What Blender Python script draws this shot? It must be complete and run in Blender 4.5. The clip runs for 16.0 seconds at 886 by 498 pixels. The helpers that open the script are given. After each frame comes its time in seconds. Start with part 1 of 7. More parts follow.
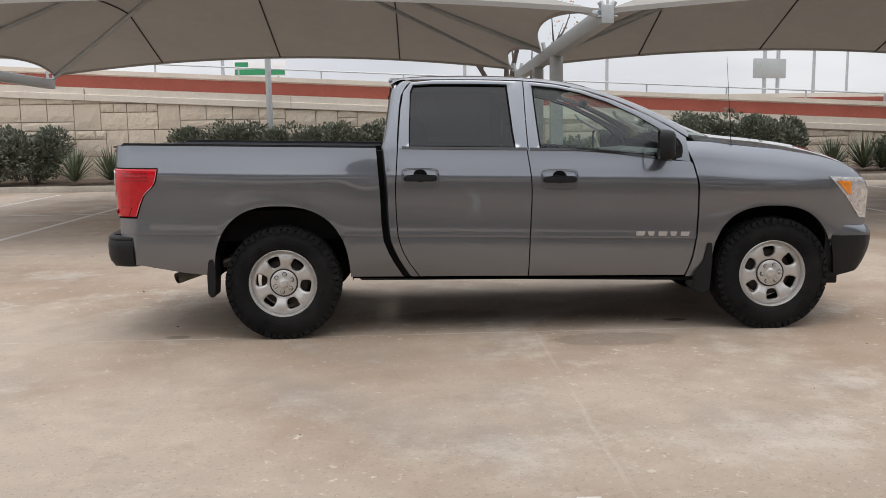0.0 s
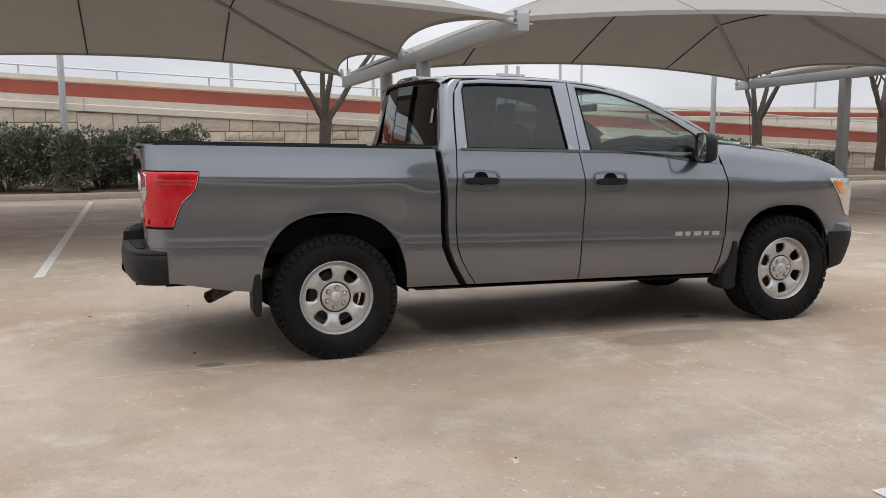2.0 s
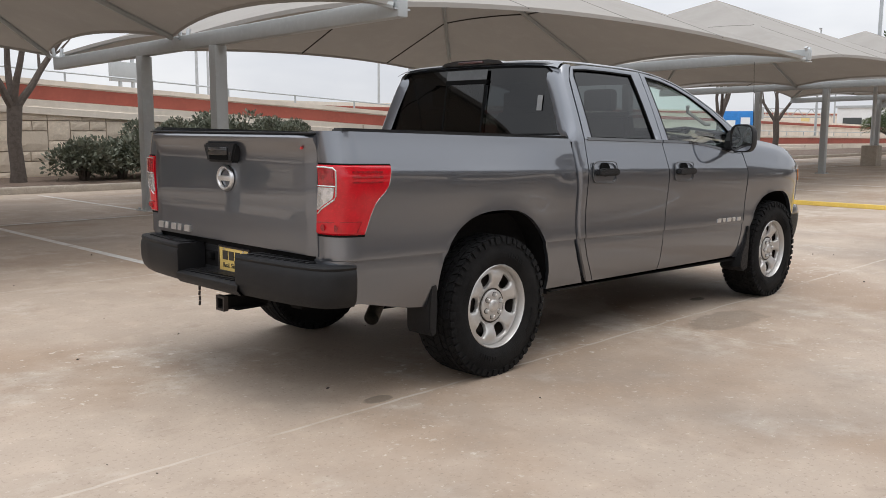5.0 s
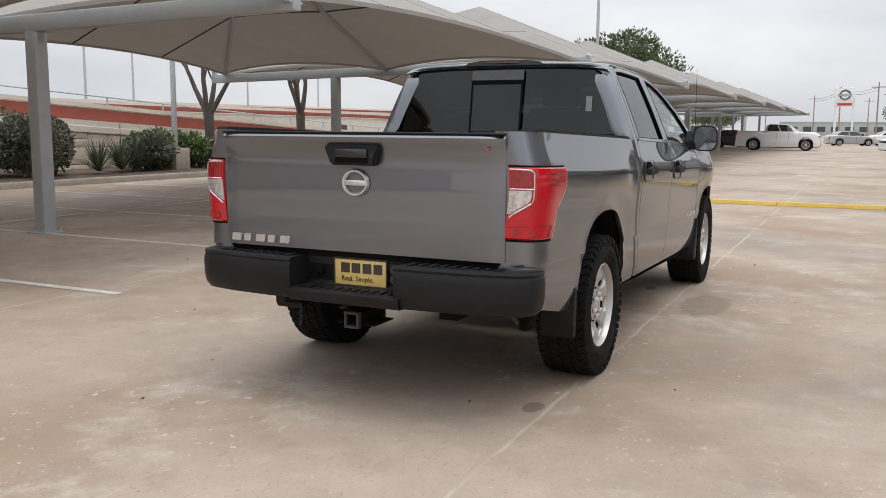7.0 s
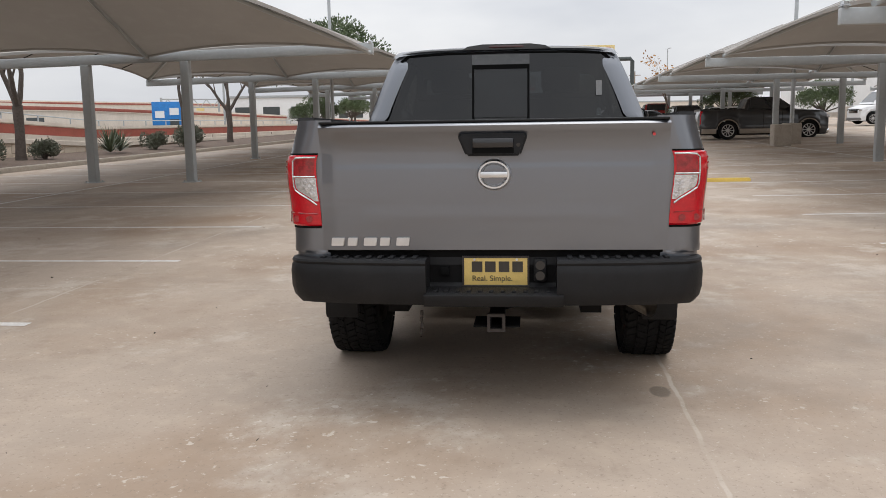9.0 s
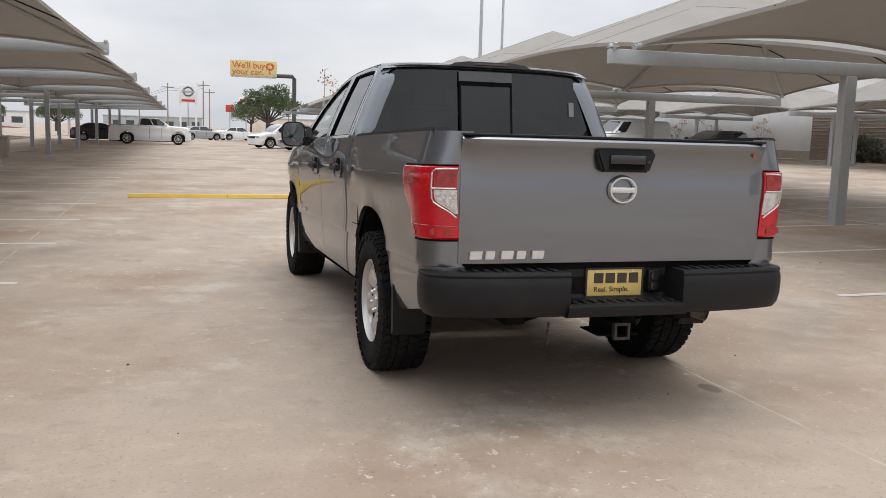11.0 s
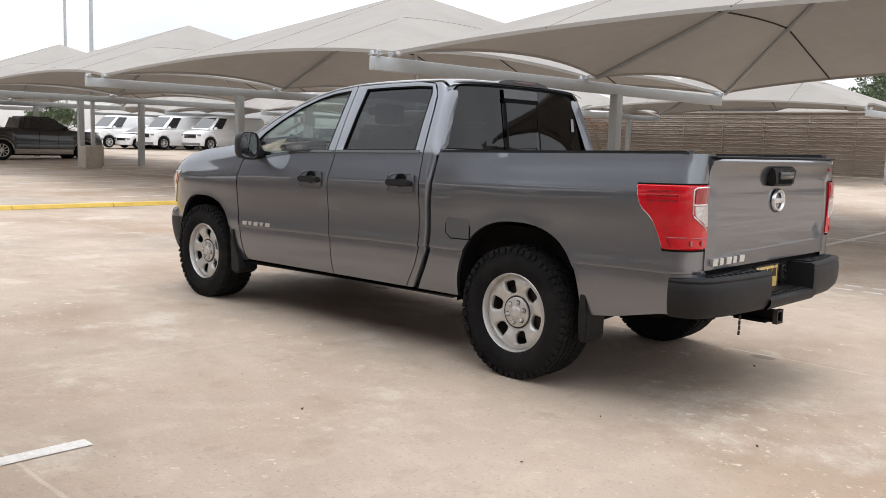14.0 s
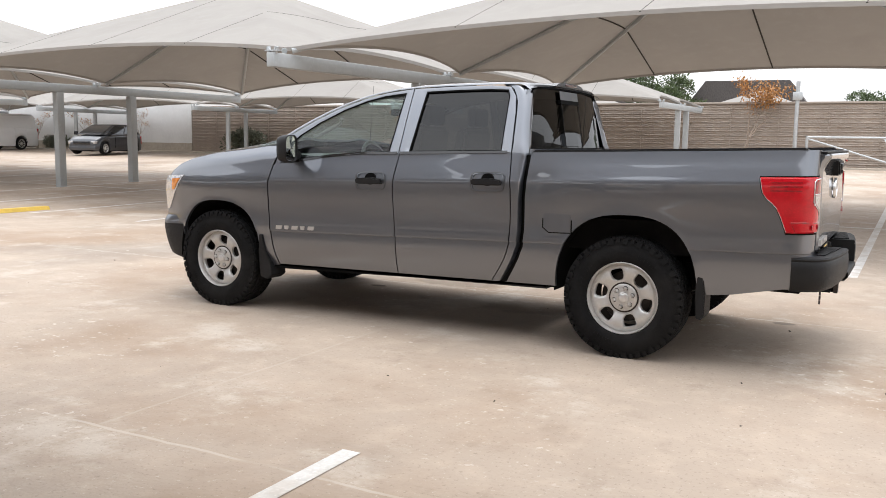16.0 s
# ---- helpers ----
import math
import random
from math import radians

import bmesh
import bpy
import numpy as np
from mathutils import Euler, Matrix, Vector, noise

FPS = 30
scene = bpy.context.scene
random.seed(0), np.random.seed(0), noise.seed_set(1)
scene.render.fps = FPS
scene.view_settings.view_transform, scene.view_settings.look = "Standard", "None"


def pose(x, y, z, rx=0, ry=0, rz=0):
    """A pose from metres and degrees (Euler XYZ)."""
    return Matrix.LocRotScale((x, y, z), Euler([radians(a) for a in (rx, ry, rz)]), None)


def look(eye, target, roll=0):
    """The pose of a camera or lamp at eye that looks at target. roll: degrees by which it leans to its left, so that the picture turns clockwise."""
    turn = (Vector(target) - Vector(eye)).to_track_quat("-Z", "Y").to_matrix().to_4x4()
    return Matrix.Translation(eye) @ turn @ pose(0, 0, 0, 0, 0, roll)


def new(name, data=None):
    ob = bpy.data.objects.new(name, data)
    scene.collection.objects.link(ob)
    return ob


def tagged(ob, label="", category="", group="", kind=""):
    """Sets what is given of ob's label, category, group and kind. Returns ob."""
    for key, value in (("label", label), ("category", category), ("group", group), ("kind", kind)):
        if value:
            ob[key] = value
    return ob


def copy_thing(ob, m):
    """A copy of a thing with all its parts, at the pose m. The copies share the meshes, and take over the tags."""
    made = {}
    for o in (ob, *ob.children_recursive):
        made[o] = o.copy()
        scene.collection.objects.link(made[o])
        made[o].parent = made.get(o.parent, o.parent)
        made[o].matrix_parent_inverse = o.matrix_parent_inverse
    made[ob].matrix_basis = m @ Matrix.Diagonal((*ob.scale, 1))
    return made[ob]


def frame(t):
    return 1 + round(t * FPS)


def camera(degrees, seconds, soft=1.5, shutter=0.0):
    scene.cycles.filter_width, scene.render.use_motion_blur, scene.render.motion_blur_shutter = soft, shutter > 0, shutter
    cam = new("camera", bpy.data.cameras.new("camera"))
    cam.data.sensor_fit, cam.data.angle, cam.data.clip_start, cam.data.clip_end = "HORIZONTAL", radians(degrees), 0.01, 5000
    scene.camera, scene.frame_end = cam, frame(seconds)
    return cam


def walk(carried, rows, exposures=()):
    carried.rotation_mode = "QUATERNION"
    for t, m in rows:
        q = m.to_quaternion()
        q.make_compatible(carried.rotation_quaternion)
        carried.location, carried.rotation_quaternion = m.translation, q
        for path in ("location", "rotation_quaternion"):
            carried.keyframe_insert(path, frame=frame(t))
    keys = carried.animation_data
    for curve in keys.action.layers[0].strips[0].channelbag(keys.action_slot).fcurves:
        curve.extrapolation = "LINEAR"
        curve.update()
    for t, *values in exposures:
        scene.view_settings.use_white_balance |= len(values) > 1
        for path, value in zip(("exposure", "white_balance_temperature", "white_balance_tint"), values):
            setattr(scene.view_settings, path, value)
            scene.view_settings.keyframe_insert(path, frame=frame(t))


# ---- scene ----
cam = camera(53.4, 16.0, soft=0.8)
PATH = [
    (0, (0.96, -7.232, 1.501), (1.021, -5.252, 1.227), -0.9),
    (0.5, (0.417, -7.137, 1.493), (0.617, -5.165, 1.228), -0.9),
    (1, (-0.108, -6.974, 1.484), (0.216, -5.018, 1.22), -1.1),
    (1.5, (-0.659, -6.795, 1.481), (-0.181, -4.871, 1.218), -0.7),
    (2, (-1.185, -6.545, 1.463), (-0.54, -4.67, 1.204), -0.3),
    (2.5, (-1.708, -6.281, 1.448), (-0.92, -4.462, 1.18), -0.1),
    (3, (-2.192, -5.96, 1.447), (-1.275, -4.203, 1.178), -0.0),
    (3.2, (-2.374, -5.797, 1.455), (-1.401, -4.069, 1.19), 0.2),
    (5.3, (-4.002, -3.992, 1.424), (-2.529, -2.668, 1.146), -0.0),
    (5.5, (-4.17, -3.798, 1.435), (-2.65, -2.528, 1.154), -0.1),
    (6, (-4.507, -3.329, 1.438), (-2.893, -2.18, 1.165), 0.6),
    (6.5, (-4.75, -2.835, 1.427), (-3.044, -1.824, 1.169), 1.1),
    (7, (-4.969, -2.31, 1.421), (-3.181, -1.456, 1.15), 0.4),
    (7.5, (-5.115, -1.76, 1.403), (-3.254, -1.084, 1.121), -0.4),
    (8, (-5.215, -1.204, 1.395), (-3.299, -0.702, 1.113), -0.4),
    (8.5, (-5.248, -0.749, 1.404), (-3.304, -0.375, 1.12), -0.7),
    (8.7, (-5.269, -0.531, 1.428), (-3.314, -0.222, 1.137), -0.9),
    (10.8, (-5.064, 1.858, 1.385), (-3.148, 1.353, 1.115), 1.6),
    (11, (-5.022, 2.077, 1.394), (-3.127, 1.493, 1.135), 1.7),
    (11.5, (-4.818, 2.614, 1.388), (-2.987, 1.848, 1.139), 2.1),
    (12, (-4.587, 3.133, 1.366), (-2.832, 2.206, 1.12), 2.1),
    (12.5, (-4.312, 3.631, 1.378), (-2.651, 2.543, 1.134), 2.4),
    (13, (-4.031, 4.144, 1.39), (-2.453, 2.937, 1.156), 2.5),
    (13.5, (-3.703, 4.618, 1.409), (-2.235, 3.28, 1.176), 2.1),
    (14, (-3.362, 5.101, 1.427), (-1.987, 3.669, 1.187), 1.8),
    (14.5, (-2.97, 5.501, 1.426), (-1.698, 3.976, 1.183), 1.5),
    (15, (-2.589, 5.922, 1.436), (-1.427, 4.313, 1.189), 1.7),
    (15.2, (-2.436, 6.091, 1.449), (-1.314, 4.454, 1.201), 1.5),
    (15.5, (-2.174, 6.305, 1.432), (-1.117, 4.625, 1.189), 1.2),
    (16, (-1.722, 6.639, 1.44), (-0.773, 4.896, 1.194), 0.8),
]
walk(cam, [(t, look(e, g, r)) for t, e, g, r in PATH],
     [(0, -0.20), (2.5, -0.16), (5.5, -0.10), (6.5, -0.16), (8, -0.24), (11, -0.22), (13, 0.0), (14.5, 0.3), (16, 0.4)])

# ---- world and sun: a bright overcast sky ----
world = bpy.data.worlds.new("overcast")
scene.world = world
world.use_nodes = True
wn, wl = world.node_tree.nodes, world.node_tree.links
wn.clear()
w_out = wn.new("ShaderNodeOutputWorld")
w_bg = wn.new("ShaderNodeBackground")
w_sky = wn.new("ShaderNodeTexSky")
w_sky.sky_type, w_sky.sun_disc = "NISHITA", False
w_sky.sun_elevation, w_sky.sun_rotation = radians(80), radians(158)
w_sky.dust_density, w_sky.air_density = 4.0, 1.0
w_co = wn.new("ShaderNodeTexCoord")
w_map = wn.new("ShaderNodeMapping")
w_map.inputs["Scale"].default_value = (1.6, 1.6, 5.0)
w_noise = wn.new("ShaderNodeTexNoise")
w_noise.inputs["Scale"].default_value, w_noise.inputs["Detail"].default_value = 1.6, 5
w_ramp = wn.new("ShaderNodeValToRGB")
w_ramp.color_ramp.elements[0].position, w_ramp.color_ramp.elements[0].color = 0.35, (7.0, 7.25, 7.8, 1)
w_ramp.color_ramp.elements[1].position, w_ramp.color_ramp.elements[1].color = 0.68, (9.6, 9.7, 9.9, 1)
w_mix = wn.new("ShaderNodeMix")
w_mix.data_type = "RGBA"
w_mix.inputs[0].default_value = 0.93
wl.new(w_co.outputs["Generated"], w_map.inputs["Vector"])
wl.new(w_map.outputs["Vector"], w_noise.inputs["Vector"])
wl.new(w_noise.outputs["Fac"], w_ramp.inputs["Fac"])
wl.new(w_sky.outputs["Color"], w_mix.inputs[6])
wl.new(w_ramp.outputs["Color"], w_mix.inputs[7])
# an overcast sky is about two and a half times brighter overhead than at the horizon
w_sep = wn.new("ShaderNodeSeparateXYZ")
w_lift = wn.new("ShaderNodeMapRange")
w_lift.inputs[1].default_value, w_lift.inputs[2].default_value = 0.0, 1.0
w_lift.inputs[3].default_value, w_lift.inputs[4].default_value = 1.14, 2.85
w_grad = wn.new("ShaderNodeMix")
w_grad.data_type, w_grad.blend_type = "RGBA", "MULTIPLY"
w_grad.inputs[0].default_value = 1.0
wl.new(w_co.outputs["Generated"], w_sep.inputs[0])
wl.new(w_sep.outputs["Z"], w_lift.inputs[0])
wl.new(w_mix.outputs[2], w_grad.inputs[6])
wl.new(w_lift.outputs[0], w_grad.inputs[7])
wl.new(w_grad.outputs[2], w_bg.inputs["Color"])
w_bg.inputs["Strength"].default_value = 0.088
wl.new(w_bg.outputs["Background"], w_out.inputs["Surface"])

sun = new("sun", bpy.data.lights.new("sun", "SUN"))
sun.data.energy, sun.data.angle, sun.data.color = 0.7, radians(30), (1.0, 0.97, 0.92)
sun.matrix_world = look((2, -5, 30), (0, 0, 0))
scene.view_settings.exposure = 0.0


# ---- materials ----
def mat(name, color, rough=0.6, metal=0.0, spec=0.5, coat=0.0, var=0.15, scale=6.0, bump=0.0, bump_scale=60.0,
        stains=0.0, stain_scale=0.7, stain_color=None, per_object=0.0, trans=0.0, coat_rough=0.03, edge=1.0):
    """A procedural surface: colour with fine grain, larger stains and relief."""
    m = bpy.data.materials.new(name)
    m.use_nodes = True
    n, l = m.node_tree.nodes, m.node_tree.links
    p = n["Principled BSDF"]
    p.inputs["Roughness"].default_value = rough
    p.inputs["Metallic"].default_value = metal
    p.inputs["Specular IOR Level"].default_value = spec
    p.inputs["Coat Weight"].default_value = coat
    p.inputs["Specular Tint"].default_value = (edge, edge, edge, 1)
    p.inputs["Coat Roughness"].default_value = coat_rough
    p.inputs["Transmission Weight"].default_value = trans
    co = n.new("ShaderNodeTexCoord")
    col = n.new("ShaderNodeRGB")
    col.outputs[0].default_value = (*color, 1)
    out = col.outputs[0]

    def noise_tex(s, detail=4):
        t = n.new("ShaderNodeTexNoise")
        t.inputs["Scale"].default_value, t.inputs["Detail"].default_value = s, detail
        l.new(co.outputs["Object"], t.inputs["Vector"])
        return t.outputs["Fac"]

    def blend(a, b, fac, mode="MIX"):
        x = n.new("ShaderNodeMix")
        x.data_type, x.blend_type = "RGBA", mode
        l.new(fac, x.inputs[0])
        l.new(a, x.inputs[6])
        if isinstance(b, tuple):
            x.inputs[7].default_value = (*b, 1)
        else:
            l.new(b, x.inputs[7])
        return x.outputs[2]

    def span(v, a, b, lo, hi):
        r = n.new("ShaderNodeMapRange")
        for i, q in enumerate((a, b, lo, hi)):
            r.inputs[i + 1].default_value = q
        l.new(v, r.inputs[0])
        return r.outputs[0]

    if var:
        dark = tuple(c * (1 - var) for c in color)
        light = tuple(min(1, c * (1 + var)) for c in color)
        out = blend(blend(out, dark, span(noise_tex(scale), 0.35, 0.6, 1, 0)), light, span(noise_tex(scale * 4.3), 0.5, 0.75, 0, 1))
    if stains:
        out = blend(out, stain_color or tuple(c * 0.6 for c in color), span(noise_tex(stain_scale, 6), 0.48, 0.72, 0, stains))
    if per_object:
        info = n.new("ShaderNodeObjectInfo")
        out = blend(out, tuple(c * (1 - per_object) for c in color), info.outputs["Random"])
    l.new(out, p.inputs["Base Color"])
    if bump:
        b = n.new("ShaderNodeBump")
        b.inputs["Strength"].default_value, b.inputs["Distance"].default_value = bump, 0.01
        l.new(noise_tex(bump_scale, 5), b.inputs["Height"])
        l.new(b.outputs["Normal"], p.inputs["Normal"])
    return m


def glass(name, tint, gloss_rough=0.0):
    """A thin pane: tinted see-through with a Fresnel mirror on top."""
    m = bpy.data.materials.new(name)
    m.use_nodes = True
    n, l = m.node_tree.nodes, m.node_tree.links
    n.remove(n["Principled BSDF"])
    t = n.new("ShaderNodeBsdfTransparent")
    t.inputs["Color"].default_value = (*tint, 1)
    g = n.new("ShaderNodeBsdfGlossy")
    g.inputs["Roughness"].default_value = gloss_rough
    f = n.new("ShaderNodeLayerWeight")
    f.inputs["Blend"].default_value = 0.5
    pw = n.new("ShaderNodeMath")
    pw.operation, pw.inputs[1].default_value = "POWER", 5.0
    mr = n.new("ShaderNodeMapRange")
    mr.inputs[3].default_value, mr.inputs[4].default_value = 0.055, 1.0
    l.new(f.outputs["Facing"], pw.inputs[0])
    l.new(pw.outputs[0], mr.inputs[0])
    x = n.new("ShaderNodeMixShader")
    l.new(mr.outputs[0], x.inputs[0])
    l.new(t.outputs[0], x.inputs[1])
    l.new(g.outputs[0], x.inputs[2])
    l.new(x.outputs[0], n["Material Output"].inputs["Surface"])
    return m


def concrete_ground():
    """Tan lot concrete: mottled, scuffed, with saw-cut joints and two oil stains."""
    m = mat("lot_concrete", (0.43, 0.35, 0.28), rough=0.75, var=0.09, scale=1.1, bump=0.25, bump_scale=45, spec=0.35)
    n, l = m.node_tree.nodes, m.node_tree.links
    p = n["Principled BSDF"]
    base = p.inputs["Base Color"].links[0].from_socket
    co = n.new("ShaderNodeTexCoord")
    sep = n.new("ShaderNodeSeparateXYZ")
    l.new(co.outputs["Object"], sep.inputs[0])

    def math_node(op, a, b=None):
        x = n.new("ShaderNodeMath")
        x.operation = op
        for i, v in enumerate((a, b)):
            if v is None:
                continue
            if isinstance(v, (int, float)):
                x.inputs[i].default_value = v
            else:
                l.new(v, x.inputs[i])
        return x.outputs[0]

    def noise_tex(s, detail=5, rough=0.6):
        t = n.new("ShaderNodeTexNoise")
        t.inputs["Scale"].default_value, t.inputs["Detail"].default_value = s, detail
        t.inputs["Roughness"].default_value = rough
        l.new(co.outputs["Object"], t.inputs["Vector"])
        return t.outputs["Fac"]

    def span(v, a, b, lo, hi):
        r = n.new("ShaderNodeMapRange")
        r.interpolation_type = "SMOOTHSTEP"
        for i, q in enumerate((a, b, lo, hi)):
            r.inputs[i + 1].default_value = q
        l.new(v, r.inputs[0])
        return r.outputs[0]

    def over(a, color, fac):
        x = n.new("ShaderNodeMix")
        x.data_type = "RGBA"
        l.new(fac, x.inputs[0])
        l.new(a, x.inputs[6])
        x.inputs[7].default_value = (*color, 1)
        return x.outputs[2]

    wob = math_node("MULTIPLY", math_node("SUBTRACT", noise_tex(3.0, 3), 0.5), 0.05)
    c = over(base, (0.30, 0.205, 0.135), span(noise_tex(0.33, 6), 0.44, 0.68, 0, 0.75))
    c = over(c, (0.58, 0.52, 0.45), span(noise_tex(0.8, 8, 0.7), 0.52, 0.66, 0, 0.6))
    c = over(c, (0.30, 0.235, 0.18), span(noise_tex(2.6, 8, 0.75), 0.53, 0.68, 0, 0.5))
    c = over(c, (0.24, 0.20, 0.165), span(noise_tex(0.21, 7, 0.65), 0.52, 0.68, 0, 0.6))
    # pale scuffs and small chips
    chips = math_node("MULTIPLY", span(noise_tex(13, 3), 0.62, 0.68, 0, 0.6), span(noise_tex(0.6, 3), 0.47, 0.62, 0, 1))
    c = over(c, (0.66, 0.61, 0.54), chips)
    c = over(c, (0.13, 0.105, 0.085), span(noise_tex(8.5, 2), 0.75, 0.79, 0, 0.5))
    # fine grit
    c = over(c, (0.22, 0.175, 0.135), span(noise_tex(42, 4, 0.7), 0.56, 0.68, 0, 0.55))
    c = over(c, (0.64, 0.58, 0.50), span(noise_tex(31, 4, 0.7), 0.60, 0.70, 0, 0.45))
    # saw-cut joints every 4.64 m across and 5.5 m along
    def joint(axis, start, step):
        s = math_node("ADD", sep.outputs[axis], wob)
        q = math_node("PINGPONG", math_node("SUBTRACT", s, start), step / 2)
        return span(q, 0.006, 0.016, 1, 0)
    broken = span(noise_tex(0.9, 3), 0.4, 0.55, 0.1, 0.6)
    c = over(c, (0.55, 0.49, 0.42), math_node("MULTIPLY", math_node("MAXIMUM", joint(1, -0.92, 4.64), math_node("MULTIPLY", joint(0, 1.83, 5.48), 0.35)), broken))
    # oil stains under the engine bay side and behind the wheel
    for x0, y0, rx, ry, k in ((2.36, -1.20, 0.50, 0.22, 0.4), (-0.81, -0.84, 0.10, 0.055, 0.6), (2.95, -0.62, 0.10, 0.05, 0.8), (1.2, -0.35, 0.5, 0.3, 0.3)):
        dx = math_node("DIVIDE", math_node("SUBTRACT", sep.outputs[0], x0), rx)
        dy = math_node("DIVIDE", math_node("SUBTRACT", sep.outputs[1], y0), ry)
        d = math_node("ADD", math_node("MULTIPLY", dx, dx), math_node("MULTIPLY", dy, dy))
        d = math_node("ADD", d, math_node("MULTIPLY", math_node("SUBTRACT", noise_tex(6, 4), 0.5), 1.5))
        c = over(c, (0.10, 0.08, 0.06), span(d, 0.55, 1.1, k, 0))
    l.new(c, p.inputs["Base Color"])
    l.new(span(noise_tex(0.5, 5), 0.35, 0.7, 0.62, 0.85), p.inputs["Roughness"])
    return m


M_GROUND = concrete_ground()
M_LINE = mat("line_paint", (0.66, 0.64, 0.61), 0.7, var=0.15, scale=12, stains=0.7, stain_scale=5, stain_color=(0.45, 0.38, 0.31))
M_YELLOW = mat("yellow_paint", (0.72, 0.50, 0.10), 0.6, var=0.1, scale=8, stains=0.5, stain_scale=3)
M_KERB = mat("kerb_concrete", (0.42, 0.37, 0.31), 0.85, var=0.15, bump=0.3, stains=0.4)
M_STEEL = mat("grey_painted_steel", (0.40, 0.42, 0.425), 0.45, spec=0.5, var=0.06, scale=3, bump=0.05, stains=0.2)
M_STONE = mat("cream_stone", (0.72, 0.61, 0.485), 0.9, var=0.14, scale=5, bump=0.9, bump_scale=14, stains=0.3, stain_scale=1.5, per_object=0.16)
M_MORTAR = mat("joint_mortar", (0.40, 0.33, 0.265), 0.95, var=0.2)
M_CAP = mat("cream_concrete", (0.70, 0.625, 0.535), 0.85, var=0.07, scale=2, bump=0.15, stains=0.35, stain_scale=0.6, stain_color=(0.45, 0.38, 0.31))
M_RED = mat("red_band_paint", (0.30, 0.075, 0.05), 0.8, var=0.1, scale=2, stains=0.3)
M_SOIL = mat("mulch", (0.14, 0.10, 0.075), 0.95, var=0.4, scale=10, bump=1.0, bump_scale=30)
M_LEAF = mat("shrub_leaf", (0.135, 0.15, 0.105), 0.6, var=0.3, scale=9, stains=0.6, stain_scale=3, stain_color=(0.20, 0.18, 0.14))
M_LEAF_OAK = mat("oak_leaf", (0.095, 0.13, 0.055), 0.55, var=0.35, scale=3)
M_LEAF_AUTUMN = mat("autumn_leaf", (0.42, 0.20, 0.06), 0.6, var=0.4, scale=3)
M_LEAF_GREEN = mat("green_leaf", (0.13, 0.19, 0.055), 0.5, var=0.35, scale=6)
M_YUCCA = mat("yucca_blade", (0.10, 0.125, 0.07), 0.5, var=0.3, scale=5)
M_BARK = mat("bark", (0.105, 0.085, 0.072), 0.95, var=0.3, scale=14, bump=1.0, bump_scale=40)
M_BRANCH = mat("pale_bark", (0.30, 0.24, 0.19), 0.9, var=0.3, scale=14)
M_TAN = mat("tan_precast", (0.45, 0.385, 0.33), 0.9, var=0.2, scale=3, bump=0.5, bump_scale=20, stains=0.3, per_object=0.18)
M_WHITE = mat("white_wall_paint", (0.74, 0.74, 0.73), 0.75, var=0.04, scale=1.5, stains=0.15)
M_ROOF = mat("dark_shingle", (0.10, 0.09, 0.085), 0.9, var=0.3, scale=8, bump=0.6)
M_BRICKRED = mat("red_brick_far", (0.30, 0.13, 0.09), 0.9, var=0.25, scale=10)
M_ROAD = mat("highway_deck", (0.30, 0.28, 0.26), 0.9, var=0.1, scale=1)
M_GALV = mat("galvanised_steel", (0.48, 0.50, 0.51), 0.45, metal=0.6, var=0.1)
M_SIGNDARK = mat("sign_back", (0.06, 0.07, 0.07), 0.6)
M_SIGNGREEN = mat("sign_green", (0.03, 0.28, 0.12), 0.5)
M_SIGNBLUE = mat("sign_blue", (0.02, 0.20, 0.55), 0.5)
M_SIGNWHITE = mat("sign_white", (0.80, 0.80, 0.80), 0.5, var=0.03)
M_SIGNRED = mat("sign_red", (0.55, 0.05, 0.05), 0.5)
M_SIGNYELLOW = mat("billboard_yellow", (0.70, 0.55, 0.25), 0.6, var=0.05)
M_SIGNORANGE = mat("billboard_orange", (0.62, 0.16, 0.04), 0.6, var=0.05)


def fabric():
    """Shade cloth: knitted, matt, letting a little light through."""
    m = mat("shade_cloth", (0.345, 0.327, 0.305), 0.95, var=0.04, scale=0.9, bump=0.1, bump_scale=300, spec=0.1, stains=0.25, stain_scale=0.5)
    n, l = m.node_tree.nodes, m.node_tree.links
    p = n["Principled BSDF"]
    t = n.new("ShaderNodeBsdfTranslucent")
    t.inputs["Color"].default_value = (0.50, 0.43, 0.36, 1)
    x = n.new("ShaderNodeMixShader")
    x.inputs[0].default_value = 0.08
    l.new(p.outputs[0], x.inputs[1])
    l.new(t.outputs[0], x.inputs[2])
    l.new(x.outputs[0], n["Material Output"].inputs["Surface"])
    return m


M_FABRIC = fabric()
M_SEAM = mat("dark_seam", (0.045, 0.038, 0.033), 0.9)


# ---- mesh helpers ----
def part(name, bm, material, parent=None, label="", smooth=True, sharp=40):
    """Links a bmesh as one mesh object, under its thing if one is given."""
    me = bpy.data.meshes.new(name)
    bm.normal_update()
    if smooth:
        lim = radians(sharp)
        for f in bm.faces:
            f.smooth = True
        for e in bm.edges:
            if len(e.link_faces) == 2 and e.calc_face_angle(0) > lim:
                e.smooth = False
    bm.to_mesh(me)
    bm.free()
    me.materials.append(material)
    ob = new(name, me)
    if parent:
        ob.parent = parent
    if label:
        ob["label"] = label
    return ob


def thing(name, label, category, m=None, group="", kind=""):
    ob = new(name)
    ob.empty_display_size = 0.2
    if m is not None:
        ob.matrix_world = m
    return tagged(ob, label, category, group, kind)


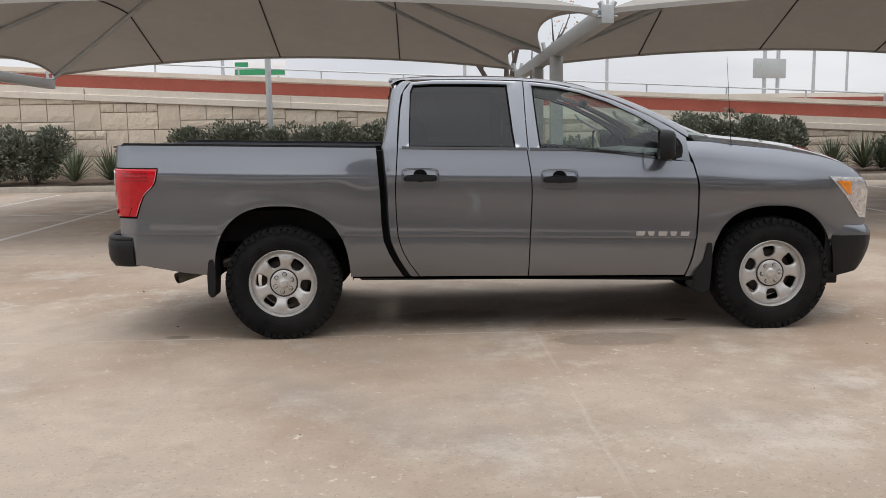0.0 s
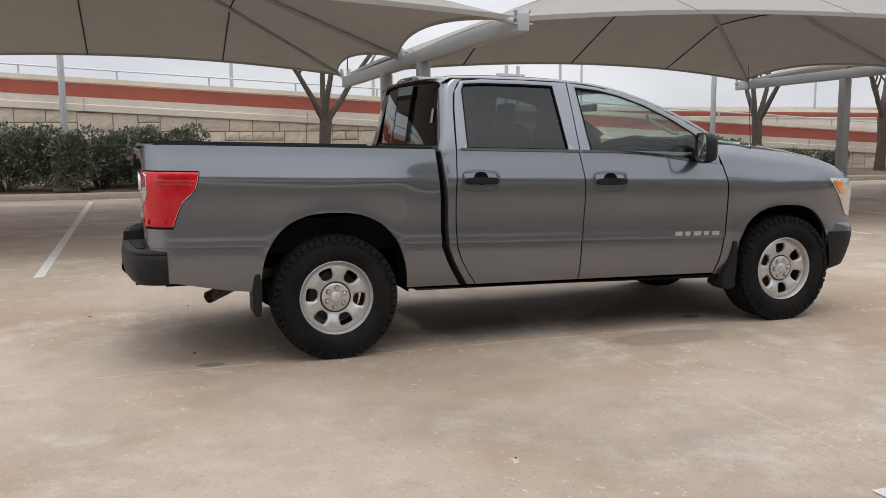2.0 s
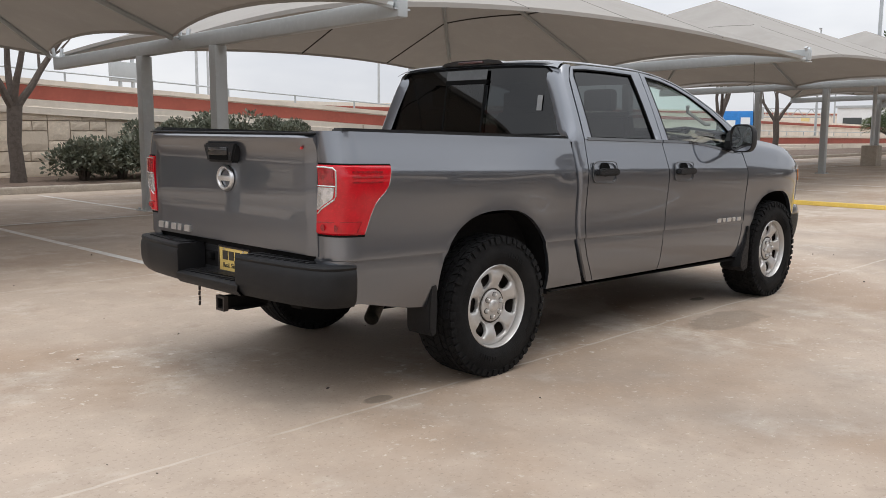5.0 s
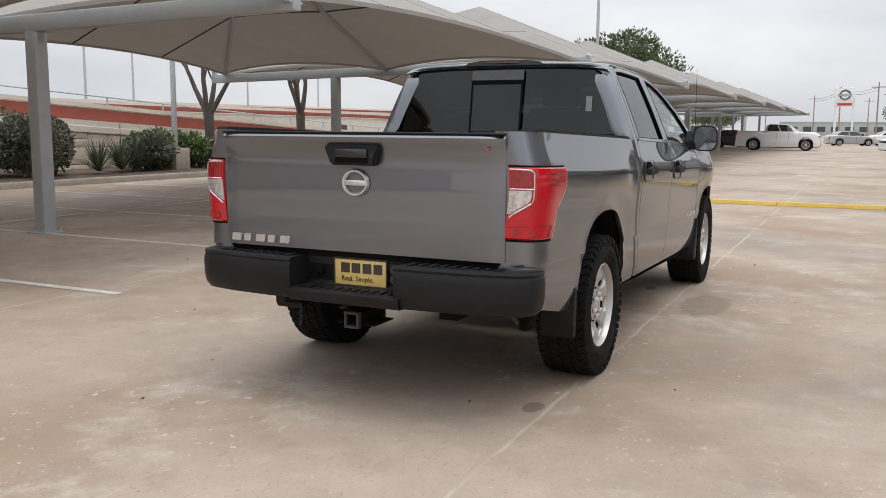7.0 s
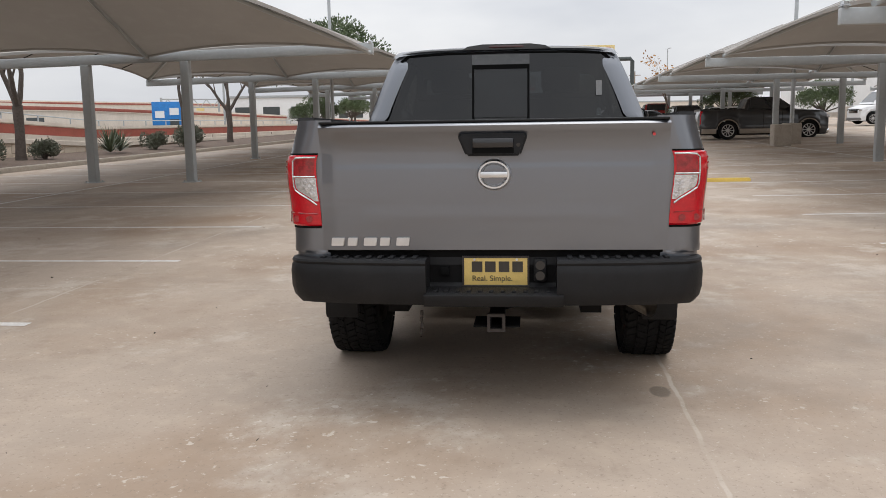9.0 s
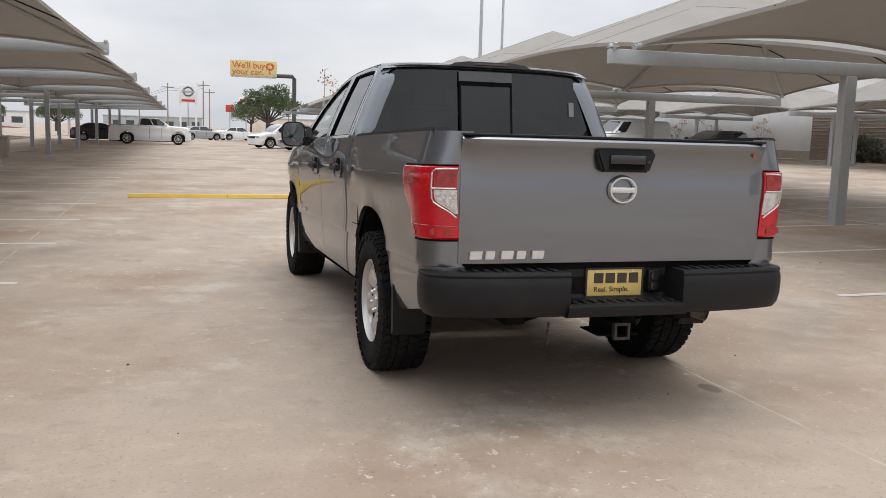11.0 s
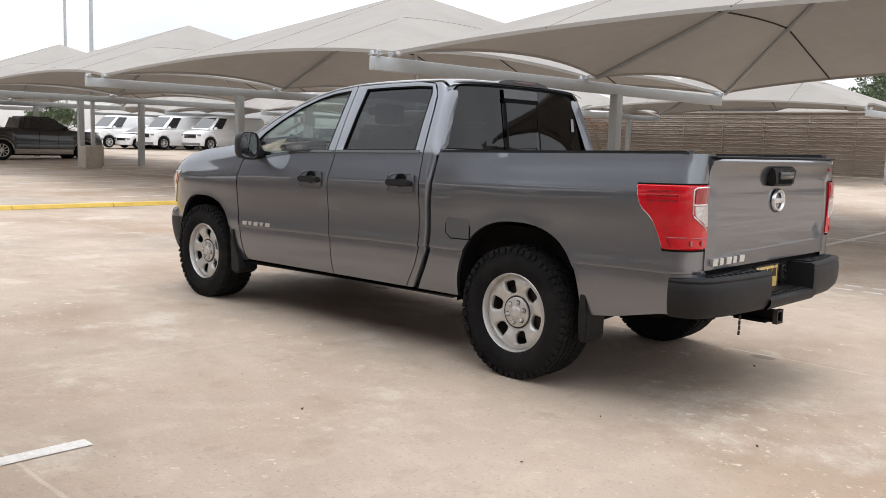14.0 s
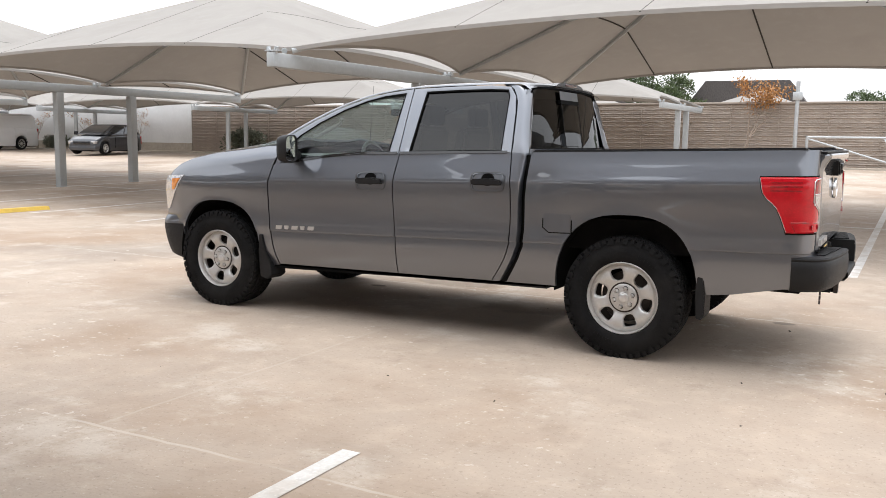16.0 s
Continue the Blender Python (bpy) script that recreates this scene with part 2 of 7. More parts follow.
def add_box(bm, x0, x1, y0, y1, z0, z1, bev=0.0):
    vs = [bm.verts.new((x, y, z)) for x in (x0, x1) for y in (y0, y1) for z in (z0, z1)]
    fs = [bm.faces.new([vs[i] for i in q]) for q in ((0, 1, 3, 2), (4, 6, 7, 5), (0, 4, 5, 1), (2, 3, 7, 6), (0, 2, 6, 4), (1, 5, 7, 3))]
    if bev:
        es = list({e for f in fs for e in f.edges})
        bmesh.ops.bevel(bm, geom=es, offset=bev, segments=2, affect="EDGES", profile=0.5)
    return vs


def box(x0, x1, y0, y1, z0, z1, bev=0.0):
    bm = bmesh.new()
    add_box(bm, x0, x1, y0, y1, z0, z1, bev)
    return bm


def add_tube(bm, pts, radii, sides=8, caps=True):
    """A tapered tube along a line of points."""
    rings = []
    pts = [Vector(p) for p in pts]
    for i, p in enumerate(pts):
        d = (pts[min(i + 1, len(pts) - 1)] - pts[max(i - 1, 0)]).normalized()
        a = d.cross(Vector((0, 0, 1)) if abs(d.z) < 0.9 else Vector((1, 0, 0))).normalized()
        b = d.cross(a)
        r = radii[i] if isinstance(radii, (list, tuple)) else radii
        rings.append([bm.verts.new(p + (a * math.cos(k * 2 * math.pi / sides) + b * math.sin(k * 2 * math.pi / sides)) * r) for k in range(sides)])
    for u, v in zip(rings, rings[1:]):
        for k in range(sides):
            bm.faces.new((u[k], u[(k + 1) % sides], v[(k + 1) % sides], v[k]))
    if caps:
        bm.faces.new(rings[0][::-1])
        bm.faces.new(rings[-1])


def tube(pts, radii, sides=8):
    bm = bmesh.new()
    add_tube(bm, pts, radii, sides)
    return bm


def add_grid(bm, rows, close=False):
    """Quads between rows of points; pinched quads become triangles or vanish."""
    vr = [[bm.verts.new(p) for p in r] for r in rows]
    for a, b in zip(vr, vr[1:]):
        n = len(a)
        for i in range(n if close else n - 1):
            j = (i + 1) % n
            q = []
            for v in (a[i], a[j], b[j], b[i]):
                if all((v.co - w.co).length > 1e-5 for w in q):
                    q.append(v)
            if len(q) >= 3:
                bm.faces.new(q)
    return vr


def grid(rows, close=False):
    bm = bmesh.new()
    add_grid(bm, rows, close)
    bmesh.ops.remove_doubles(bm, verts=bm.verts, dist=1e-5)
    bmesh.ops.delete(bm, geom=[v for v in bm.verts if not v.link_faces], context="VERTS")
    return bm


def prism(outline, axis, a, b, bev=0.0):
    """A closed outline of (u, v) pulled from a to b along an axis (0: u,v = y,z; 1: x,z; 2: x,y)."""
    def at(u, v, w):
        return ((w, u, v), (u, w, v), (u, v, w))[axis]
    bm = bmesh.new()
    lo = [bm.verts.new(at(u, v, a)) for u, v in outline]
    hi = [bm.verts.new(at(u, v, b)) for u, v in outline]
    n = len(outline)
    fs = [bm.faces.new(lo[::-1]), bm.faces.new(hi)]
    for i in range(n):
        fs.append(bm.faces.new((lo[i], lo[(i + 1) % n], hi[(i + 1) % n], hi[i])))
    bmesh.ops.recalc_face_normals(bm, faces=bm.faces)
    if bev:
        bmesh.ops.bevel(bm, geom=[e for e in bm.edges if e.calc_face_angle(0) > 0.5], offset=bev, segments=2, affect="EDGES")
    return bm


def lathe(profile, axis="y", steps=48):
    """A profile of (radius, along) turned round an axis."""
    rows = []
    for r, w in profile:
        row = []
        for k in range(steps):
            a = 2 * math.pi * k / steps
            c, s = r * math.cos(a), r * math.sin(a)
            row.append((c, w, s) if axis == "y" else (c, s, w))
        rows.append(row)
    return grid(rows, True)


def interp(x, pts):
    """Straight-line interpolation through sorted (x, y) pairs."""
    if x <= pts[0][0]:
        return pts[0][1]
    for (x0, y0), (x1, y1) in zip(pts, pts[1:]):
        if x <= x1:
            return y0 + (y1 - y0) * (x - x0) / (x1 - x0)
    return pts[-1][1]


def curve_interp(x, pts):
    """Smooth (Catmull-Rom) interpolation through sorted (x, y) pairs."""
    if x <= pts[0][0]:
        return pts[0][1]
    if x >= pts[-1][0]:
        return pts[-1][1]
    for i in range(len(pts) - 1):
        if x <= pts[i + 1][0]:
            (x1, y1), (x2, y2) = pts[i], pts[i + 1]
            x0, y0 = pts[i - 1] if i else (2 * x1 - x2, 2 * y1 - y2)
            x3, y3 = pts[i + 2] if i + 2 < len(pts) else (2 * x2 - x1, 2 * y2 - y1)
            m1, m2 = (y2 - y0) / (x2 - x0), (y3 - y1) / (x3 - x1)
            h = x2 - x1
            t = (x - x1) / h
            return (2 * t**3 - 3 * t**2 + 1) * y1 + (t**3 - 2 * t**2 + t) * h * m1 + (-2 * t**3 + 3 * t**2) * y2 + (t**3 - t**2) * h * m2


# ---- the lot ----
def lot_z(x, y):
    """The lot rises gently towards the screen wall."""
    d = max(0.0, -y - 3)
    return 0.026 * d * d / (d + 6) if d < 40 else 0.026 * 1600 / 46


def build_ground():
    xs = [-2500, -800, -200, -60] + [-30 + 2 * i for i in range(76)] + [160, 220, 400, 900, 2500]
    ys = [-2500, -800, -200, -80] + [-60 + 2 * i for i in range(38)] + [16.2, 40, 80, 200, 800, 2500]
    bm = grid([[(x, y, lot_z(x, y)) for x in xs] for y in ys])
    tagged(part("ground", bm, M_GROUND), "mottled tan concrete parking lot with saw-cut joints and oil stains", "ground", kind="structure")


def paint_strip(name, pts, width, material, label, category, lift=0.004):
    """A flat painted strip along a line on the lot."""
    a, b = Vector(pts[0]), Vector(pts[1])
    n = max(2, int((b - a).length / 1.0) + 1)
    side = Vector((-(b - a).y, (b - a).x)).normalized() * width / 2
    rows = [[(*p, lot_z(*p) + lift) for p in (a + (b - a) * (i / (n - 1)) + side, a + (b - a) * (i / (n - 1)) - side)] for i in range(n)]
    return tagged(part(name, grid(rows), material), label, category, group="painted stall lines", kind="structure")


build_ground()
STALL = 2.74
for k in range(-4, 17):
    paint_strip("parking_line", ((0.52 + STALL * k, 3.38), (0.52 + STALL * k, 14.6)), 0.10, M_LINE, "worn white painted stall line on concrete", "parking line")
for k in range(-5, 17):
    paint_strip("parking_line", ((7.12 + STALL * k, -3.85), (7.12 + STALL * k, -14.9)), 0.10, M_LINE, "worn white painted stall line on concrete", "parking line")
paint_strip("parking_line", ((-14, 9.15), (44.5, 9.15)), 0.10, M_LINE, "long white line dividing facing stalls", "parking line", 0.008)
paint_strip("parking_line", ((-9, -9.35), (51, -9.35)), 0.10, M_LINE, "long white line dividing facing stalls", "parking line", 0.008)
# worn stall lettering, unreadable: short bars
for i in range(5):
    x0 = -0.72 + 0.30 * i
    paint_strip("stall_marking", ((x0, -4.55), (x0 + 0.2, -4.55)), 0.07, M_LINE, "worn white stencilled stall marking", "stall marking")
    paint_strip("stall_marking", ((x0, -4.85), (x0 + 0.2, -4.85)), 0.07, M_LINE, "worn white stencilled stall marking", "stall marking")

stop = tagged(part("wheel_stop", prism([(-0.10, 0), (-0.07, 0.075), (0.07, 0.075), (0.10, 0)], 1, -0.932, 0.932, 0.008), M_YELLOW),
              "low yellow painted concrete kerb stop across the aisle", "wheel stop", group="yellow stops across the aisle")
stop.matrix_world = pose(13.0, 1.99, 0)
for i in range(1, 4):
    copy_thing(stop, pose(13.0 + 0.012 * i, 1.99 - 1.87 * i, 0, 0, 0, 0.4 * i))


# ---- shade canopies ----
BAY = 10.97
NODE_Z, PEAK_Z = 2.86, 5.03


def canopy_outline(depth):
    """The sagging edge of one bay: x 0..BAY, y 0..depth; six held points joined by arcs that pull in and up."""
    nodes = [(0, 0), (BAY, 0), (BAY, depth / 2), (BAY, depth), (0, depth), (0, depth / 2)]
    loop = []
    for (x0, y0), (x1, y1) in zip(nodes, nodes[1:] + nodes[:1]):
        along_x = abs(x1 - x0) > abs(y1 - y0)
        sag, lift = (0.55, 0.31) if along_x else (0.30, 0.20)
        inx = 0 if along_x else (1 if x0 < BAY / 2 else -1)
        iny = (1 if y0 < depth / 2 else -1) if along_x else 0
        n = 28 if along_x else 14
        for i in range(n):
            t = i / n
            b = 4 * t * (1 - t)
            loop.append(Vector((x0 + (x1 - x0) * t + inx * sag * b + inx * 0.10, y0 + (y1 - y0) * t + iny * sag * b, NODE_Z + lift * b)))
    return loop


def canopy_point(edge, peak, r):
    p = edge.lerp(peak, r)
    p.z = edge.z + (peak.z - edge.z) * (0.98 * r + 0.02 * r * r)
    return p


def shade_canopy(depth):
    """One tent bay: cloth, hip pipes under it and dark sewn seams."""
    top = thing("shade_canopy", "taupe tensioned shade cloth canopy with dark sewn seams", "shade canopy", group="tensioned shade canopies")
    loop = canopy_outline(depth)
    peak = Vector((BAY / 2, depth / 2, PEAK_Z))
    rings = [[canopy_point(e, peak, r) for e in loop] for r in (0, 0.012, 0.08, 0.18, 0.3, 0.44, 0.58, 0.72, 0.86, 0.95, 1.0)]
    part("cloth", grid(rings, True), M_FABRIC, top, sharp=60)
    # hem: a doubled edge band
    hem = grid([[e + Vector((0, 0, dz)) for e in loop] for dz in (0.012, -0.05)], True)
    part("hem", hem, M_FABRIC, top)
    n0 = 28
    held = [0, n0, n0 + 14, n0 + 28, 2 * n0 + 28, 2 * n0 + 42]
    for i in held:
        line = [canopy_point(loop[i], peak, r) - Vector((0, 0, 0.05)) for r in (0.0, 0.15, 0.35, 0.6, 0.8, 0.97)]
        part("hip_pipe", tube(line, 0.045, 8), M_STEEL, top)
    for lo, hi in ((0, n0), (n0 + 28, 2 * n0 + 28)):
        edge = loop[lo:hi + 1]
        if edge[0].x > edge[-1].x:
            edge = edge[::-1]
        for k in range(1, 4):
            x = BAY * k / 4
            line = []
            for j in range(24):
                r = j / 24
                bx = (x - r * peak.x) / (1 - r)
                if not edge[0].x <= bx <= edge[-1].x:
                    break
                i = next(q for q in range(len(edge) - 1) if edge[q + 1].x >= bx)
                t = (bx - edge[i].x) / (edge[i + 1].x - edge[i].x)
                line.append(canopy_point(edge[i].lerp(edge[i + 1], t), peak, r) - Vector((0, 0, 0.012)))
            if len(line) > 2:
                part("seam", tube(line, 0.016, 5), M_SEAM, top)
    # the strips run on level through the side fields
    for ring, xs_ in ((loop[n0:n0 + 29], (BAY * 3 / 4,)), (loop[2 * n0 + 28:] + loop[:1], (BAY / 4,))):
        for x in xs_:
            line = []
            for e in ring:
                r = (x - e.x) / (peak.x - e.x)
                line.append(canopy_point(e, peak, r) - Vector((0, 0, 0.012)))
            part("seam", tube(line, 0.016, 5), M_SEAM, top)
    return top


def canopy_frame(depth, post_a, post_b, zb, fall=0.0):
    """A steel beam across the row on two posts, with brackets that hold the cloth."""
    top = thing("canopy_frame", "grey painted steel canopy beam on two square posts", "canopy frame", group="canopy frames")
    bm = box(-0.075, 0.075, -0.06, depth + 0.06, zb, zb + 0.22, 0.012)
    for v in bm.verts:
        v.co.z -= fall * v.co.y
    part("beam", bm, M_STEEL, top)
    for y in (post_a, post_b):
        post = part("post", box(-0.10, 0.10, y - 0.10, y + 0.10, -0.1, zb - fall * y, 0.012), M_STEEL, top)
        plate = bmesh.new()
        add_box(plate, -0.17, 0.17, y - 0.17, y + 0.17, 0.0, 0.018)
        for dx in (-0.13, 0.13):
            for dy in (-0.13, 0.13):
                add_box(plate, dx - 0.015, dx + 0.015, y + dy - 0.015, y + dy + 0.015, 0.018, 0.05)
        part("base_plate", plate, M_STEEL, post)
    for y in (0.0, depth / 2, depth):
        plate = part("bracket_plate", box(-0.12, 0.12, y - 0.05, y + 0.05, NODE_Z - 0.09, NODE_Z - 0.07), M_GALV, top)
        for s in (-1, 1):
            part("bracket", tube([(s * 0.06, y, zb + 0.21 - fall * y), (s * 0.09, y, max(NODE_Z - 0.02, zb + 0.26))], 0.035, 8), M_GALV, plate)
    return top


canopy = shade_canopy(10.9)
frame_l = canopy_frame(10.9, 4.38, 6.95, 2.69, 0.014)
frame_far = canopy_frame(10.9, 4.40, 6.85, 2.80, 0.018)
frame_r = canopy_frame(10.9, 4.27, 6.62, 2.53)
L_X, L_Y = 3.29, 3.48
R_X, R_Y = 7.317, -4.333
NEAR = Matrix.Diagonal((1, 0.966, 1, 1))
TURN_R = pose(R_X, R_Y, 0, 0, 0, -1.71)
TURN = pose(L_X, L_Y, 0, 0, 0, -0.7)
canopy.matrix_world = TURN @ pose(-BAY, 0, 0) @ NEAR
for k in range(0, 7):
    copy_thing(canopy, TURN @ pose(BAY * k, 0, 0) @ NEAR)
for k in range(-1, 5):
    copy_thing(canopy, TURN_R @ pose(11.03 * k, -10.93, 0.0))
frame_l.matrix_world = TURN @ pose(-BAY, 0, 0) @ NEAR
copy_thing(frame_l, TURN @ NEAR)
frame_far.matrix_world = TURN @ pose(BAY, 0, 0) @ NEAR
for k in range(2, 8):
    copy_thing(frame_far, TURN @ pose(BAY * k, 0, 0) @ NEAR)
frame_r.matrix_world = TURN_R @ pose(-11.03, 0, 0, 0, 0, 180)
for k in range(0, 6):
    copy_thing(frame_r, TURN_R @ pose(11.03 * k, 0, 0.0, 0, 0, 180))
# the row along the screen wall
for k in range(0, 5):
    copy_thing(canopy, pose(6.5 + BAY * k, -30.2, 0.30) @ Matrix.Diagonal((1, 0.55, 0.93, 1)))
for k in range(0, 6):
    copy_thing(frame_r, pose(6.5 + BAY * k, -30.2, 0.30) @ Matrix.Diagonal((1, 0.55, 0.93, 1)))


# ---- the pickup truck ----
M_PAINT = mat("gunmetal_metallic_paint", (0.156, 0.167, 0.190), 0.36, metal=0.88, coat=1.0, coat_rough=0.008, edge=0.35, var=0.03, scale=300, stains=0.10, stain_scale=1.2, stain_color=(0.17, 0.165, 0.16))
M_PAINT.node_tree.nodes["Principled BSDF"].inputs["Coat IOR"].default_value = 1.85
M_PLASTIC = mat("black_textured_plastic", (0.012, 0.012, 0.013), 0.5, spec=0.25, var=0.15, scale=20, bump=0.25, bump_scale=500, stains=0.35, stain_scale=4, stain_color=(0.024, 0.023, 0.022))
M_GLOSSBLACK = mat("gloss_black_trim", (0.012, 0.012, 0.013), 0.2, coat=0.5, var=0.05)
M_RUBBER = mat("tyre_rubber", (0.010, 0.010, 0.0105), 0.85, spec=0.15, var=0.25, scale=12, bump=0.3, bump_scale=120, stains=0.4, stain_scale=3, stain_color=(0.03, 0.028, 0.026))
M_UNDER = mat("underbody_black", (0.007, 0.0065, 0.0065), 0.9, spec=0.2, var=0.3)
M_GAP = mat("seal_gap_black", (0.006, 0.006, 0.006), 0.95, spec=0.1, var=0)
M_RIM = mat("silver_wheel_paint", (0.60, 0.59, 0.575), 0.40, metal=0.6, var=0.06, scale=15, stains=0.25, stain_scale=7, stain_color=(0.40, 0.37, 0.34))
M_CHROME = mat("chrome", (0.80, 0.80, 0.81), 0.12, metal=1.0, var=0.02)
M_SATIN = mat("satin_silver", (0.72, 0.72, 0.72), 0.30, metal=0.9, var=0.05)
M_LUG = mat("lug_nut_steel", (0.62, 0.61, 0.60), 0.3, metal=0.9, var=0.1)
M_DRUM = mat("brake_dark", (0.06, 0.05, 0.045), 0.7, metal=0.4, var=0.3)
M_REDLENS = mat("red_lens", (0.52, 0.003, 0.012), 0.12, coat=0.5, var=0.14, scale=20, spec=0.5)
M_REDDARK = mat("red_lens_dark", (0.30, 0.004, 0.010), 0.2, coat=1.0, var=0.4, scale=40)
M_BRAKEDARK = mat("smoked_red_lens", (0.05, 0.005, 0.006), 0.15, coat=1.0)
M_CLEARLENS = mat("clear_lens", (0.66, 0.65, 0.65), 0.16, metal=0.7, coat=1.0, var=0.35, scale=30, bump=0.4, bump_scale=70)
M_AMBER = mat("amber_lens", (0.80, 0.25, 0.02), 0.2, coat=1.0, var=0.15, scale=25)
M_PRIVACY = glass("privacy_glass", (0.10, 0.105, 0.11))
M_REARGLASS = glass("rear_glass", (0.030, 0.032, 0.035))
M_SLIDER = glass("slider_glass", (0.16, 0.17, 0.18))
M_CLEAR = glass("green_tint_glass", (0.78, 0.88, 0.84))
M_MIRROR = mat("mirror_silver", (0.85, 0.86, 0.88), 0.02, metal=1.0, var=0)
M_SEAT = mat("seat_cloth", (0.075, 0.072, 0.070), 0.9, var=0.2, bump=0.3)
M_DASH = mat("dash_plastic", (0.05, 0.05, 0.05), 0.7, var=0.15, bump=0.15)
M_LINER = mat("headliner", (0.40, 0.38, 0.36), 0.95, var=0.05)
M_REFLECTPATCH = mat("reflection_patch_grey", (0.22, 0.22, 0.22), 0.7)
M_GREYBAND = mat("grey_band", (0.085, 0.088, 0.09), 0.5)
M_PLATE = mat("plate_yellow", (0.74, 0.53, 0.17), 0.45, var=0.06, scale=30)
M_INK = mat("plate_ink", (0.05, 0.04, 0.03), 0.6)
M_EXHAUST = mat("exhaust_steel", (0.28, 0.25, 0.21), 0.45, metal=0.8, var=0.3, scale=9)

SH = 0.026  # the body rakes down towards the nose


def rake(bm):
    for v in bm.verts:
        v.co.z -= SH * v.co.x
    return bm


def lip(bm, vec):
    """Turns the open rim of a panel inwards, to give it thickness."""
    rim = [e for e in bm.edges if len(e.link_faces) == 1]
    made = bmesh.ops.extrude_edge_only(bm, edges=rim)["geom"]
    for v in made:
        if isinstance(v, bmesh.types.BMVert):
            v.co += Vector(vec)
    return bm


SIDE_W = [(0.40, 0.905), (0.46, 0.930), (0.55, 0.954), (0.62, 0.962), (0.68, 0.9680), (0.72, 0.9682), (0.744, 0.9672), (0.750, 0.9672), (0.7535, 0.9788), (0.80, 0.9778), (0.88, 0.977), (1.0, 0.984),
          (1.07, 0.9915), (1.12, 0.9945), (1.165, 0.9955), (1.185, 0.9940), (1.205, 0.9885), (1.25, 0.976), (1.29, 0.9645), (1.33, 0.953), (1.38, 0.941), (1.45, 0.925)]
WHEELS = ((0.0, 0.42, 0.486, 0.545, 2.5), (3.555, 0.50, 0.455, 0.498, 2.5))


def side_w(x, z):
    """Half width of the lower body at x and height z."""
    w = curve_interp(z, SIDE_W)
    for xc, zc, hw, hh, _ in WHEELS:
        d = math.hypot((x - xc) / hw, (z - zc) / hh) if z > zc else abs(x - xc) / hw
        w += 0.008 * math.exp(-((d - 1.0) / 0.06) ** 2) * (1 if z > zc - 0.05 else max(0, 1 - (zc - 0.05 - z) / 0.1))
    # the shoulder swells over the rear wheel and dips before the cab
    w += 0.007 * math.exp(-((x + 0.1) / 0.5) ** 2) * math.exp(-((z - 1.08) / 0.12) ** 2)
    w -= 0.012 * math.exp(-((x - 0.62) / 0.14) ** 2) * math.exp(-((z - 1.17) / 0.09) ** 2)
    # fender crown and nose taper
    w += 0.016 * math.exp(-((x - 3.55) / 0.42) ** 2) * math.exp(-((z - 1.12) / 0.10) ** 2)
    if x > 3.5:
        w -= 0.168 * ((x - 3.5) / 0.81) ** 2.7
    return w


def arch_z(x, floor):
    """The lower edge of the side: the floor line, or the wheel opening."""
    for xc, zc, hw, hh, p in WHEELS:
        d = abs(x - xc) / hw
        if d < 1:
            return max(floor, zc + hh * (1 - d**p) ** (1 / p))
    return floor


BELT = [(0.0, 1.38), (2.05, 1.38), (2.25, 1.372), (2.45, 1.355), (2.62, 1.334), (2.80, 1.312), (3.1, 1.30)]


def side_panel(xl, xr, levels, s, floor, steps=14, stations=None, tail=None, belt=None):
    """A panel of the lower side between two edge lines x(z), cut out over the wheels. tail: extra (x, inset) stations round the corner."""
    us = stations or [i / steps for i in range(steps + 1)]
    rows = []
    for z in levels:
        row = []
        for u in us:
            a, b = interp(z, xl), interp(z, xr)
            x = a + (b - a) * u
            if stations:
                x = a + (0.69 - a) * u
                x += (b - 0.69) * max(0.0, (x - 0.52) / 0.17)
            zz = max(z, arch_z(x, interp(x, floor)))
            a, b = interp(zz, xl), interp(zz, xr)
            if not stations and not any(abs(x - w[0]) < w[2] + 0.02 for w in WHEELS):
                x = a + (b - a) * u
            if belt:
                zz = min(zz, interp(x, belt))
            row.append((x, s * side_w(x, zz), zz))
        if tail:
            zz = max(z, tail[2])
            row = [(x, s * (side_w(tail[0], zz) - d), zz) for x, d in tail[1]] + row
        rows.append(row)
    bm = grid(rows)
    bmesh.ops.dissolve_degenerate(bm, dist=2e-4, edges=bm.edges)
    return rake(lip(bm, (0, -s * 0.025, 0)))


LEVELS = [0.40, 0.43, 0.46, 0.50, 0.56, 0.63, 0.68, 0.72, 0.744, 0.750, 0.7535, 0.77, 0.80, 0.84, 0.88, 0.94, 1.0, 1.06, 1.12, 1.165, 1.175, 1.185, 1.195, 1.205, 1.225, 1.25, 1.29, 1.33, 1.355, 1.38]
E_BED = [(0.40, 0.90), (0.46, 0.862), (0.60, 0.775), (0.72, 0.728), (0.85, 0.716), (1.05, 0.712), (1.30, 0.695), (1.38, 0.688)]
E_CABREAR = [(z, x + 0.038) for z, x in E_BED]
E_DOOR1 = [(0.40, 1.02), (0.46, 0.985), (0.58, 0.900), (0.66, 0.862), (0.75, 0.838), (0.9, 0.828), (1.1, 0.826), (1.38, 0.846)]
E_DOOR2 = [(0.40, 1.772), (0.5, 1.778), (0.75, 1.786), (1.0, 1.797), (1.1, 1.798), (1.22, 1.790), (1.38, 1.768)]
E_DOOR3 = [(0.40, 2.90), (0.47, 2.920), (0.6, 2.965), (0.75, 2.990), (0.95, 2.999), (1.15, 2.992), (1.30, 2.958), (1.38, 2.925), (1.50, 2.86)]
GAP = 0.008
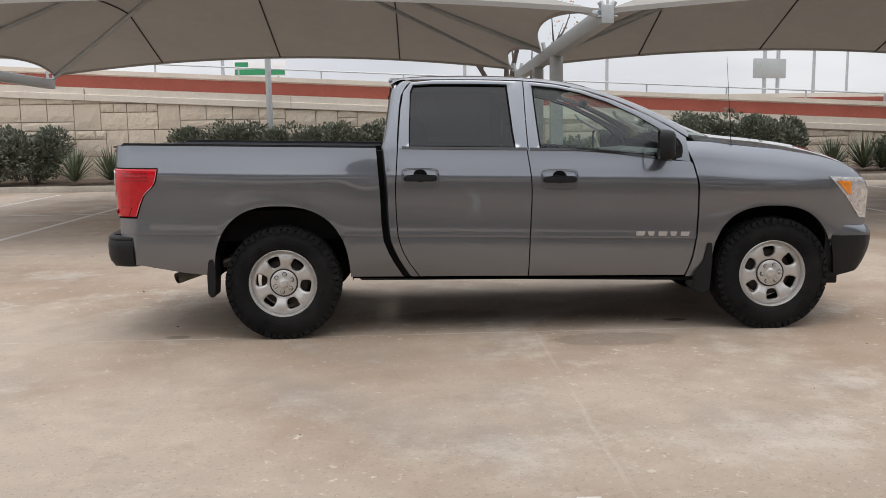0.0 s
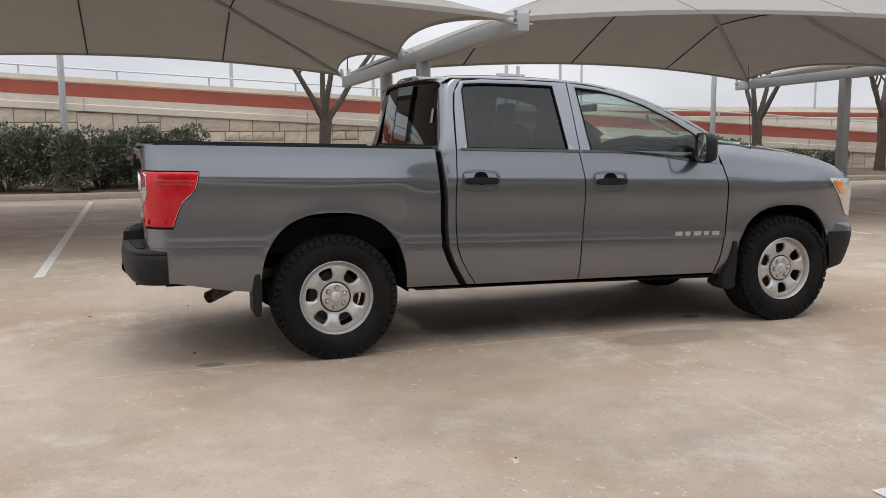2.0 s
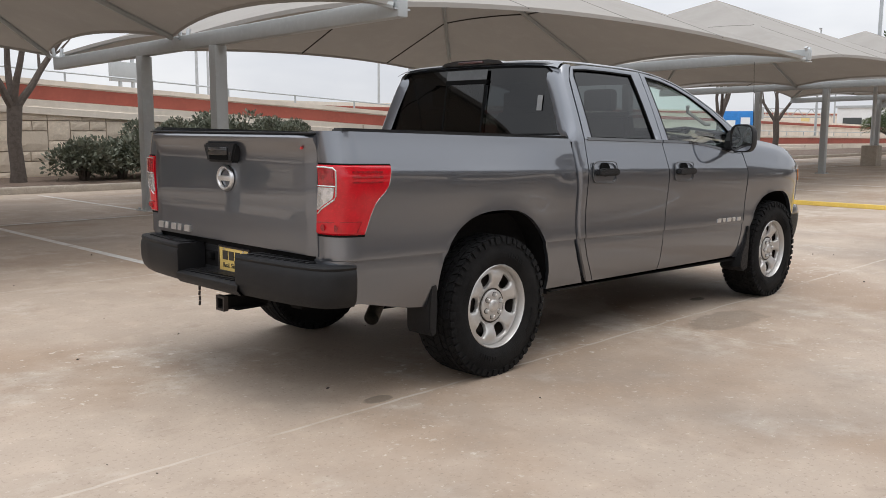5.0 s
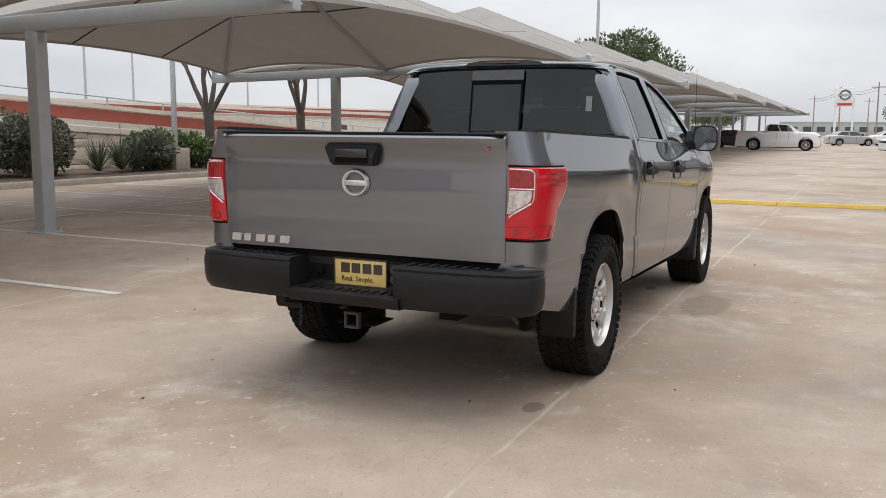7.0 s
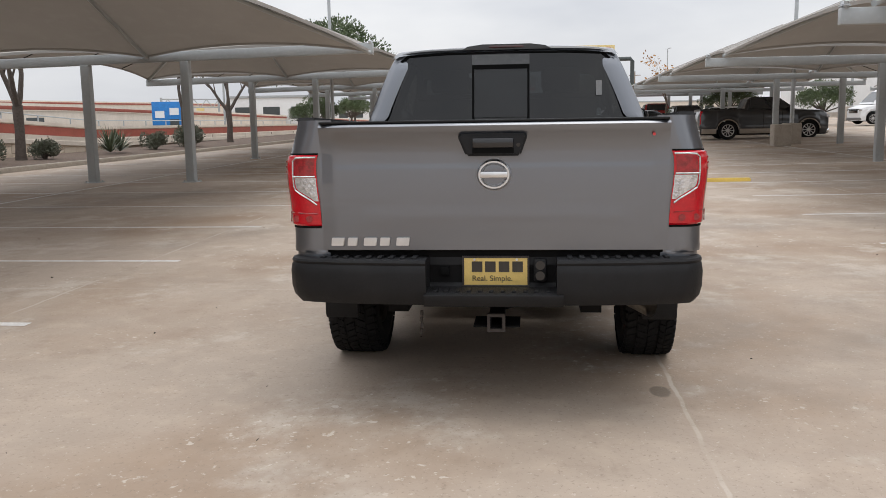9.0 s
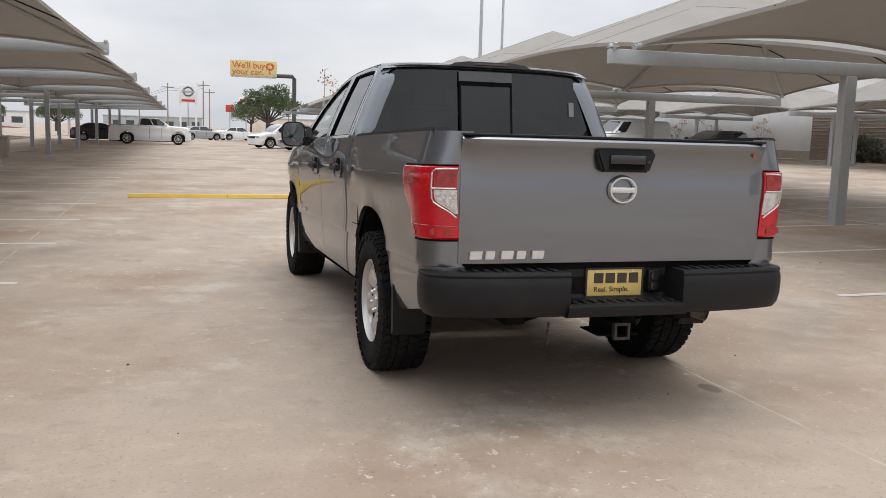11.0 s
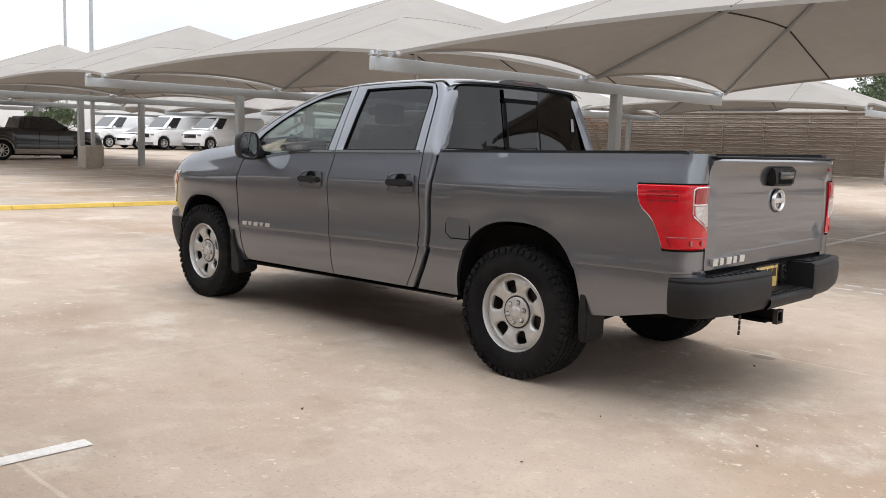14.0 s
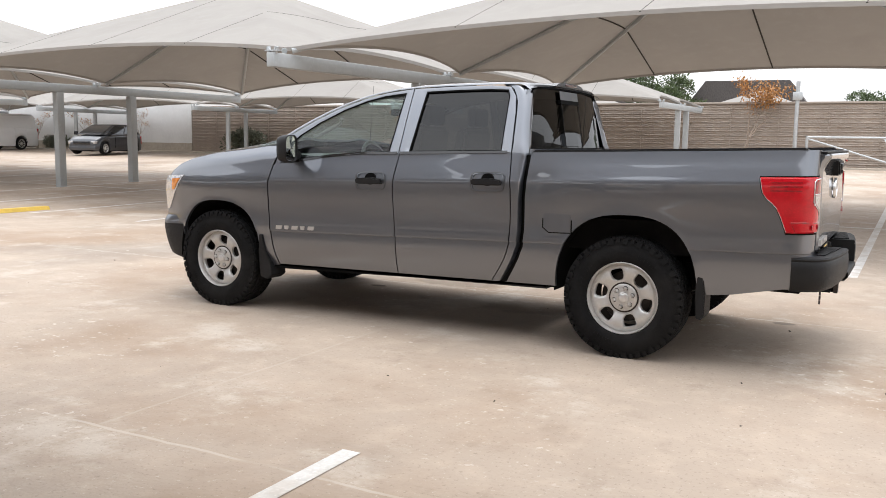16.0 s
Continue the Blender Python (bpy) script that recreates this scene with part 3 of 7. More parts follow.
FLOOR = [(-1.2, 0.545), (-1.0, 0.53), (-0.7, 0.475), (-0.45, 0.45), (0.45, 0.452), (0.9, 0.458), (2.9, 0.480), (3.0, 0.470), (3.2, 0.46), (3.9, 0.46), (4.4, 0.7)]


def green_y(z):
    """Half width of the cab sides above the belt."""
    return 0.945 - 0.36 * (z - 1.375) - 0.14 * (z - 1.375) ** 2


def sub_line(pts, n):
    out = []
    for a, b in zip(pts, pts[1:]):
        out += [tuple(a[i] + (b[i] - a[i]) * k / n for i in range(len(a))) for k in range(n)]
    return out + [pts[-1]]


def smooth_line(pts, n):
    """Points along a Catmull-Rom line through the given ones."""
    P = [Vector((*p, 0)) for p in pts]
    out = []
    for i in range(len(P) - 1):
        a, b = P[i], P[i + 1]
        m1 = (b - (P[i - 1] if i else a)) * (0.5 if i else 1)
        m2 = ((P[i + 2] if i + 2 < len(P) else b) - a) * (0.5 if i + 2 < len(P) else 1)
        for k in range(n):
            t = k / n
            q = a * (2 * t**3 - 3 * t**2 + 1) + m1 * (t**3 - 2 * t**2 + t) + b * (-2 * t**3 + 3 * t**2) + m2 * (t**3 - t**2)
            out.append((q.x, q.y))
    return out + [pts[-1]]


def fill_ring(inner, place, depth_steps=(1.0,)):
    """A sheet that fills a closed outline, as rings that shrink to its middle."""
    cx = sum(p[0] for p in inner) / len(inner)
    cz = sum(p[1] for p in inner) / len(inner)
    rows = [[place(cx + (x - cx) * k, cz + (z - cz) * k) for x, z in inner] for k in (1.0, 0.8, 0.55, 0.3, 0.1, 0.0)]
    bm = grid(rows, True)
    return bm


truck = thing("pickup_truck", "gunmetal grey crew cab pickup truck on silver steel wheels", "pickup truck")

# outlines of the door frames and side glass: (x, z), matching corners
DOOR_R_OUT = [(0.846, 1.38), (0.856, 1.52), (0.868, 1.66), (0.890, 1.78), (0.945, 1.850), (1.10, 1.868), (1.40, 1.872), (1.755, 1.868), (1.758, 1.70), (1.762, 1.52), (1.768, 1.38), (1.45, 1.38), (1.10, 1.38)]
DOOR_R_IN = [(0.922, 1.388), (0.926, 1.52), (0.932, 1.66), (0.938, 1.785), (0.960, 1.832), (1.10, 1.842), (1.38, 1.846), (1.640, 1.844), (1.652, 1.70), (1.668, 1.52), (1.684, 1.388), (1.45, 1.388), (1.12, 1.388)]
DOOR_F_OUT = [(1.776, 1.38), (1.769, 1.52), (1.765, 1.70), (1.763, 1.868), (2.00, 1.845), (2.20, 1.803), (2.42, 1.733), (2.64, 1.637), (2.82, 1.541), (2.915, 1.475), (2.935, 1.306), (2.45, 1.355), (2.1, 1.379)]
DOOR_F_IN = [(1.856, 1.388), (1.842, 1.52), (1.828, 1.70), (1.820, 1.840), (2.01, 1.822), (2.17, 1.788), (2.36, 1.726), (2.57, 1.630), (2.74, 1.530), (2.815, 1.465), (2.83, 1.320), (2.42, 1.366), (2.12, 1.386)]

for s, side in ((-1, "passenger"), (1, "driver")):
    def up(x, z, off=0.0, s=s):
        return (x, s * (green_y(z) if z > 1.375 else side_w(x, z)) - s * off, z)

    # bed side with its rounded rear corner
    tail_round = [(-1.155, 0.165), (-1.158, 0.13), (-1.155, 0.095), (-1.143, 0.062), (-1.12, 0.034), (-1.088, 0.014), (-1.05, 0.003)]
    xs = [-1.0, -0.9, -0.8, -0.7, -0.6, -0.54] + [-0.486 + 0.972 * (0.5 - 0.5 * math.cos(math.pi * i / 36)) for i in range(37)] + [0.52, 0.58, 0.64]
    us = [(x + 1.02) / (0.69 + 1.02) for x in [-1.02] + xs] + [1.0]
    part("bed_side", side_panel([(0, -1.02), (2, -1.02)], [(z, x) for z, x in E_BED], LEVELS, s, FLOOR, stations=us, tail=(-1.02, tail_round, 0.53)), M_PAINT, truck)
    # cab quarter panel between the bed gap and the rear door
    low = [z for z in LEVELS]
    rows = []
    for z in low:
        a, b = interp(z, E_CABREAR), interp(z, E_DOOR1) - GAP
        zz = max(z, interp(a, FLOOR))
        rows.append([(a + 0.02, s * (side_w(a, zz) - 0.10), zz), (a, s * (side_w(a, zz) - 0.035), zz), (a + 0.012, s * (side_w(a, zz) - 0.008), zz)]
                    + [(a + (b - a) * k, s * side_w(a + (b - a) * k, zz), zz) for k in (0.25, 0.5, 0.75, 1.0)])
    for z, xa, xb in ((1.44, 0.742, 0.846), (1.52, 0.754, 0.852), (1.60, 0.766, 0.858), (1.68, 0.778, 0.866), (1.75, 0.790, 0.878), (1.80, 0.802, 0.902), (1.835, 0.826, 0.925), (1.86, 0.862, 0.96)):
        g = green_y(z)
        rows.append([(xa + 0.015, s * (g - 0.13), z), (xa, s * (g - 0.055), z), (xa + 0.018, s * (g - 0.014), z)]
                    + [(xa + 0.018 + (xb - GAP - xa - 0.018) * k, s * g, z) for k in (0.25, 0.5, 0.75, 1.0)])
    part("cab_corner", rake(grid(rows)), M_PAINT, truck)
    # doors: lower skin and upper frame in one panel each, window, handle
    for nm, xl, xr, out, inn, gl, hx in (("rear_door", E_DOOR1, [(z, x - GAP) for z, x in E_DOOR2], DOOR_R_OUT, DOOR_R_IN, M_PRIVACY, 1.0),
                                          ("front_door", E_DOOR2, [(z, x - GAP) for z, x in E_DOOR3], DOOR_F_OUT, DOOR_F_IN, M_CLEAR, 1.99)):
        bm = side_panel(xl, xr, LEVELS, s, FLOOR, steps=22, belt=BELT)
        a, b = sub_line(out + out[:1], 3)[:-1], sub_line(inn + inn[:1], 3)[:-1]
        ring = bmesh.new()
        add_grid(ring, [[up(x, z, o) for x, z in L] for L, o in ((a, 0.02), (a, 0.0), ([((p[0] * 0.5 + q[0] * 0.5), (p[1] * 0.5 + q[1] * 0.5)) for p, q in zip(a, b)], -0.004), (b, 0.0), (b, 0.03))], True)
        rake(ring)
        me = bpy.data.meshes.new("tmp")
        ring.to_mesh(me)
        ring.free()
        bm.from_mesh(me)
        bpy.data.meshes.remove(me)
        door = part(nm, bm, M_PAINT, truck)
        pane = part("window", rake(fill_ring(b, lambda x, z: up(x, z, 0.014))), gl, door, "dark privacy glass" if gl is M_PRIVACY else "green-tinted clear glass")
        pane.visible_shadow = False
        # black seal round the glass and the belt strip
        seal = bmesh.new()
        cx, cz = sum(p[0] for p in b) / len(b), sum(p[1] for p in b) / len(b)
        add_grid(seal, [[up(cx + (x - cx) * k, cz + (z - cz) * k2, o) for x, z in b] for k, k2, o in ((1.0, 1.0, 0.0), (1.0, 1.0, -0.003), (0.978, 0.955, 0.0), (0.978, 0.955, 0.016))], True)
        part("window_seal", rake(seal), M_GAP, door)
        # recessed handle cup with a black pull
        hz = 1.178
        w = side_w(hx, hz)
        cup = []
        for k, o in ((1.0, 0.004), (0.93, 0.004), (0.86, -0.016), (0.0, -0.018)):
            cup.append([(hx + 0.128 * k * math.copysign(abs(math.cos(t)) ** 0.35, math.cos(t)), s * (side_w(hx, hz + 0.07 * k * math.sin(t)) + o),
                         hz - 0.005 + 0.066 * k * math.copysign(abs(math.sin(t)) ** 0.45, math.sin(t))) for t in [2 * math.pi * i / 40 for i in range(40)]])
        part("handle_cup", rake(grid(cup, True)), M_PAINT, door)
        # raised black oval that paints the shade in the cup behind the pull
        dark = [(hx + 0.05 * math.cos(2 * math.pi * i / 24), hz + 0.045 * math.sin(2 * math.pi * i / 24) + 0.012) for i in range(24)]
        part("handle_recess", rake(prism(dark, 1, s * (w - 0.016), s * (w + 0.005))), M_GAP, door)
        loop_ = [(hx + 0.131 * math.copysign(abs(math.cos(t)) ** 0.35, math.cos(t)), s * (side_w(hx, hz) + 0.0045), hz - 0.005 + 0.069 * math.copysign(abs(math.sin(t)) ** 0.45, math.sin(t))) for t in [2 * math.pi * i / 40 for i in range(41)]]
        part("cup_line", rake(tube(loop_, 0.003, 5)), M_GREYBAND, door)
        # black belt moulding under the glass
        x_a, x_b = (0.875, 1.762) if nm == "rear_door" else (1.784, 2.80)
        def belt_z(x):
            return interp(x, BELT) + 0.004
        rows = [[(x, s * ((green_y(belt_z(x) + dz) if belt_z(x) + dz > 1.375 else side_w(x, belt_z(x) + dz)) + 0.005), belt_z(x) + dz) for x in [x_a + (x_b - x_a) * i / 16 for i in range(17)]] for dz in (-0.008, 0.010)]
        part("belt_moulding", rake(lip(grid(rows), (0, -s * 0.012, 0))), M_GLOSSBLACK, door)
        pull = [(hx - 0.122, hz - 0.022), (hx - 0.112, hz + 0.012), (hx - 0.03, hz + 0.022), (hx + 0.115, hz + 0.018), (hx + 0.122, hz - 0.012), (hx + 0.10, hz - 0.026), (hx - 0.10, hz - 0.028)]
        part("door_handle", rake(prism(pull, 1, s * (w + 0.004), s * (w + 0.042), 0.008)), M_PLASTIC, door, "black plastic pull handle")
        if nm == "front_door":
            # badge: five raised silver shapes, no lettering
            for i in range(5):
                x0 = 2.545 + 0.081 * i
                z0 = 0.772
                o = [(x0, z0), (x0 + 0.060, z0), (x0 + 0.068, z0 + 0.031), (x0 + 0.004, z0 + 0.031)] if i % 2 == 0 else [(x0 + 0.012, z0), (x0 + 0.048, z0), (x0 + 0.056, z0 + 0.031), (x0 + 0.006, z0 + 0.031)]
                if s > 0:
                    o = [(2 * 2.735 - x, z) for x, z in o][::-1]
                part("badge", rake(prism(o, 1, s * (side_w(2.7, 0.79) - 0.004), s * (side_w(2.7, 0.79) + 0.006), 0.002)), M_SATIN, door, "raised silver badge shape")
            # mirror on the door
            arm = prism([(2.70, 1.335), (2.775, 1.328), (2.775, 1.395), (2.70, 1.405)], 1, s * 0.92, s * 1.03, 0.012)
            part("mirror_arm", rake(arm), M_PLASTIC, door)
            shell = []
            for k, x in ((0.0, 2.885), (0.6, 2.878), (0.86, 2.85), (0.97, 2.80), (1.0, 2.74), (0.985, 2.70), (0.92, 2.697), (0.90, 2.715)):
                shell.append([(2.675 + (x - 2.70) * 0.66 - 0.02 * s * math.cos(t) * s, s * (1.08 + 0.105 * k * math.copysign(abs(math.cos(t)) ** 0.6, math.cos(t))), 1.425 + 0.108 * k * math.copysign(abs(math.sin(t)) ** 0.6, math.sin(t))) for t in [2 * math.pi * i / 32 for i in range(32)]])
            mirror = part("wing_mirror", rake(grid(shell, True)), M_PLASTIC, door, "black plastic wing mirror")
            face = [[(2.683 - 0.02 * math.cos(t) * k, s * (1.08 + 0.093 * k * math.copysign(abs(math.cos(t)) ** 0.6, math.cos(t))), 1.425 + 0.096 * k * math.copysign(abs(math.sin(t)) ** 0.6, math.sin(t))) for t in [2 * math.pi * i / 32 for i in range(32)]] for k in (1.0, 0.01)]
            part("mirror_glass", rake(grid(face, True)), M_MIRROR, mirror)
            sail = [(2.70, 1.325), (2.885, 1.312), (2.88, 1.42), (2.85, 1.468), (2.795, 1.490)]
            part("mirror_sail", rake(prism(sail, 1, s * 0.905, s * 0.955, 0.006)), M_PLASTIC, door)
    # sill and dark backing behind the shut lines
    bm = box(0.50, 3.08, min(s * 0.80, s * 0.925), max(s * 0.80, s * 0.925), 0.44, 1.36)
    part("side_backing", rake(bm), M_GAP, truck)
    part("sill", rake(prism([(0.55, 0.425), (2.98, 0.455), (3.0, 0.49), (0.55, 0.465)], 1, s * 0.80, s * 0.925, 0.008)), M_PLASTIC, truck)
    # front wing
    fx = [3.0, 3.04, 3.08] + [3.10 + 0.91 * (0.5 - 0.5 * math.cos(math.pi * i / 36)) for i in range(37)] + [4.03, 4.09, 4.15, 4.21, 4.26, 4.30]
    WING_TOP = [(2.90, 1.475), (3.0, 1.456), (3.27, 1.425), (3.6, 1.398), (3.9, 1.352), (4.08, 1.305), (4.23, 1.240), (4.31, 1.16)]
    bm_rows = []
    for i in range(26):
        row = []
        for x in fx:
            lo, hi = arch_z(x, interp(x, FLOOR)), interp(x, WING_TOP)
            if x > 4.0:
                lo = max(lo, 0.785)
            ref = 0.46 + (hi - 0.46) * i / 25
            z = max(lo, ref)
            edge = interp(z, E_DOOR3) + 0.004
            k = fx.index(x)
            xx = edge if k == 0 else (edge + 0.03 if k == 1 else (max(x, edge + 0.05) if k == 2 else max(x, edge + 0.06)))
            w = side_w(xx, z)
            top = hi - z
            if top < 0.09:
                w -= 0.035 * (1 - top / 0.09) ** 2
            row.append((xx, s * w, z))
        bm_rows.append(row)
    part("front_wing", rake(lip(grid(bm_rows), (0, -s * 0.03, 0))), M_PAINT, truck)
    # headlight with amber reflector
    hl = sub_line([(3.95, 1.210), (4.24, 1.200), (4.30, 1.10), (4.30, 0.90), (4.235, 0.905), (4.13, 1.03), (3.95, 1.210)], 5)[:-1]
    lamp = part("headlight", rake(lip(fill_ring(hl, lambda x, z, s=s: (x, s * (side_w(x, z) + 0.007), z)), (-0.01, -s * 0.06, 0))), M_CLEARLENS, truck, "clear headlight housing")
    am = sub_line([(4.01, 1.180), (4.135, 1.175), (4.145, 1.075), (4.11, 1.08), (4.01, 1.180)], 4)[:-1]
    part("amber_reflector", rake(lip(fill_ring(am, lambda x, z, s=s: (x, s * (side_w(x, z) + 0.012), z)), (0, -s * 0.01, 0))), M_AMBER, lamp, "amber side reflector")
    # taillight wrapping the corner
    path = [(-0.84, 0.0), (-0.88, 0.0), (-0.92, 0.0), (-0.96, 0.0), (-1.0, 0.0)] + [(x, d) for x, d in reversed(tail_round)]
    TL_EDGE = [(0.873, 4.15), (0.90, 3.95), (0.98, 3.2), (1.03, 2.6), (1.06, 1.95), (1.085, 1.2), (1.12, 0.55), (1.16, 0.25), (1.213, 0.05), (1.223, 0.12)]

    def lamp_at(u, z, off, s=s):
        i = min(int(u), len(path) - 2)
        t = u - i
        x = path[i][0] + (path[i + 1][0] - path[i][0]) * t
        d = path[i][1] + (path[i + 1][1] - path[i][1]) * t
        nx, ny = (0, 1) if u < 5 else ((-0.35, 0.93) if u < 7 else ((-0.8, 0.6) if u < 9 else (-1, 0)))
        return (x + nx * off, s * (side_w(-1.0, z) - d + ny * off), z)
    zs = [0.873, 0.888, 0.93, 0.97, 1.005, 1.03, 1.045, 1.06, 1.072, 1.085, 1.10, 1.12, 1.15, 1.19, 1.213, 1.223]
    rows = []
    for k, z in enumerate(zs):
        e = interp(z, TL_EDGE)
        off = -0.004 if k in (0, len(zs) - 1) else 0.012
        rows.append([lamp_at(e, z, -0.004)] + [lamp_at(e + (11 - e) * j / 16, z, off) for j in range(17)] + [lamp_at(11, z, -0.004)])
    dark_rows = [[lamp_at(interp(z, TL_EDGE) - 0.16 + (11.1 - interp(z, TL_EDGE)) * j / 16, z, 0.0035) for j in range(17)] for z in [0.8695] + zs + [1.2265]]
    part("taillight_gap", rake(grid(dark_rows)), M_GAP, truck)
    tl = part("taillight", rake(grid(rows)), M_REDLENS, truck, "red taillight with a clear reversing lamp")
    rows = [[lamp_at(u0 + (10.9 - u0) * j / 6, z, 0.016) for j in range(7)] for z, u0 in ((1.000, 10.4), (1.023, 9.5), (1.048, 8.6), (1.063, 8.2), (1.09, 8.1), (1.11, 8.1))]
    part("reversing_lamp", rake(lip(grid(rows), (0.012, 0, 0))), M_CLEARLENS, tl, "clear reversing lamp")
    rows = [[lamp_at(8.1 + 2.6 * j / 6, z, 0.015) for j in range(7)] for z in (1.123, 1.153, 1.198)]
    part("brake_lens", rake(lip(grid(rows), (0.012, 0, 0))), M_REDDARK, tl, "darker red faceted lens")
    # pale hairline tube drawn as the highlight along the lens edge
    edge_line = [lamp_at(interp(z, TL_EDGE) + 0.05, z, 0.012) for z in zs[1:-1]]
    part("lens_edge", rake(tube(edge_line, 0.0014, 6)), M_CLEARLENS, tl)
    bezel = [lamp_at(u, z, 0.014) for u, z in ((10.8, 1.207), (9.0, 1.207), (8.1, 1.204), (7.75, 1.190), (7.75, 1.13), (7.75, 1.068), (8.0, 1.052), (8.9, 1.030), (9.9, 1.003), (10.6, 0.982))]
    part("lamp_bezel", rake(tube(bezel, 0.0045, 6)), M_CLEARLENS, tl, "bright bezel round the inner lamps")
    part("lamp_divider", rake(tube([lamp_at(u, 1.1165, 0.016) for u in (7.8, 8.5, 9.2, 10.0, 10.8)], 0.004, 6)), M_CLEARLENS, tl)
    frame_line = [lamp_at(u, z, 0.016) for u, z in ((5.0, 0.893), (4.6, 0.945), (6.5, 0.945), (8.5, 0.942), (10.6, 0.940))]
    part("reflector_frame", rake(tube(frame_line, 0.003, 5)), M_REDDARK, tl)
    for zz in (1.183, 1.158, 1.133):
        part("lens_bar", rake(lip(grid([[lamp_at(1.6 + 4.2 * j / 8, zz + dz, 0.0145) for j in range(9)] for dz in (0, 0.008)]), (0.0, -s * 0.01, 0))), M_REDDARK, tl)
    for uu in (7.6, 9.4):
        c = lamp_at(uu, 0.915, 0.014)
        part("reflector_dot", rake(tube([c, (c[0] - 0.004, c[1], c[2])], 0.016, 12)), M_REDDARK, tl)
    # rail cap and bed wall
    part("bed_rail_cap", rake(prism([(-1.10, 1.372), (0.685, 1.372), (0.68, 1.396), (-1.09, 1.396)], 1, s * 0.845, s * 0.936, 0.008)), M_PLASTIC, truck, "black plastic bed rail cap")
    part("bed_wall", rake(box(-1.10, 0.66, min(s * 0.82, s * 0.85), max(s * 0.82, s * 0.85), 1.0, 1.378)), M_PAINT, truck)
    # mud flaps
    for o, y0, y1 in (([(-0.480, 0.60), (-0.525, 0.59), (-0.540, 0.46), (-0.538, 0.34), (-0.518, 0.31), (-0.488, 0.32), (-0.477, 0.45)], 0.78, 0.962),
                      ([(3.068, 0.64), (3.104, 0.64), (3.108, 0.52), (3.092, 0.29), (3.02, 0.27), (2.965, 0.31), (2.985, 0.41), (3.042, 0.51)], 0.80, 0.982)):
        part("mud_flap", prism(o, 1, s * y0, s * y1, 0.005), M_PLASTIC, truck, "black moulded mud flap")
    # wheel-house liners
    for xc, zc, hw, hh, p in WHEELS:
        rows = []
        for y in (0.935, 0.90, 0.70, 0.50):
            rows.append([(xc + (hw + 0.012) * math.copysign(abs(math.cos(t)) ** (2 / 2.5), math.cos(t)), s * y, zc + (hh + 0.012) * abs(math.sin(t)) ** (2 / 2.5)) for t in [math.pi * i / 28 for i in range(29)]])
        rows.append([(xc, s * 0.50, zc)] * 29)
        part("wheel_liner", rake(grid(rows)), M_UNDER, truck)

# fuel door on the driver's side
fd = [(0.37, 0.83), (0.53, 0.83), (0.575, 0.865), (0.575, 0.955), (0.53, 0.985), (0.39, 0.985), (0.37, 0.965)]
part("fuel_door_gap", rake(prism([(0.472 + (x - 0.472) * 1.06, 0.908 + (z - 0.908) * 1.06) for x, z in fd], 1, side_w(0.47, 0.9) - 0.01, side_w(0.47, 0.9) + 0.0015)), M_GAP, truck)
part("fuel_door", rake(prism(fd, 1, side_w(0.47, 0.9) - 0.01, side_w(0.47, 0.9) + 0.004, 0.003)), M_PAINT, truck)

# roof, pillars and windscreen from one set of sections
ROOF_MID = [(0.79, 1.868), (0.84, 1.890), (0.92, 1.908), (1.2, 1.927), (1.7, 1.925), (2.1, 1.892), (2.25, 1.862), (2.6, 1.745), (2.95, 1.580), (3.22, 1.445)]
ROOF_EDGE = [(0.79, 1.825), (0.86, 1.866), (0.95, 1.872), (1.4, 1.878), (1.763, 1.876), (2.00, 1.853), (2.20, 1.812), (2.42, 1.742), (2.64, 1.646), (2.82, 1.550), (2.93, 1.478), (3.22, 1.44)]


def roof_pt(x, v):
    ze, zm = curve_interp(x, ROOF_EDGE), curve_interp(x, ROOF_MID)
    a = abs(v)
    bow = 0.10 * max(0.0, (x - 2.2)) * (1 - a * a)
    y = green_y(ze) * (a if a < 0.8 else 0.8 + 0.2 * math.sin((a - 0.8) / 0.2 * math.pi / 2) ** 0.9)
    z = ze + (zm - ze) * (1 - a**4)
    return (x + bow, math.copysign(y, v), z)


vs_all = [-1, -0.985, -0.96, -0.92, -0.86, -0.7, -0.45, -0.2, 0, 0.2, 0.45, 0.7, 0.86, 0.92, 0.96, 0.985, 1]
xr_all = [0.79, 0.81, 0.84, 0.88, 0.95, 1.1, 1.3, 1.5, 1.7, 1.9, 2.05, 2.16, 2.24]
part("roof", rake(grid([[roof_pt(x, v) for v in vs_all] for x in xr_all])), M_PAINT, truck)
xw = [2.24, 2.35, 2.5, 2.65, 2.8, 2.93, 3.05, 3.16, 3.22]
for s in (-1, 1):
    part("windscreen_pillar", rake(grid([[roof_pt(x, s * v) for v in (0.86, 0.92, 0.96, 0.985, 1)] for x in xw[:6]])), M_PAINT, truck)
ws = part("windscreen", rake(grid([[roof_pt(x, v) for v in (-0.86, -0.7, -0.45, -0.2, 0, 0.2, 0.45, 0.7, 0.86)] for x in xw])), M_CLEAR, truck, "clear windscreen")
ws.visible_shadow = False
part("headliner", rake(grid([[(p[0], p[1] * 0.95, p[2] - 0.035) for p in (roof_pt(x, v) for v in vs_all)] for x in xr_all[2:]])), M_LINER, truck)
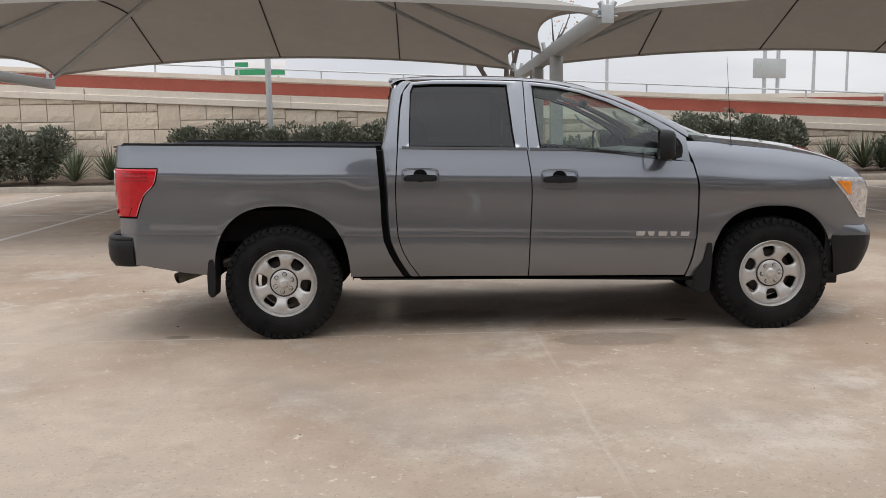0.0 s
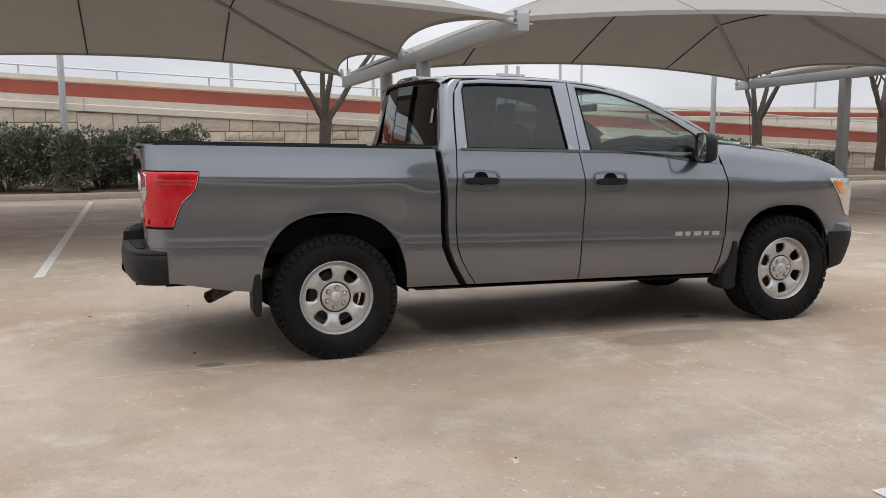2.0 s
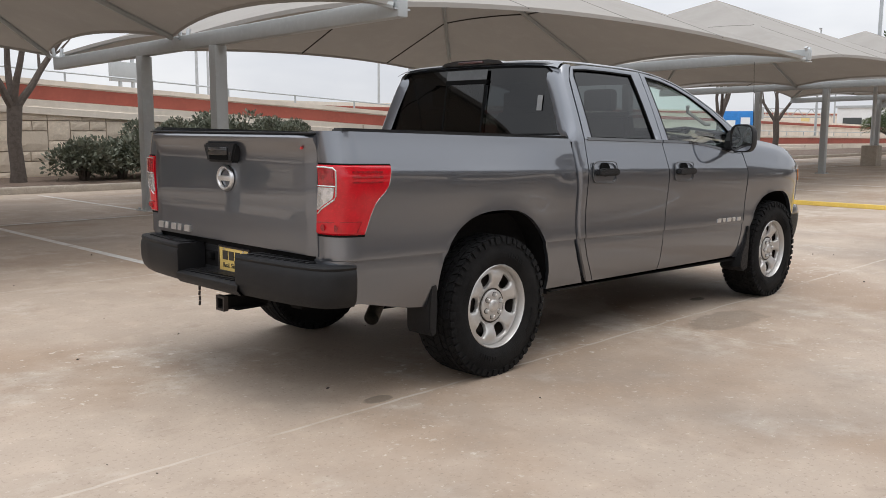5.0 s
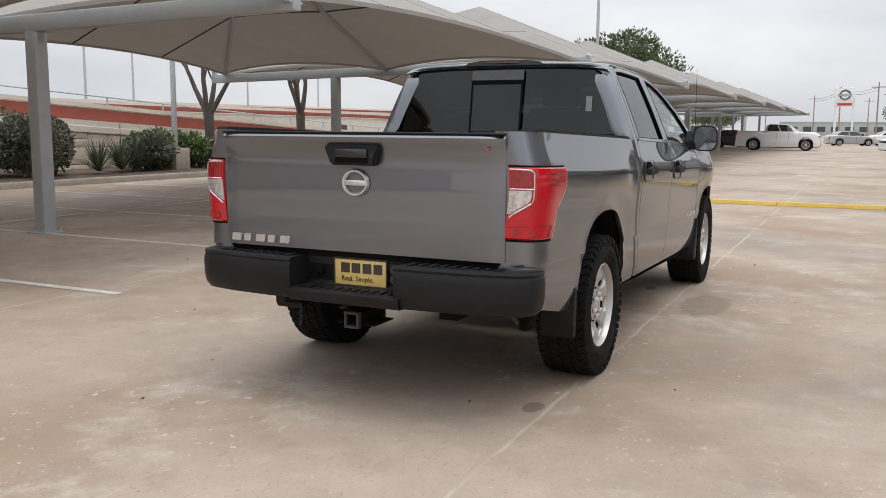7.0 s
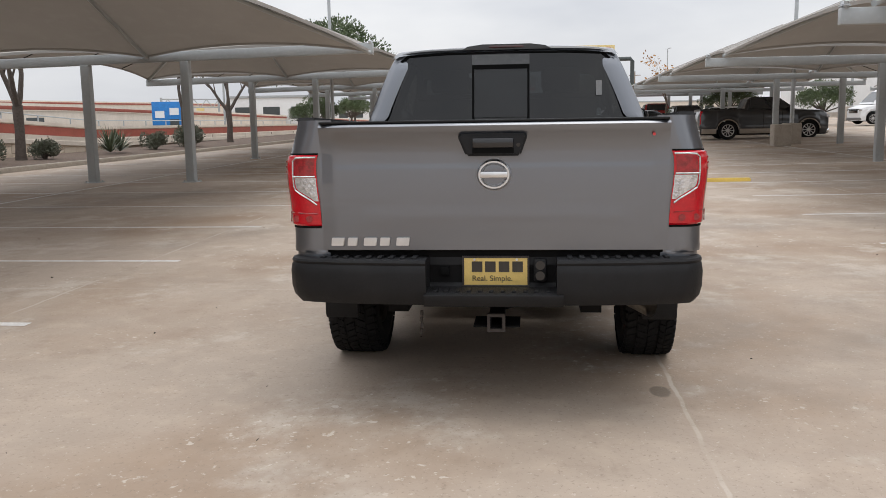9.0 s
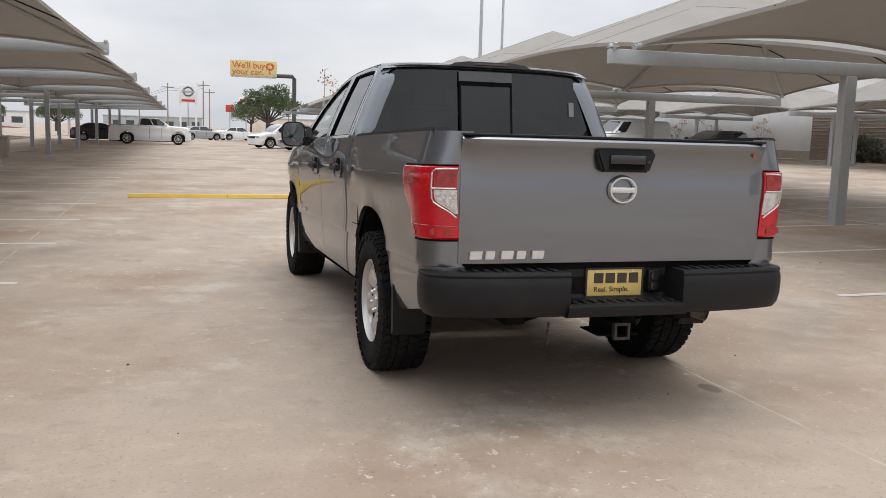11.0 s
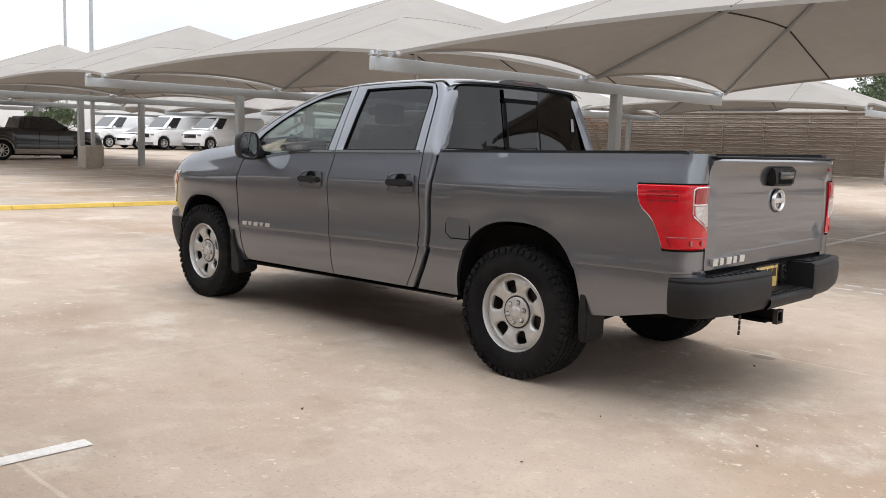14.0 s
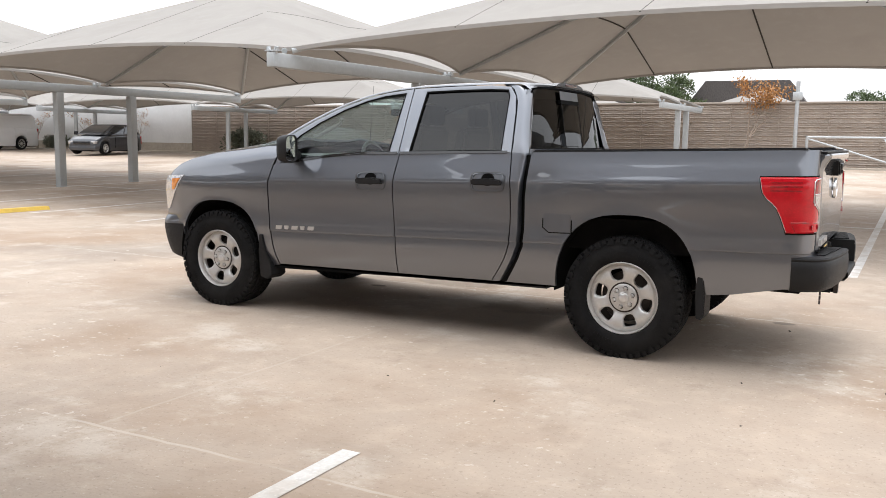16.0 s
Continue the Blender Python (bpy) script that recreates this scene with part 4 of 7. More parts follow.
# bonnet and cowl
rows = []
for x in (2.98, 3.05, 3.15, 3.3, 3.5, 3.7, 3.85, 3.98, 4.08, 4.17, 4.24):
    e = interp(x, WING_TOP) + 0.004
    w = side_w(x, e) - 0.045
    rows.append([(x + 0.06 * (1 - (v * v)), v * w, e + 0.045 * (1 - v**4) + (0.018 if 0.25 < abs(v) < 0.7 else 0)) for v in (-1, -0.94, -0.8, -0.7, -0.45, -0.25, 0, 0.25, 0.45, 0.7, 0.8, 0.94, 1)])
part("bonnet", rake(lip(grid(rows), (0, 0, -0.02))), M_PAINT, truck)
# nose
rows = []
for z in (0.80, 0.90, 1.0, 1.1, 1.18, 1.22):
    rows.append([(4.24 + 0.14 * (1 - (abs(v) ** 2.6)) - 0.03 * (z > 1.15), v * 0.815, z) for v in [-1 + i / 10 for i in range(21)]])
part("grille", rake(grid(rows)), M_GLOSSBLACK, truck, "dark front grille")
for i in range(4):
    rows = [[(4.255 + 0.14 * (1 - (abs(v) ** 2.6)), v * 0.58, 0.86 + 0.09 * i + dz) for v in [-1 + k / 8 for k in range(17)]] for dz in (0, 0.025)]
    part("grille_bar", rake(lip(grid(rows), (-0.03, 0, 0))), M_CHROME, truck)
for nm, z0, z1, material, out in (("front_bumper", 0.46, 0.775, M_PLASTIC, 0.0), ("bumper_top", 0.775, 0.85, M_PAINT, 0.0)):
    rows = []
    plan = [(4.00, 0.915), (4.10, 0.912), (4.20, 0.900), (4.28, 0.878), (4.345, 0.82), (4.41, 0.62), (4.445, 0.3), (4.455, 0.0)]
    plan = plan + [(x, -y) for x, y in plan[-2::-1]]
    n = 7
    for i in range(n):
        t = i / (n - 1)
        z = z0 + (z1 - z0) * t
        k = 0.10 * (1 - t) ** 2 if nm == "front_bumper" else 0.05 * t * t
        rows.append([(4.0 + (x - 4.0) * (1 - k * 2.2), y * (1 - k * 0.25), z + (0.0 if nm != "front_bumper" else 0.06 * (1 - t) * max(0, (x - 4.0)) / 0.36)) for x, y in plan])
    part(nm, rake(lip(grid(rows), (-0.04, 0, 0))), material, truck)
part("air_dam", rake(box(4.02, 4.12, -0.80, 0.80, 0.40, 0.50, 0.01)), M_PLASTIC, truck)

# rear of the cab: painted surround, glass, slider, high brake lamp
def back_x(z):
    return 0.735 + (z - 1.38) * 0.155


RW_OUT = [(-0.90, 1.36), (-0.885, 1.43), (-0.845, 1.58), (-0.795, 1.72), (-0.745, 1.825), (-0.68, 1.862), (-0.4, 1.874), (0, 1.878), (0.4, 1.874), (0.68, 1.862), (0.745, 1.825), (0.795, 1.72), (0.845, 1.58), (0.885, 1.43), (0.90, 1.36), (0.45, 1.36), (0, 1.36), (-0.45, 1.36)]
RW_IN = [(-0.828, 1.406), (-0.822, 1.45), (-0.785, 1.58), (-0.738, 1.72), (-0.700, 1.812), (-0.655, 1.846), (-0.4, 1.858), (0, 1.862), (0.4, 1.858), (0.655, 1.846), (0.700, 1.812), (0.738, 1.72), (0.785, 1.58), (0.822, 1.45), (0.828, 1.406), (0.45, 1.400), (0, 1.400), (-0.45, 1.400)]


def back_pt(y, z, off=0.0):
    return (back_x(z) + 0.05 * (abs(y) / 0.9) ** 4 - off - 0.012 * (1 - (y / 0.9) ** 2), y, z)


a, b = sub_line(RW_OUT + RW_OUT[:1], 3)[:-1], sub_line(RW_IN + RW_IN[:1], 3)[:-1]
bm = bmesh.new()
add_grid(bm, [[back_pt(y, z, o) for y, z in L] for L, o in ((a, -0.02), (a, 0.0), (b, 0.006), (b, -0.02))], True)
cab_back = part("cab_back", rake(bm), M_PAINT, truck)
rg = part("rear_window", rake(fill_ring(b, lambda y, z: back_pt(y, z, -0.004))), M_REARGLASS, cab_back, "dark tinted rear glass with a sliding centre pane")
rg.visible_shadow = False
cx, cz = 0, 1.61
seal = bmesh.new()
add_grid(seal, [[back_pt(cx + (y - cx) * k, cz + (z - cz) * k2, o) for y, z in b] for k, k2, o in ((1.005, 1.005, 0.002), (1.005, 1.005, 0.009), (0.985, 0.962, 0.006), (0.985, 0.962, -0.006))], True)
part("window_seal", rake(seal), M_GAP, cab_back)
sl = part("sliding_pane", rake(grid([[back_pt(y, z, 0.013) for y in (0.20, 0.0, -0.155)] for z in (1.425, 1.58, 1.745)])), M_SLIDER, cab_back, "smoked sliding centre pane")
sl.visible_shadow = False
bm = bmesh.new()
for y0, y1, z0, z1 in ((0.20, 0.215, 1.41, 1.775), (-0.17, -0.155, 1.41, 1.775), (-0.17, 0.215, 1.745, 1.775)):
    add_box(bm, back_x((z0 + z1) / 2) - 0.03, back_x((z0 + z1) / 2) + 0.04, y0, y1, z0, z1) if z1 - z0 < 0.1 else add_grid(bm, [[back_pt(y, z, 0.016) for y in (y0, y1)] for z in (z0, (z0 + z1) / 2, z1)])
part("slider_frame", rake(bm), M_GAP, cab_back)
part("slider_channel", rake(grid([[back_pt(y, z, 0.015) for y in (0.215, 0.0, -0.17)] for z in (1.775, 1.81, 1.842)])), M_GREYBAND, cab_back, "grey slider top band")
# black lip over the glass that rises into the brake lamp
lip_rows = [[(back_x(1.88) - 0.012 + dx + 0.05 * (abs(y) / 0.9) ** 4, y, curve_interp(abs(y), [(0, 1.880), (0.4, 1.876), (0.62, 1.866), (0.70, 1.848)]) + dz) for y in [-0.70 + 0.07 * i for i in range(21)]] for dx, dz in ((0.06, -0.012), (0.0, -0.010), (-0.010, 0.0), (0.0, 0.010), (0.06, 0.018))]
part("roof_lip", rake(grid(lip_rows)), M_GLOSSBLACK, truck, "black lip above the rear glass")
o = [(-0.30, 1.874), (-0.26, 1.897), (-0.16, 1.910), (0.16, 1.910), (0.26, 1.897), (0.30, 1.874)]
br = part("high_brake_lamp", rake(prism([(y - 0.015, z) for y, z in o], 0, 0.775, 0.90, 0.006)), M_GLOSSBLACK, truck, "black high-mounted brake lamp housing")
part("brake_lens", rake(box(0.768, 0.785, -0.13, 0.10, 1.884, 1.900, 0.003)), M_BRAKEDARK, br, "dark red brake lens")
# small grey patch that paints a pale reflection on the rear glass
part("sticker", rake(grid([[back_pt(y, z, 0.003) for y in (-0.61, -0.65)] for z in (1.56, 1.66)])), M_REFLECTPATCH, cab_back, "small pale painted reflection on the glass")
part("cab_lower_back", rake(box(0.76, 0.79, -0.90, 0.90, 0.50, 1.37)), M_PAINT, truck)

def rake_gate(bm):
    """The tailgate sits a little lower than the bed rails."""
    rake(bm)
    for v in bm.verts:
        v.co.z -= 0.030
    return bm


# tailgate
GATE_X = [(0.79, -0.004), (0.95, -0.0065), (1.10, -0.006), (1.24, -0.002), (1.29, -0.004), (1.335, -0.026), (1.36, -0.042), (1.375, -0.044), (1.386, -0.034), (1.392, -0.015)]
zs = [0.795, 0.80, 0.82, 0.85, 0.88, 0.92, 0.95, 0.97, 1.0, 1.02, 1.05, 1.10, 1.15, 1.20, 1.25, 1.29, 1.32, 1.345, 1.36, 1.375, 1.385, 1.392]
ys = [-0.812, -0.80, -0.76, -0.72, -0.69, -0.66, -0.63] + [-0.6 + 0.1 * i for i in range(13)] + [0.63, 0.66, 0.69, 0.72, 0.76, 0.80, 0.812]


def gate_pt(y, z):
    x = -1.165 + curve_interp(z, GATE_X)
    # pressed field in the lower half
    f = max(0.0, min(1.0, (0.70 - 0.6 * max(0.0, z - 0.88) - abs(y)) / 0.06)) * max(0.0, min(1.0, (1.0 - z) / 0.03)) * max(0.0, min(1.0, (z - 0.82) / 0.12))
    x -= 0.0018 * f
    # the spoiler fades into the plane of the gate towards both ends
    x += 0.020 * max(0.0, (abs(y) - 0.66) / 0.152) ** 2 * max(0.0, min(1.0, (z - 1.28) / 0.06))
    if abs(y) > 0.79:
        x += 0.010
    return (x, y, z)


gate = part("tailgate", rake_gate(lip(grid([[gate_pt(y, z) for y in ys] for z in zs]), (0.03, 0, 0))), M_PAINT, truck)
part("gate_inner", rake_gate(box(-1.15, -1.10, -0.80, 0.80, 0.80, 1.385)), M_GAP, truck)
part("tailgate_cap", rake_gate(box(-1.195, -1.09, -0.805, 0.805, 1.390, 1.402, 0.005)), M_PLASTIC, gate)
hz0, hz1 = 1.235, 1.338
bez = part("gate_handle", rake_gate(prism([(0.115, hz0), (-0.135, hz0), (-0.165, hz1 - 0.02), (-0.165, hz1), (0.150, hz1), (0.150, hz1 - 0.02)], 0, -1.215, -1.16, 0.010)), M_PLASTIC, gate, "black plastic tailgate handle")
part("handle_lever", rake_gate(box(-1.228, -1.20, -0.105, 0.085, 1.272, 1.318, 0.008)), M_GLOSSBLACK, bez)
# flat black strip in place of the shade inside the finger slot
part("handle_slot", rake_gate(box(-1.2175, -1.20, -0.105, 0.085, 1.248, 1.271)), M_GAP, bez)
part("lock", rake_gate(tube([(-1.213, -0.125, 1.285), (-1.219, -0.125, 1.285)], 0.009, 14)), M_DRUM, bez)
# emblem: a ring and a bar, no lettering
ring = []
for k in range(40):
    t = 2 * math.pi * k / 40
    ring.append([(-1.175 - 0.014 * math.sin(q) ** 2 - 0.004 * math.sin(q), -0.012 + (0.068 + 0.012 * math.cos(q)) * math.cos(t), 1.148 + (0.060 + 0.012 * math.cos(q)) * math.sin(t)) for q in [2 * math.pi * j / 10 for j in range(10)]])
emb = part("emblem_ring", rake_gate(grid(ring + ring[:1], True)), M_SATIN, gate, "round silver emblem ring")
part("emblem_bar", rake_gate(box(-1.190, -1.165, -0.084, 0.060, 1.134, 1.162, 0.005)), M_SATIN, emb)
for i in range(5):
    y0 = 0.765 - 0.078 * i
    w0 = 0.060 if i % 2 == 0 else 0.045
    z0 = 0.835
    part("badge", rake_gate(prism([(y0, z0 - 0.018), (y0 - w0, z0 - 0.018), (y0 - w0 - 0.006, z0 + 0.020), (y0 - 0.004, z0 + 0.020)], 0, -1.186, -1.166, 0.002)), M_SATIN, gate, "raised silver badge shape")
part("sticker", rake_gate(tube([(-1.185, -0.735, 1.325), (-1.196, -0.735, 1.325)], 0.007, 12)), M_SIGNRED, gate, "small red oval sticker")
part("rear_panel", rake(box(-1.13, -1.0, -0.84, 0.84, 0.60, 0.79)), M_UNDER, truck)

def rake_low(bm):
    rake(bm)
    for v in bm.verts:
        v.co.z -= 0.014
    return bm


# rear bumper: two ends and a lower, recessed middle
PLAN = [(-1.045, 0.972), (-1.10, 0.977), (-1.16, 0.967), (-1.215, 0.932), (-1.25, 0.87), (-1.285, 0.70), (-1.305, 0.50), (-1.315, 0.33)]
for s in (-1, 1):
    rows = []
    for inset, z in ((0.16, 0.745), (0.022, 0.748), (0.006, 0.744), (0.001, 0.734), (0.006, 0.722), (0.0, 0.712), (-0.004, 0.68), (-0.002, 0.61), (0.008, 0.565), (0.03, 0.535), (0.15, 0.530)):
        rows.append([(x + inset * (0.2 if i < 2 else (0.7 if i < 4 else 1.0)), s * (y - inset * (1.0 if i < 3 else (0.7 if i < 5 else 0.0))), z) for i, (x, y) in enumerate(PLAN)] + [(-1.315 + max(inset, 0) + 0.0, s * 0.30, z)] + [(-1.14, s * 0.30, z)])
    bmp = part("bumper_end", rake_low(grid(rows)), M_PLASTIC, truck, "black plastic rear bumper end")
    for i in range(9):
        y = s * (0.36 + 0.055 * i)
        part("step_rib", rake_low(box(-1.27 + 0.006 * i, -1.17, y - 0.012, y + 0.012, 0.744, 0.756, 0.003)), M_PLASTIC, bmp)
mid = bmesh.new()
add_grid(mid, [[(x, y, z) for y in (0.31, 0.15, 0, -0.15, -0.33)] for x, z in ((-1.09, 0.752), (-1.125, 0.750), (-1.132, 0.735), (-1.125, 0.622), (-1.145, 0.600), (-1.305, 0.594), (-1.322, 0.585), (-1.322, 0.558), (-1.30, 0.530), (-1.12, 0.530))])
part("bumper_middle", rake_low(mid), M_PLASTIC, truck, "recessed bumper middle with a step pad")
for i in range(11):
    y = 0.26 - 0.052 * i
    part("step_rib", rake_low(box(-1.285, -1.21, y - 0.010, y + 0.010, 0.594, 0.604, 0.003)), M_PLASTIC, truck)
part("hole_plug", rake_low(box(-1.16, -1.12, 0.205, 0.25, 0.655, 0.695, 0.006)), M_GAP, truck)
skt = part("tow_socket", rake_low(box(-1.160, -1.12, -0.255, -0.195, 0.625, 0.735, 0.010)), M_PLASTIC, truck, "black trailer wiring socket")
for zz in (0.655, 0.705):
    part("socket_cover", rake_low(tube([(-1.160, -0.225, zz), (-1.171, -0.225, zz)], 0.022, 14)), M_GLOSSBLACK, skt)
plate = part("licence_plate", rake_low(box(-1.142, -1.130, -0.170, 0.140, 0.602, 0.742, 0.003)), M_PLATE, truck, "yellow dealer plate with dark bars of print")
for y0, y1, z0, z1 in ((0.098, 0.048, 0.670, 0.720), (0.035, -0.015, 0.670, 0.720), (-0.030, -0.080, 0.670, 0.720), (-0.094, -0.144, 0.670, 0.720)):
    part("print_bar", rake_low(box(-1.1455, -1.141, y1, y0, z0, z1)), M_INK, plate)
for y0, y1, z0, z1 in ((-0.174, 0.144, 0.598, 0.607), (-0.174, 0.144, 0.737, 0.746), (-0.174, -0.165, 0.607, 0.737), (0.135, 0.144, 0.607, 0.737)):
    part("plate_rim", rake_low(box(-1.1465, -1.128, y0, y1, z0, z1, 0.002)), M_DRUM, plate)
for y in (0.085, -0.115):
    part("plate_screw", rake_low(tube([(-1.141, y, 0.729), (-1.146, y, 0.729)], 0.006, 10)), M_SATIN, plate)
# tow hitch, chain, exhaust
bm = bmesh.new()
add_box(bm, -1.235, -0.95, -0.055, 0.015, 0.425, 0.435)
add_box(bm, -1.235, -0.95, -0.055, 0.015, 0.485, 0.495)
add_box(bm, -1.235, -0.95, -0.055, -0.045, 0.435, 0.485)
add_box(bm, -1.235, -0.95, 0.005, 0.015, 0.435, 0.485)
hitch = part("tow_hitch", bm, M_UNDER, truck, "black square tow hitch receiver")
collar = bmesh.new()
for y0, y1, z0, z1 in ((-0.062, 0.022, 0.418, 0.431), (-0.062, 0.022, 0.489, 0.502), (-0.062, -0.049, 0.431, 0.489), (0.009, 0.022, 0.431, 0.489)):
    add_box(collar, -1.242, -1.215, y0, y1, z0, z1)
part("hitch_collar", collar, M_DRUM, hitch)
part("hitch_plate", box(-1.2, -1.0, -0.13, 0.09, 0.43, 0.437), M_UNDER, hitch)
part("cross_tube", tube([(-1.02, -0.62, 0.54), (-1.02, 0.62, 0.54)], 0.035, 10), M_UNDER, hitch)
chain = bmesh.new()
for i in range(4):
    add_tube(chain, [(-1.16, 0.34, 0.50 - 0.03 * i), (-1.16, 0.34 + (0.006 if i % 2 else 0), 0.475 - 0.03 * i)], 0.007, 6)
part("safety_chain", chain, M_DRUM, truck)
pipe = bmesh.new()
add_tube(pipe, [(-0.20, -0.52, 0.56), (-0.40, -0.53, 0.54), (-0.58, -0.61, 0.49), (-0.80, -0.79, 0.430)], 0.040, 14, caps=False)
add_tube(pipe, [(-0.80, -0.79, 0.430), (-0.61, -0.635, 0.482)], 0.035, 14, caps=False)
part("exhaust_pipe", pipe, M_EXHAUST, truck, "dull steel exhaust tailpipe")

# chassis
bm = bmesh.new()
for s in (-1, 1):
    add_box(bm, -1.05, 4.0, min(s * 0.42, s * 0.52), max(s * 0.42, s * 0.52), 0.47, 0.62)
add_box(bm, 0.75, 3.1, -0.80, 0.80, 0.50, 0.58)
add_box(bm, 0.9, 1.9, 0.15, 0.75, 0.40, 0.52, 0.03)
add_box(bm, 2.6, 4.0, -0.4, 0.4, 0.36, 0.6, 0.03)
add_box(bm, -1.1, 0.66, -0.80, 0.80, 0.70, 0.92)
part("chassis", bm, M_UNDER, truck)
ax = bmesh.new()
add_tube(ax, [(0, -0.75, 0.405), (0, 0.75, 0.405)], 0.05, 12)
add_tube(ax, [(0, -0.22, 0.405), (0, -0.12, 0.405), (0, 0.0, 0.405), (0, 0.12, 0.405), (0, 0.2, 0.405)], [0.06, 0.13, 0.16, 0.13, 0.06], 14)
for s in (-1, 1):
    add_tube(ax, [(-0.12, s * 0.45, 0.33), (-0.2, s * 0.42, 0.75)], 0.03, 8)
part("rear_axle", ax, M_UNDER, truck)
part("front_axle", tube([(3.555, -0.75, 0.40), (3.555, 0.75, 0.40)], 0.035, 10), M_UNDER, truck)
part("spare_tyre", lathe([(0.19, 0.46), (0.36, 0.45), (0.385, 0.51), (0.385, 0.60), (0.36, 0.66), (0.19, 0.65)], "z", 32), M_RUBBER, truck).location = (-0.62, 0.05, 0.06)

# cabin seen through the glass
for s in (-1, 1):
    for nm, x0 in (("front_seat", 1.95), ("rear_seat", 1.12)):
        c = s * (0.40 if nm == "front_seat" else 0.38)
        seat = part(nm, rake(box(x0 - 0.05, x0 + 0.48, c - 0.27, c + 0.27, 0.85, 1.02, 0.05)), M_SEAT, truck)
        part("seat_back", rake(prism([(x0 - 0.20, 1.58), (x0 - 0.10, 1.60), (x0 + 0.06, 1.0), (x0 - 0.10, 0.98)], 1, c - 0.25, c + 0.25, 0.03)), M_SEAT, seat)
        part("headrest", rake(box(x0 - 0.22, x0 - 0.13, c - 0.13, c + 0.13, 1.60, 1.76, 0.03)), M_SEAT, seat)
dash = part("dashboard", rake(prism([(2.50, 1.0), (2.52, 1.24), (2.62, 1.36), (2.85, 1.385), (3.10, 1.36), (3.10, 1.0)], 1, -0.86, 0.86, 0.03)), M_DASH, truck)
part("centre_screen", rake(box(2.50, 2.53, -0.16, 0.10, 1.14, 1.32, 0.01)), M_GLOSSBLACK, dash)
wheel_rim = [[(2.32 + 0.12 * math.sin(t) * 0.5 + 0.016 * math.cos(q) * 0.6, 0.40 + (0.185 + 0.016 * math.cos(q)) * math.cos(t), 1.30 + (0.185 + 0.016 * math.cos(q)) * math.sin(t) * 0.92 + 0.016 * math.sin(q) * 0.4) for q in [2 * math.pi * j / 8 for j in range(8)]] for t in [2 * math.pi * k / 32 for k in range(33)]]
steer = part("steering_wheel", rake(grid(wheel_rim, True)), M_DASH, truck)
bm = bmesh.new()
add_tube(bm, [(2.32, 0.40, 1.30), (2.50, 0.40, 1.22)], 0.05, 10)
add_box(bm, 2.315, 2.335, 0.23, 0.57, 1.285, 1.315)
part("steering_column", rake(bm), M_DASH, steer)
part("inner_mirror", rake(box(2.33, 2.36, -0.12, 0.12, 1.70, 1.76, 0.01)), M_DASH, truck)
for s in (-1, 1):
    part("grab_handle", rake(tube([(2.42, s * 0.76, 1.66), (2.45, s * 0.74, 1.62), (2.62, s * 0.80, 1.53), (2.66, s * 0.82, 1.53)], 0.014, 8)), M_LINER, truck)
part("cabin_floor", rake(box(0.85, 3.0, -0.85, 0.85, 0.60, 0.70)), M_DASH, truck)
part("antenna", rake(tube([(3.245, -0.895, 1.30), (3.25, -0.90, 1.40), (3.20, -0.90, 2.05)], [0.013, 0.003, 0.0012], 8)), M_GAP, truck, "thin black whip antenna")


# wheels
def sector_disc(bm, n, r0, r1, hole, y_face, y_in):
    """A dished wheel face with n rounded windows: each sector is lofted from its border to its window."""
    for k in range(n):
        c = 2 * math.pi * (k + 0.5) / n
        half = math.pi / n
        border = []
        m = 10
        for i in range(m):
            border.append((r0 + (r1 - r0) * i / m, -half))
        for i in range(m):
            border.append((r1, -half + 2 * half * i / m))
        for i in range(m):
            border.append((r1 - (r1 - r0) * i / m, half))
        for i in range(m):
            border.append((r0, half - 2 * half * i / m))
        rc, a, b = hole
        ring = []
        for r, th in border:
            x, z = r * math.cos(th) - rc, r * math.sin(th)
            q = math.atan2(z / b, x / a)
            ring.append((rc + a * math.copysign(abs(math.cos(q)) ** 0.62, math.cos(q)), b * math.copysign(abs(math.sin(q)) ** 0.62, math.sin(q)) * (1 + 0.28 * math.cos(q))))
        rows = []
        for t, dy in ((0, 0), (0.5, 0.0), (0.85, -0.002), (1.0, -0.010), (1.0, -0.030)):
            row = []
            for (r, th), (hx, hz) in zip(border, ring):
                bx, bz = r * math.cos(th), r * math.sin(th)
                x, z = bx + (hx - bx) * t, bz + (hz - bz) * t
                rr = math.hypot(x, z)
                row.append((x * math.cos(c) - z * math.sin(c), y_face(rr) + dy, x * math.sin(c) + z * math.cos(c)))
            rows.append(row)
        add_grid(bm, rows, True)
    bmesh.ops.remove_doubles(bm, verts=bm.verts, dist=1e-5)


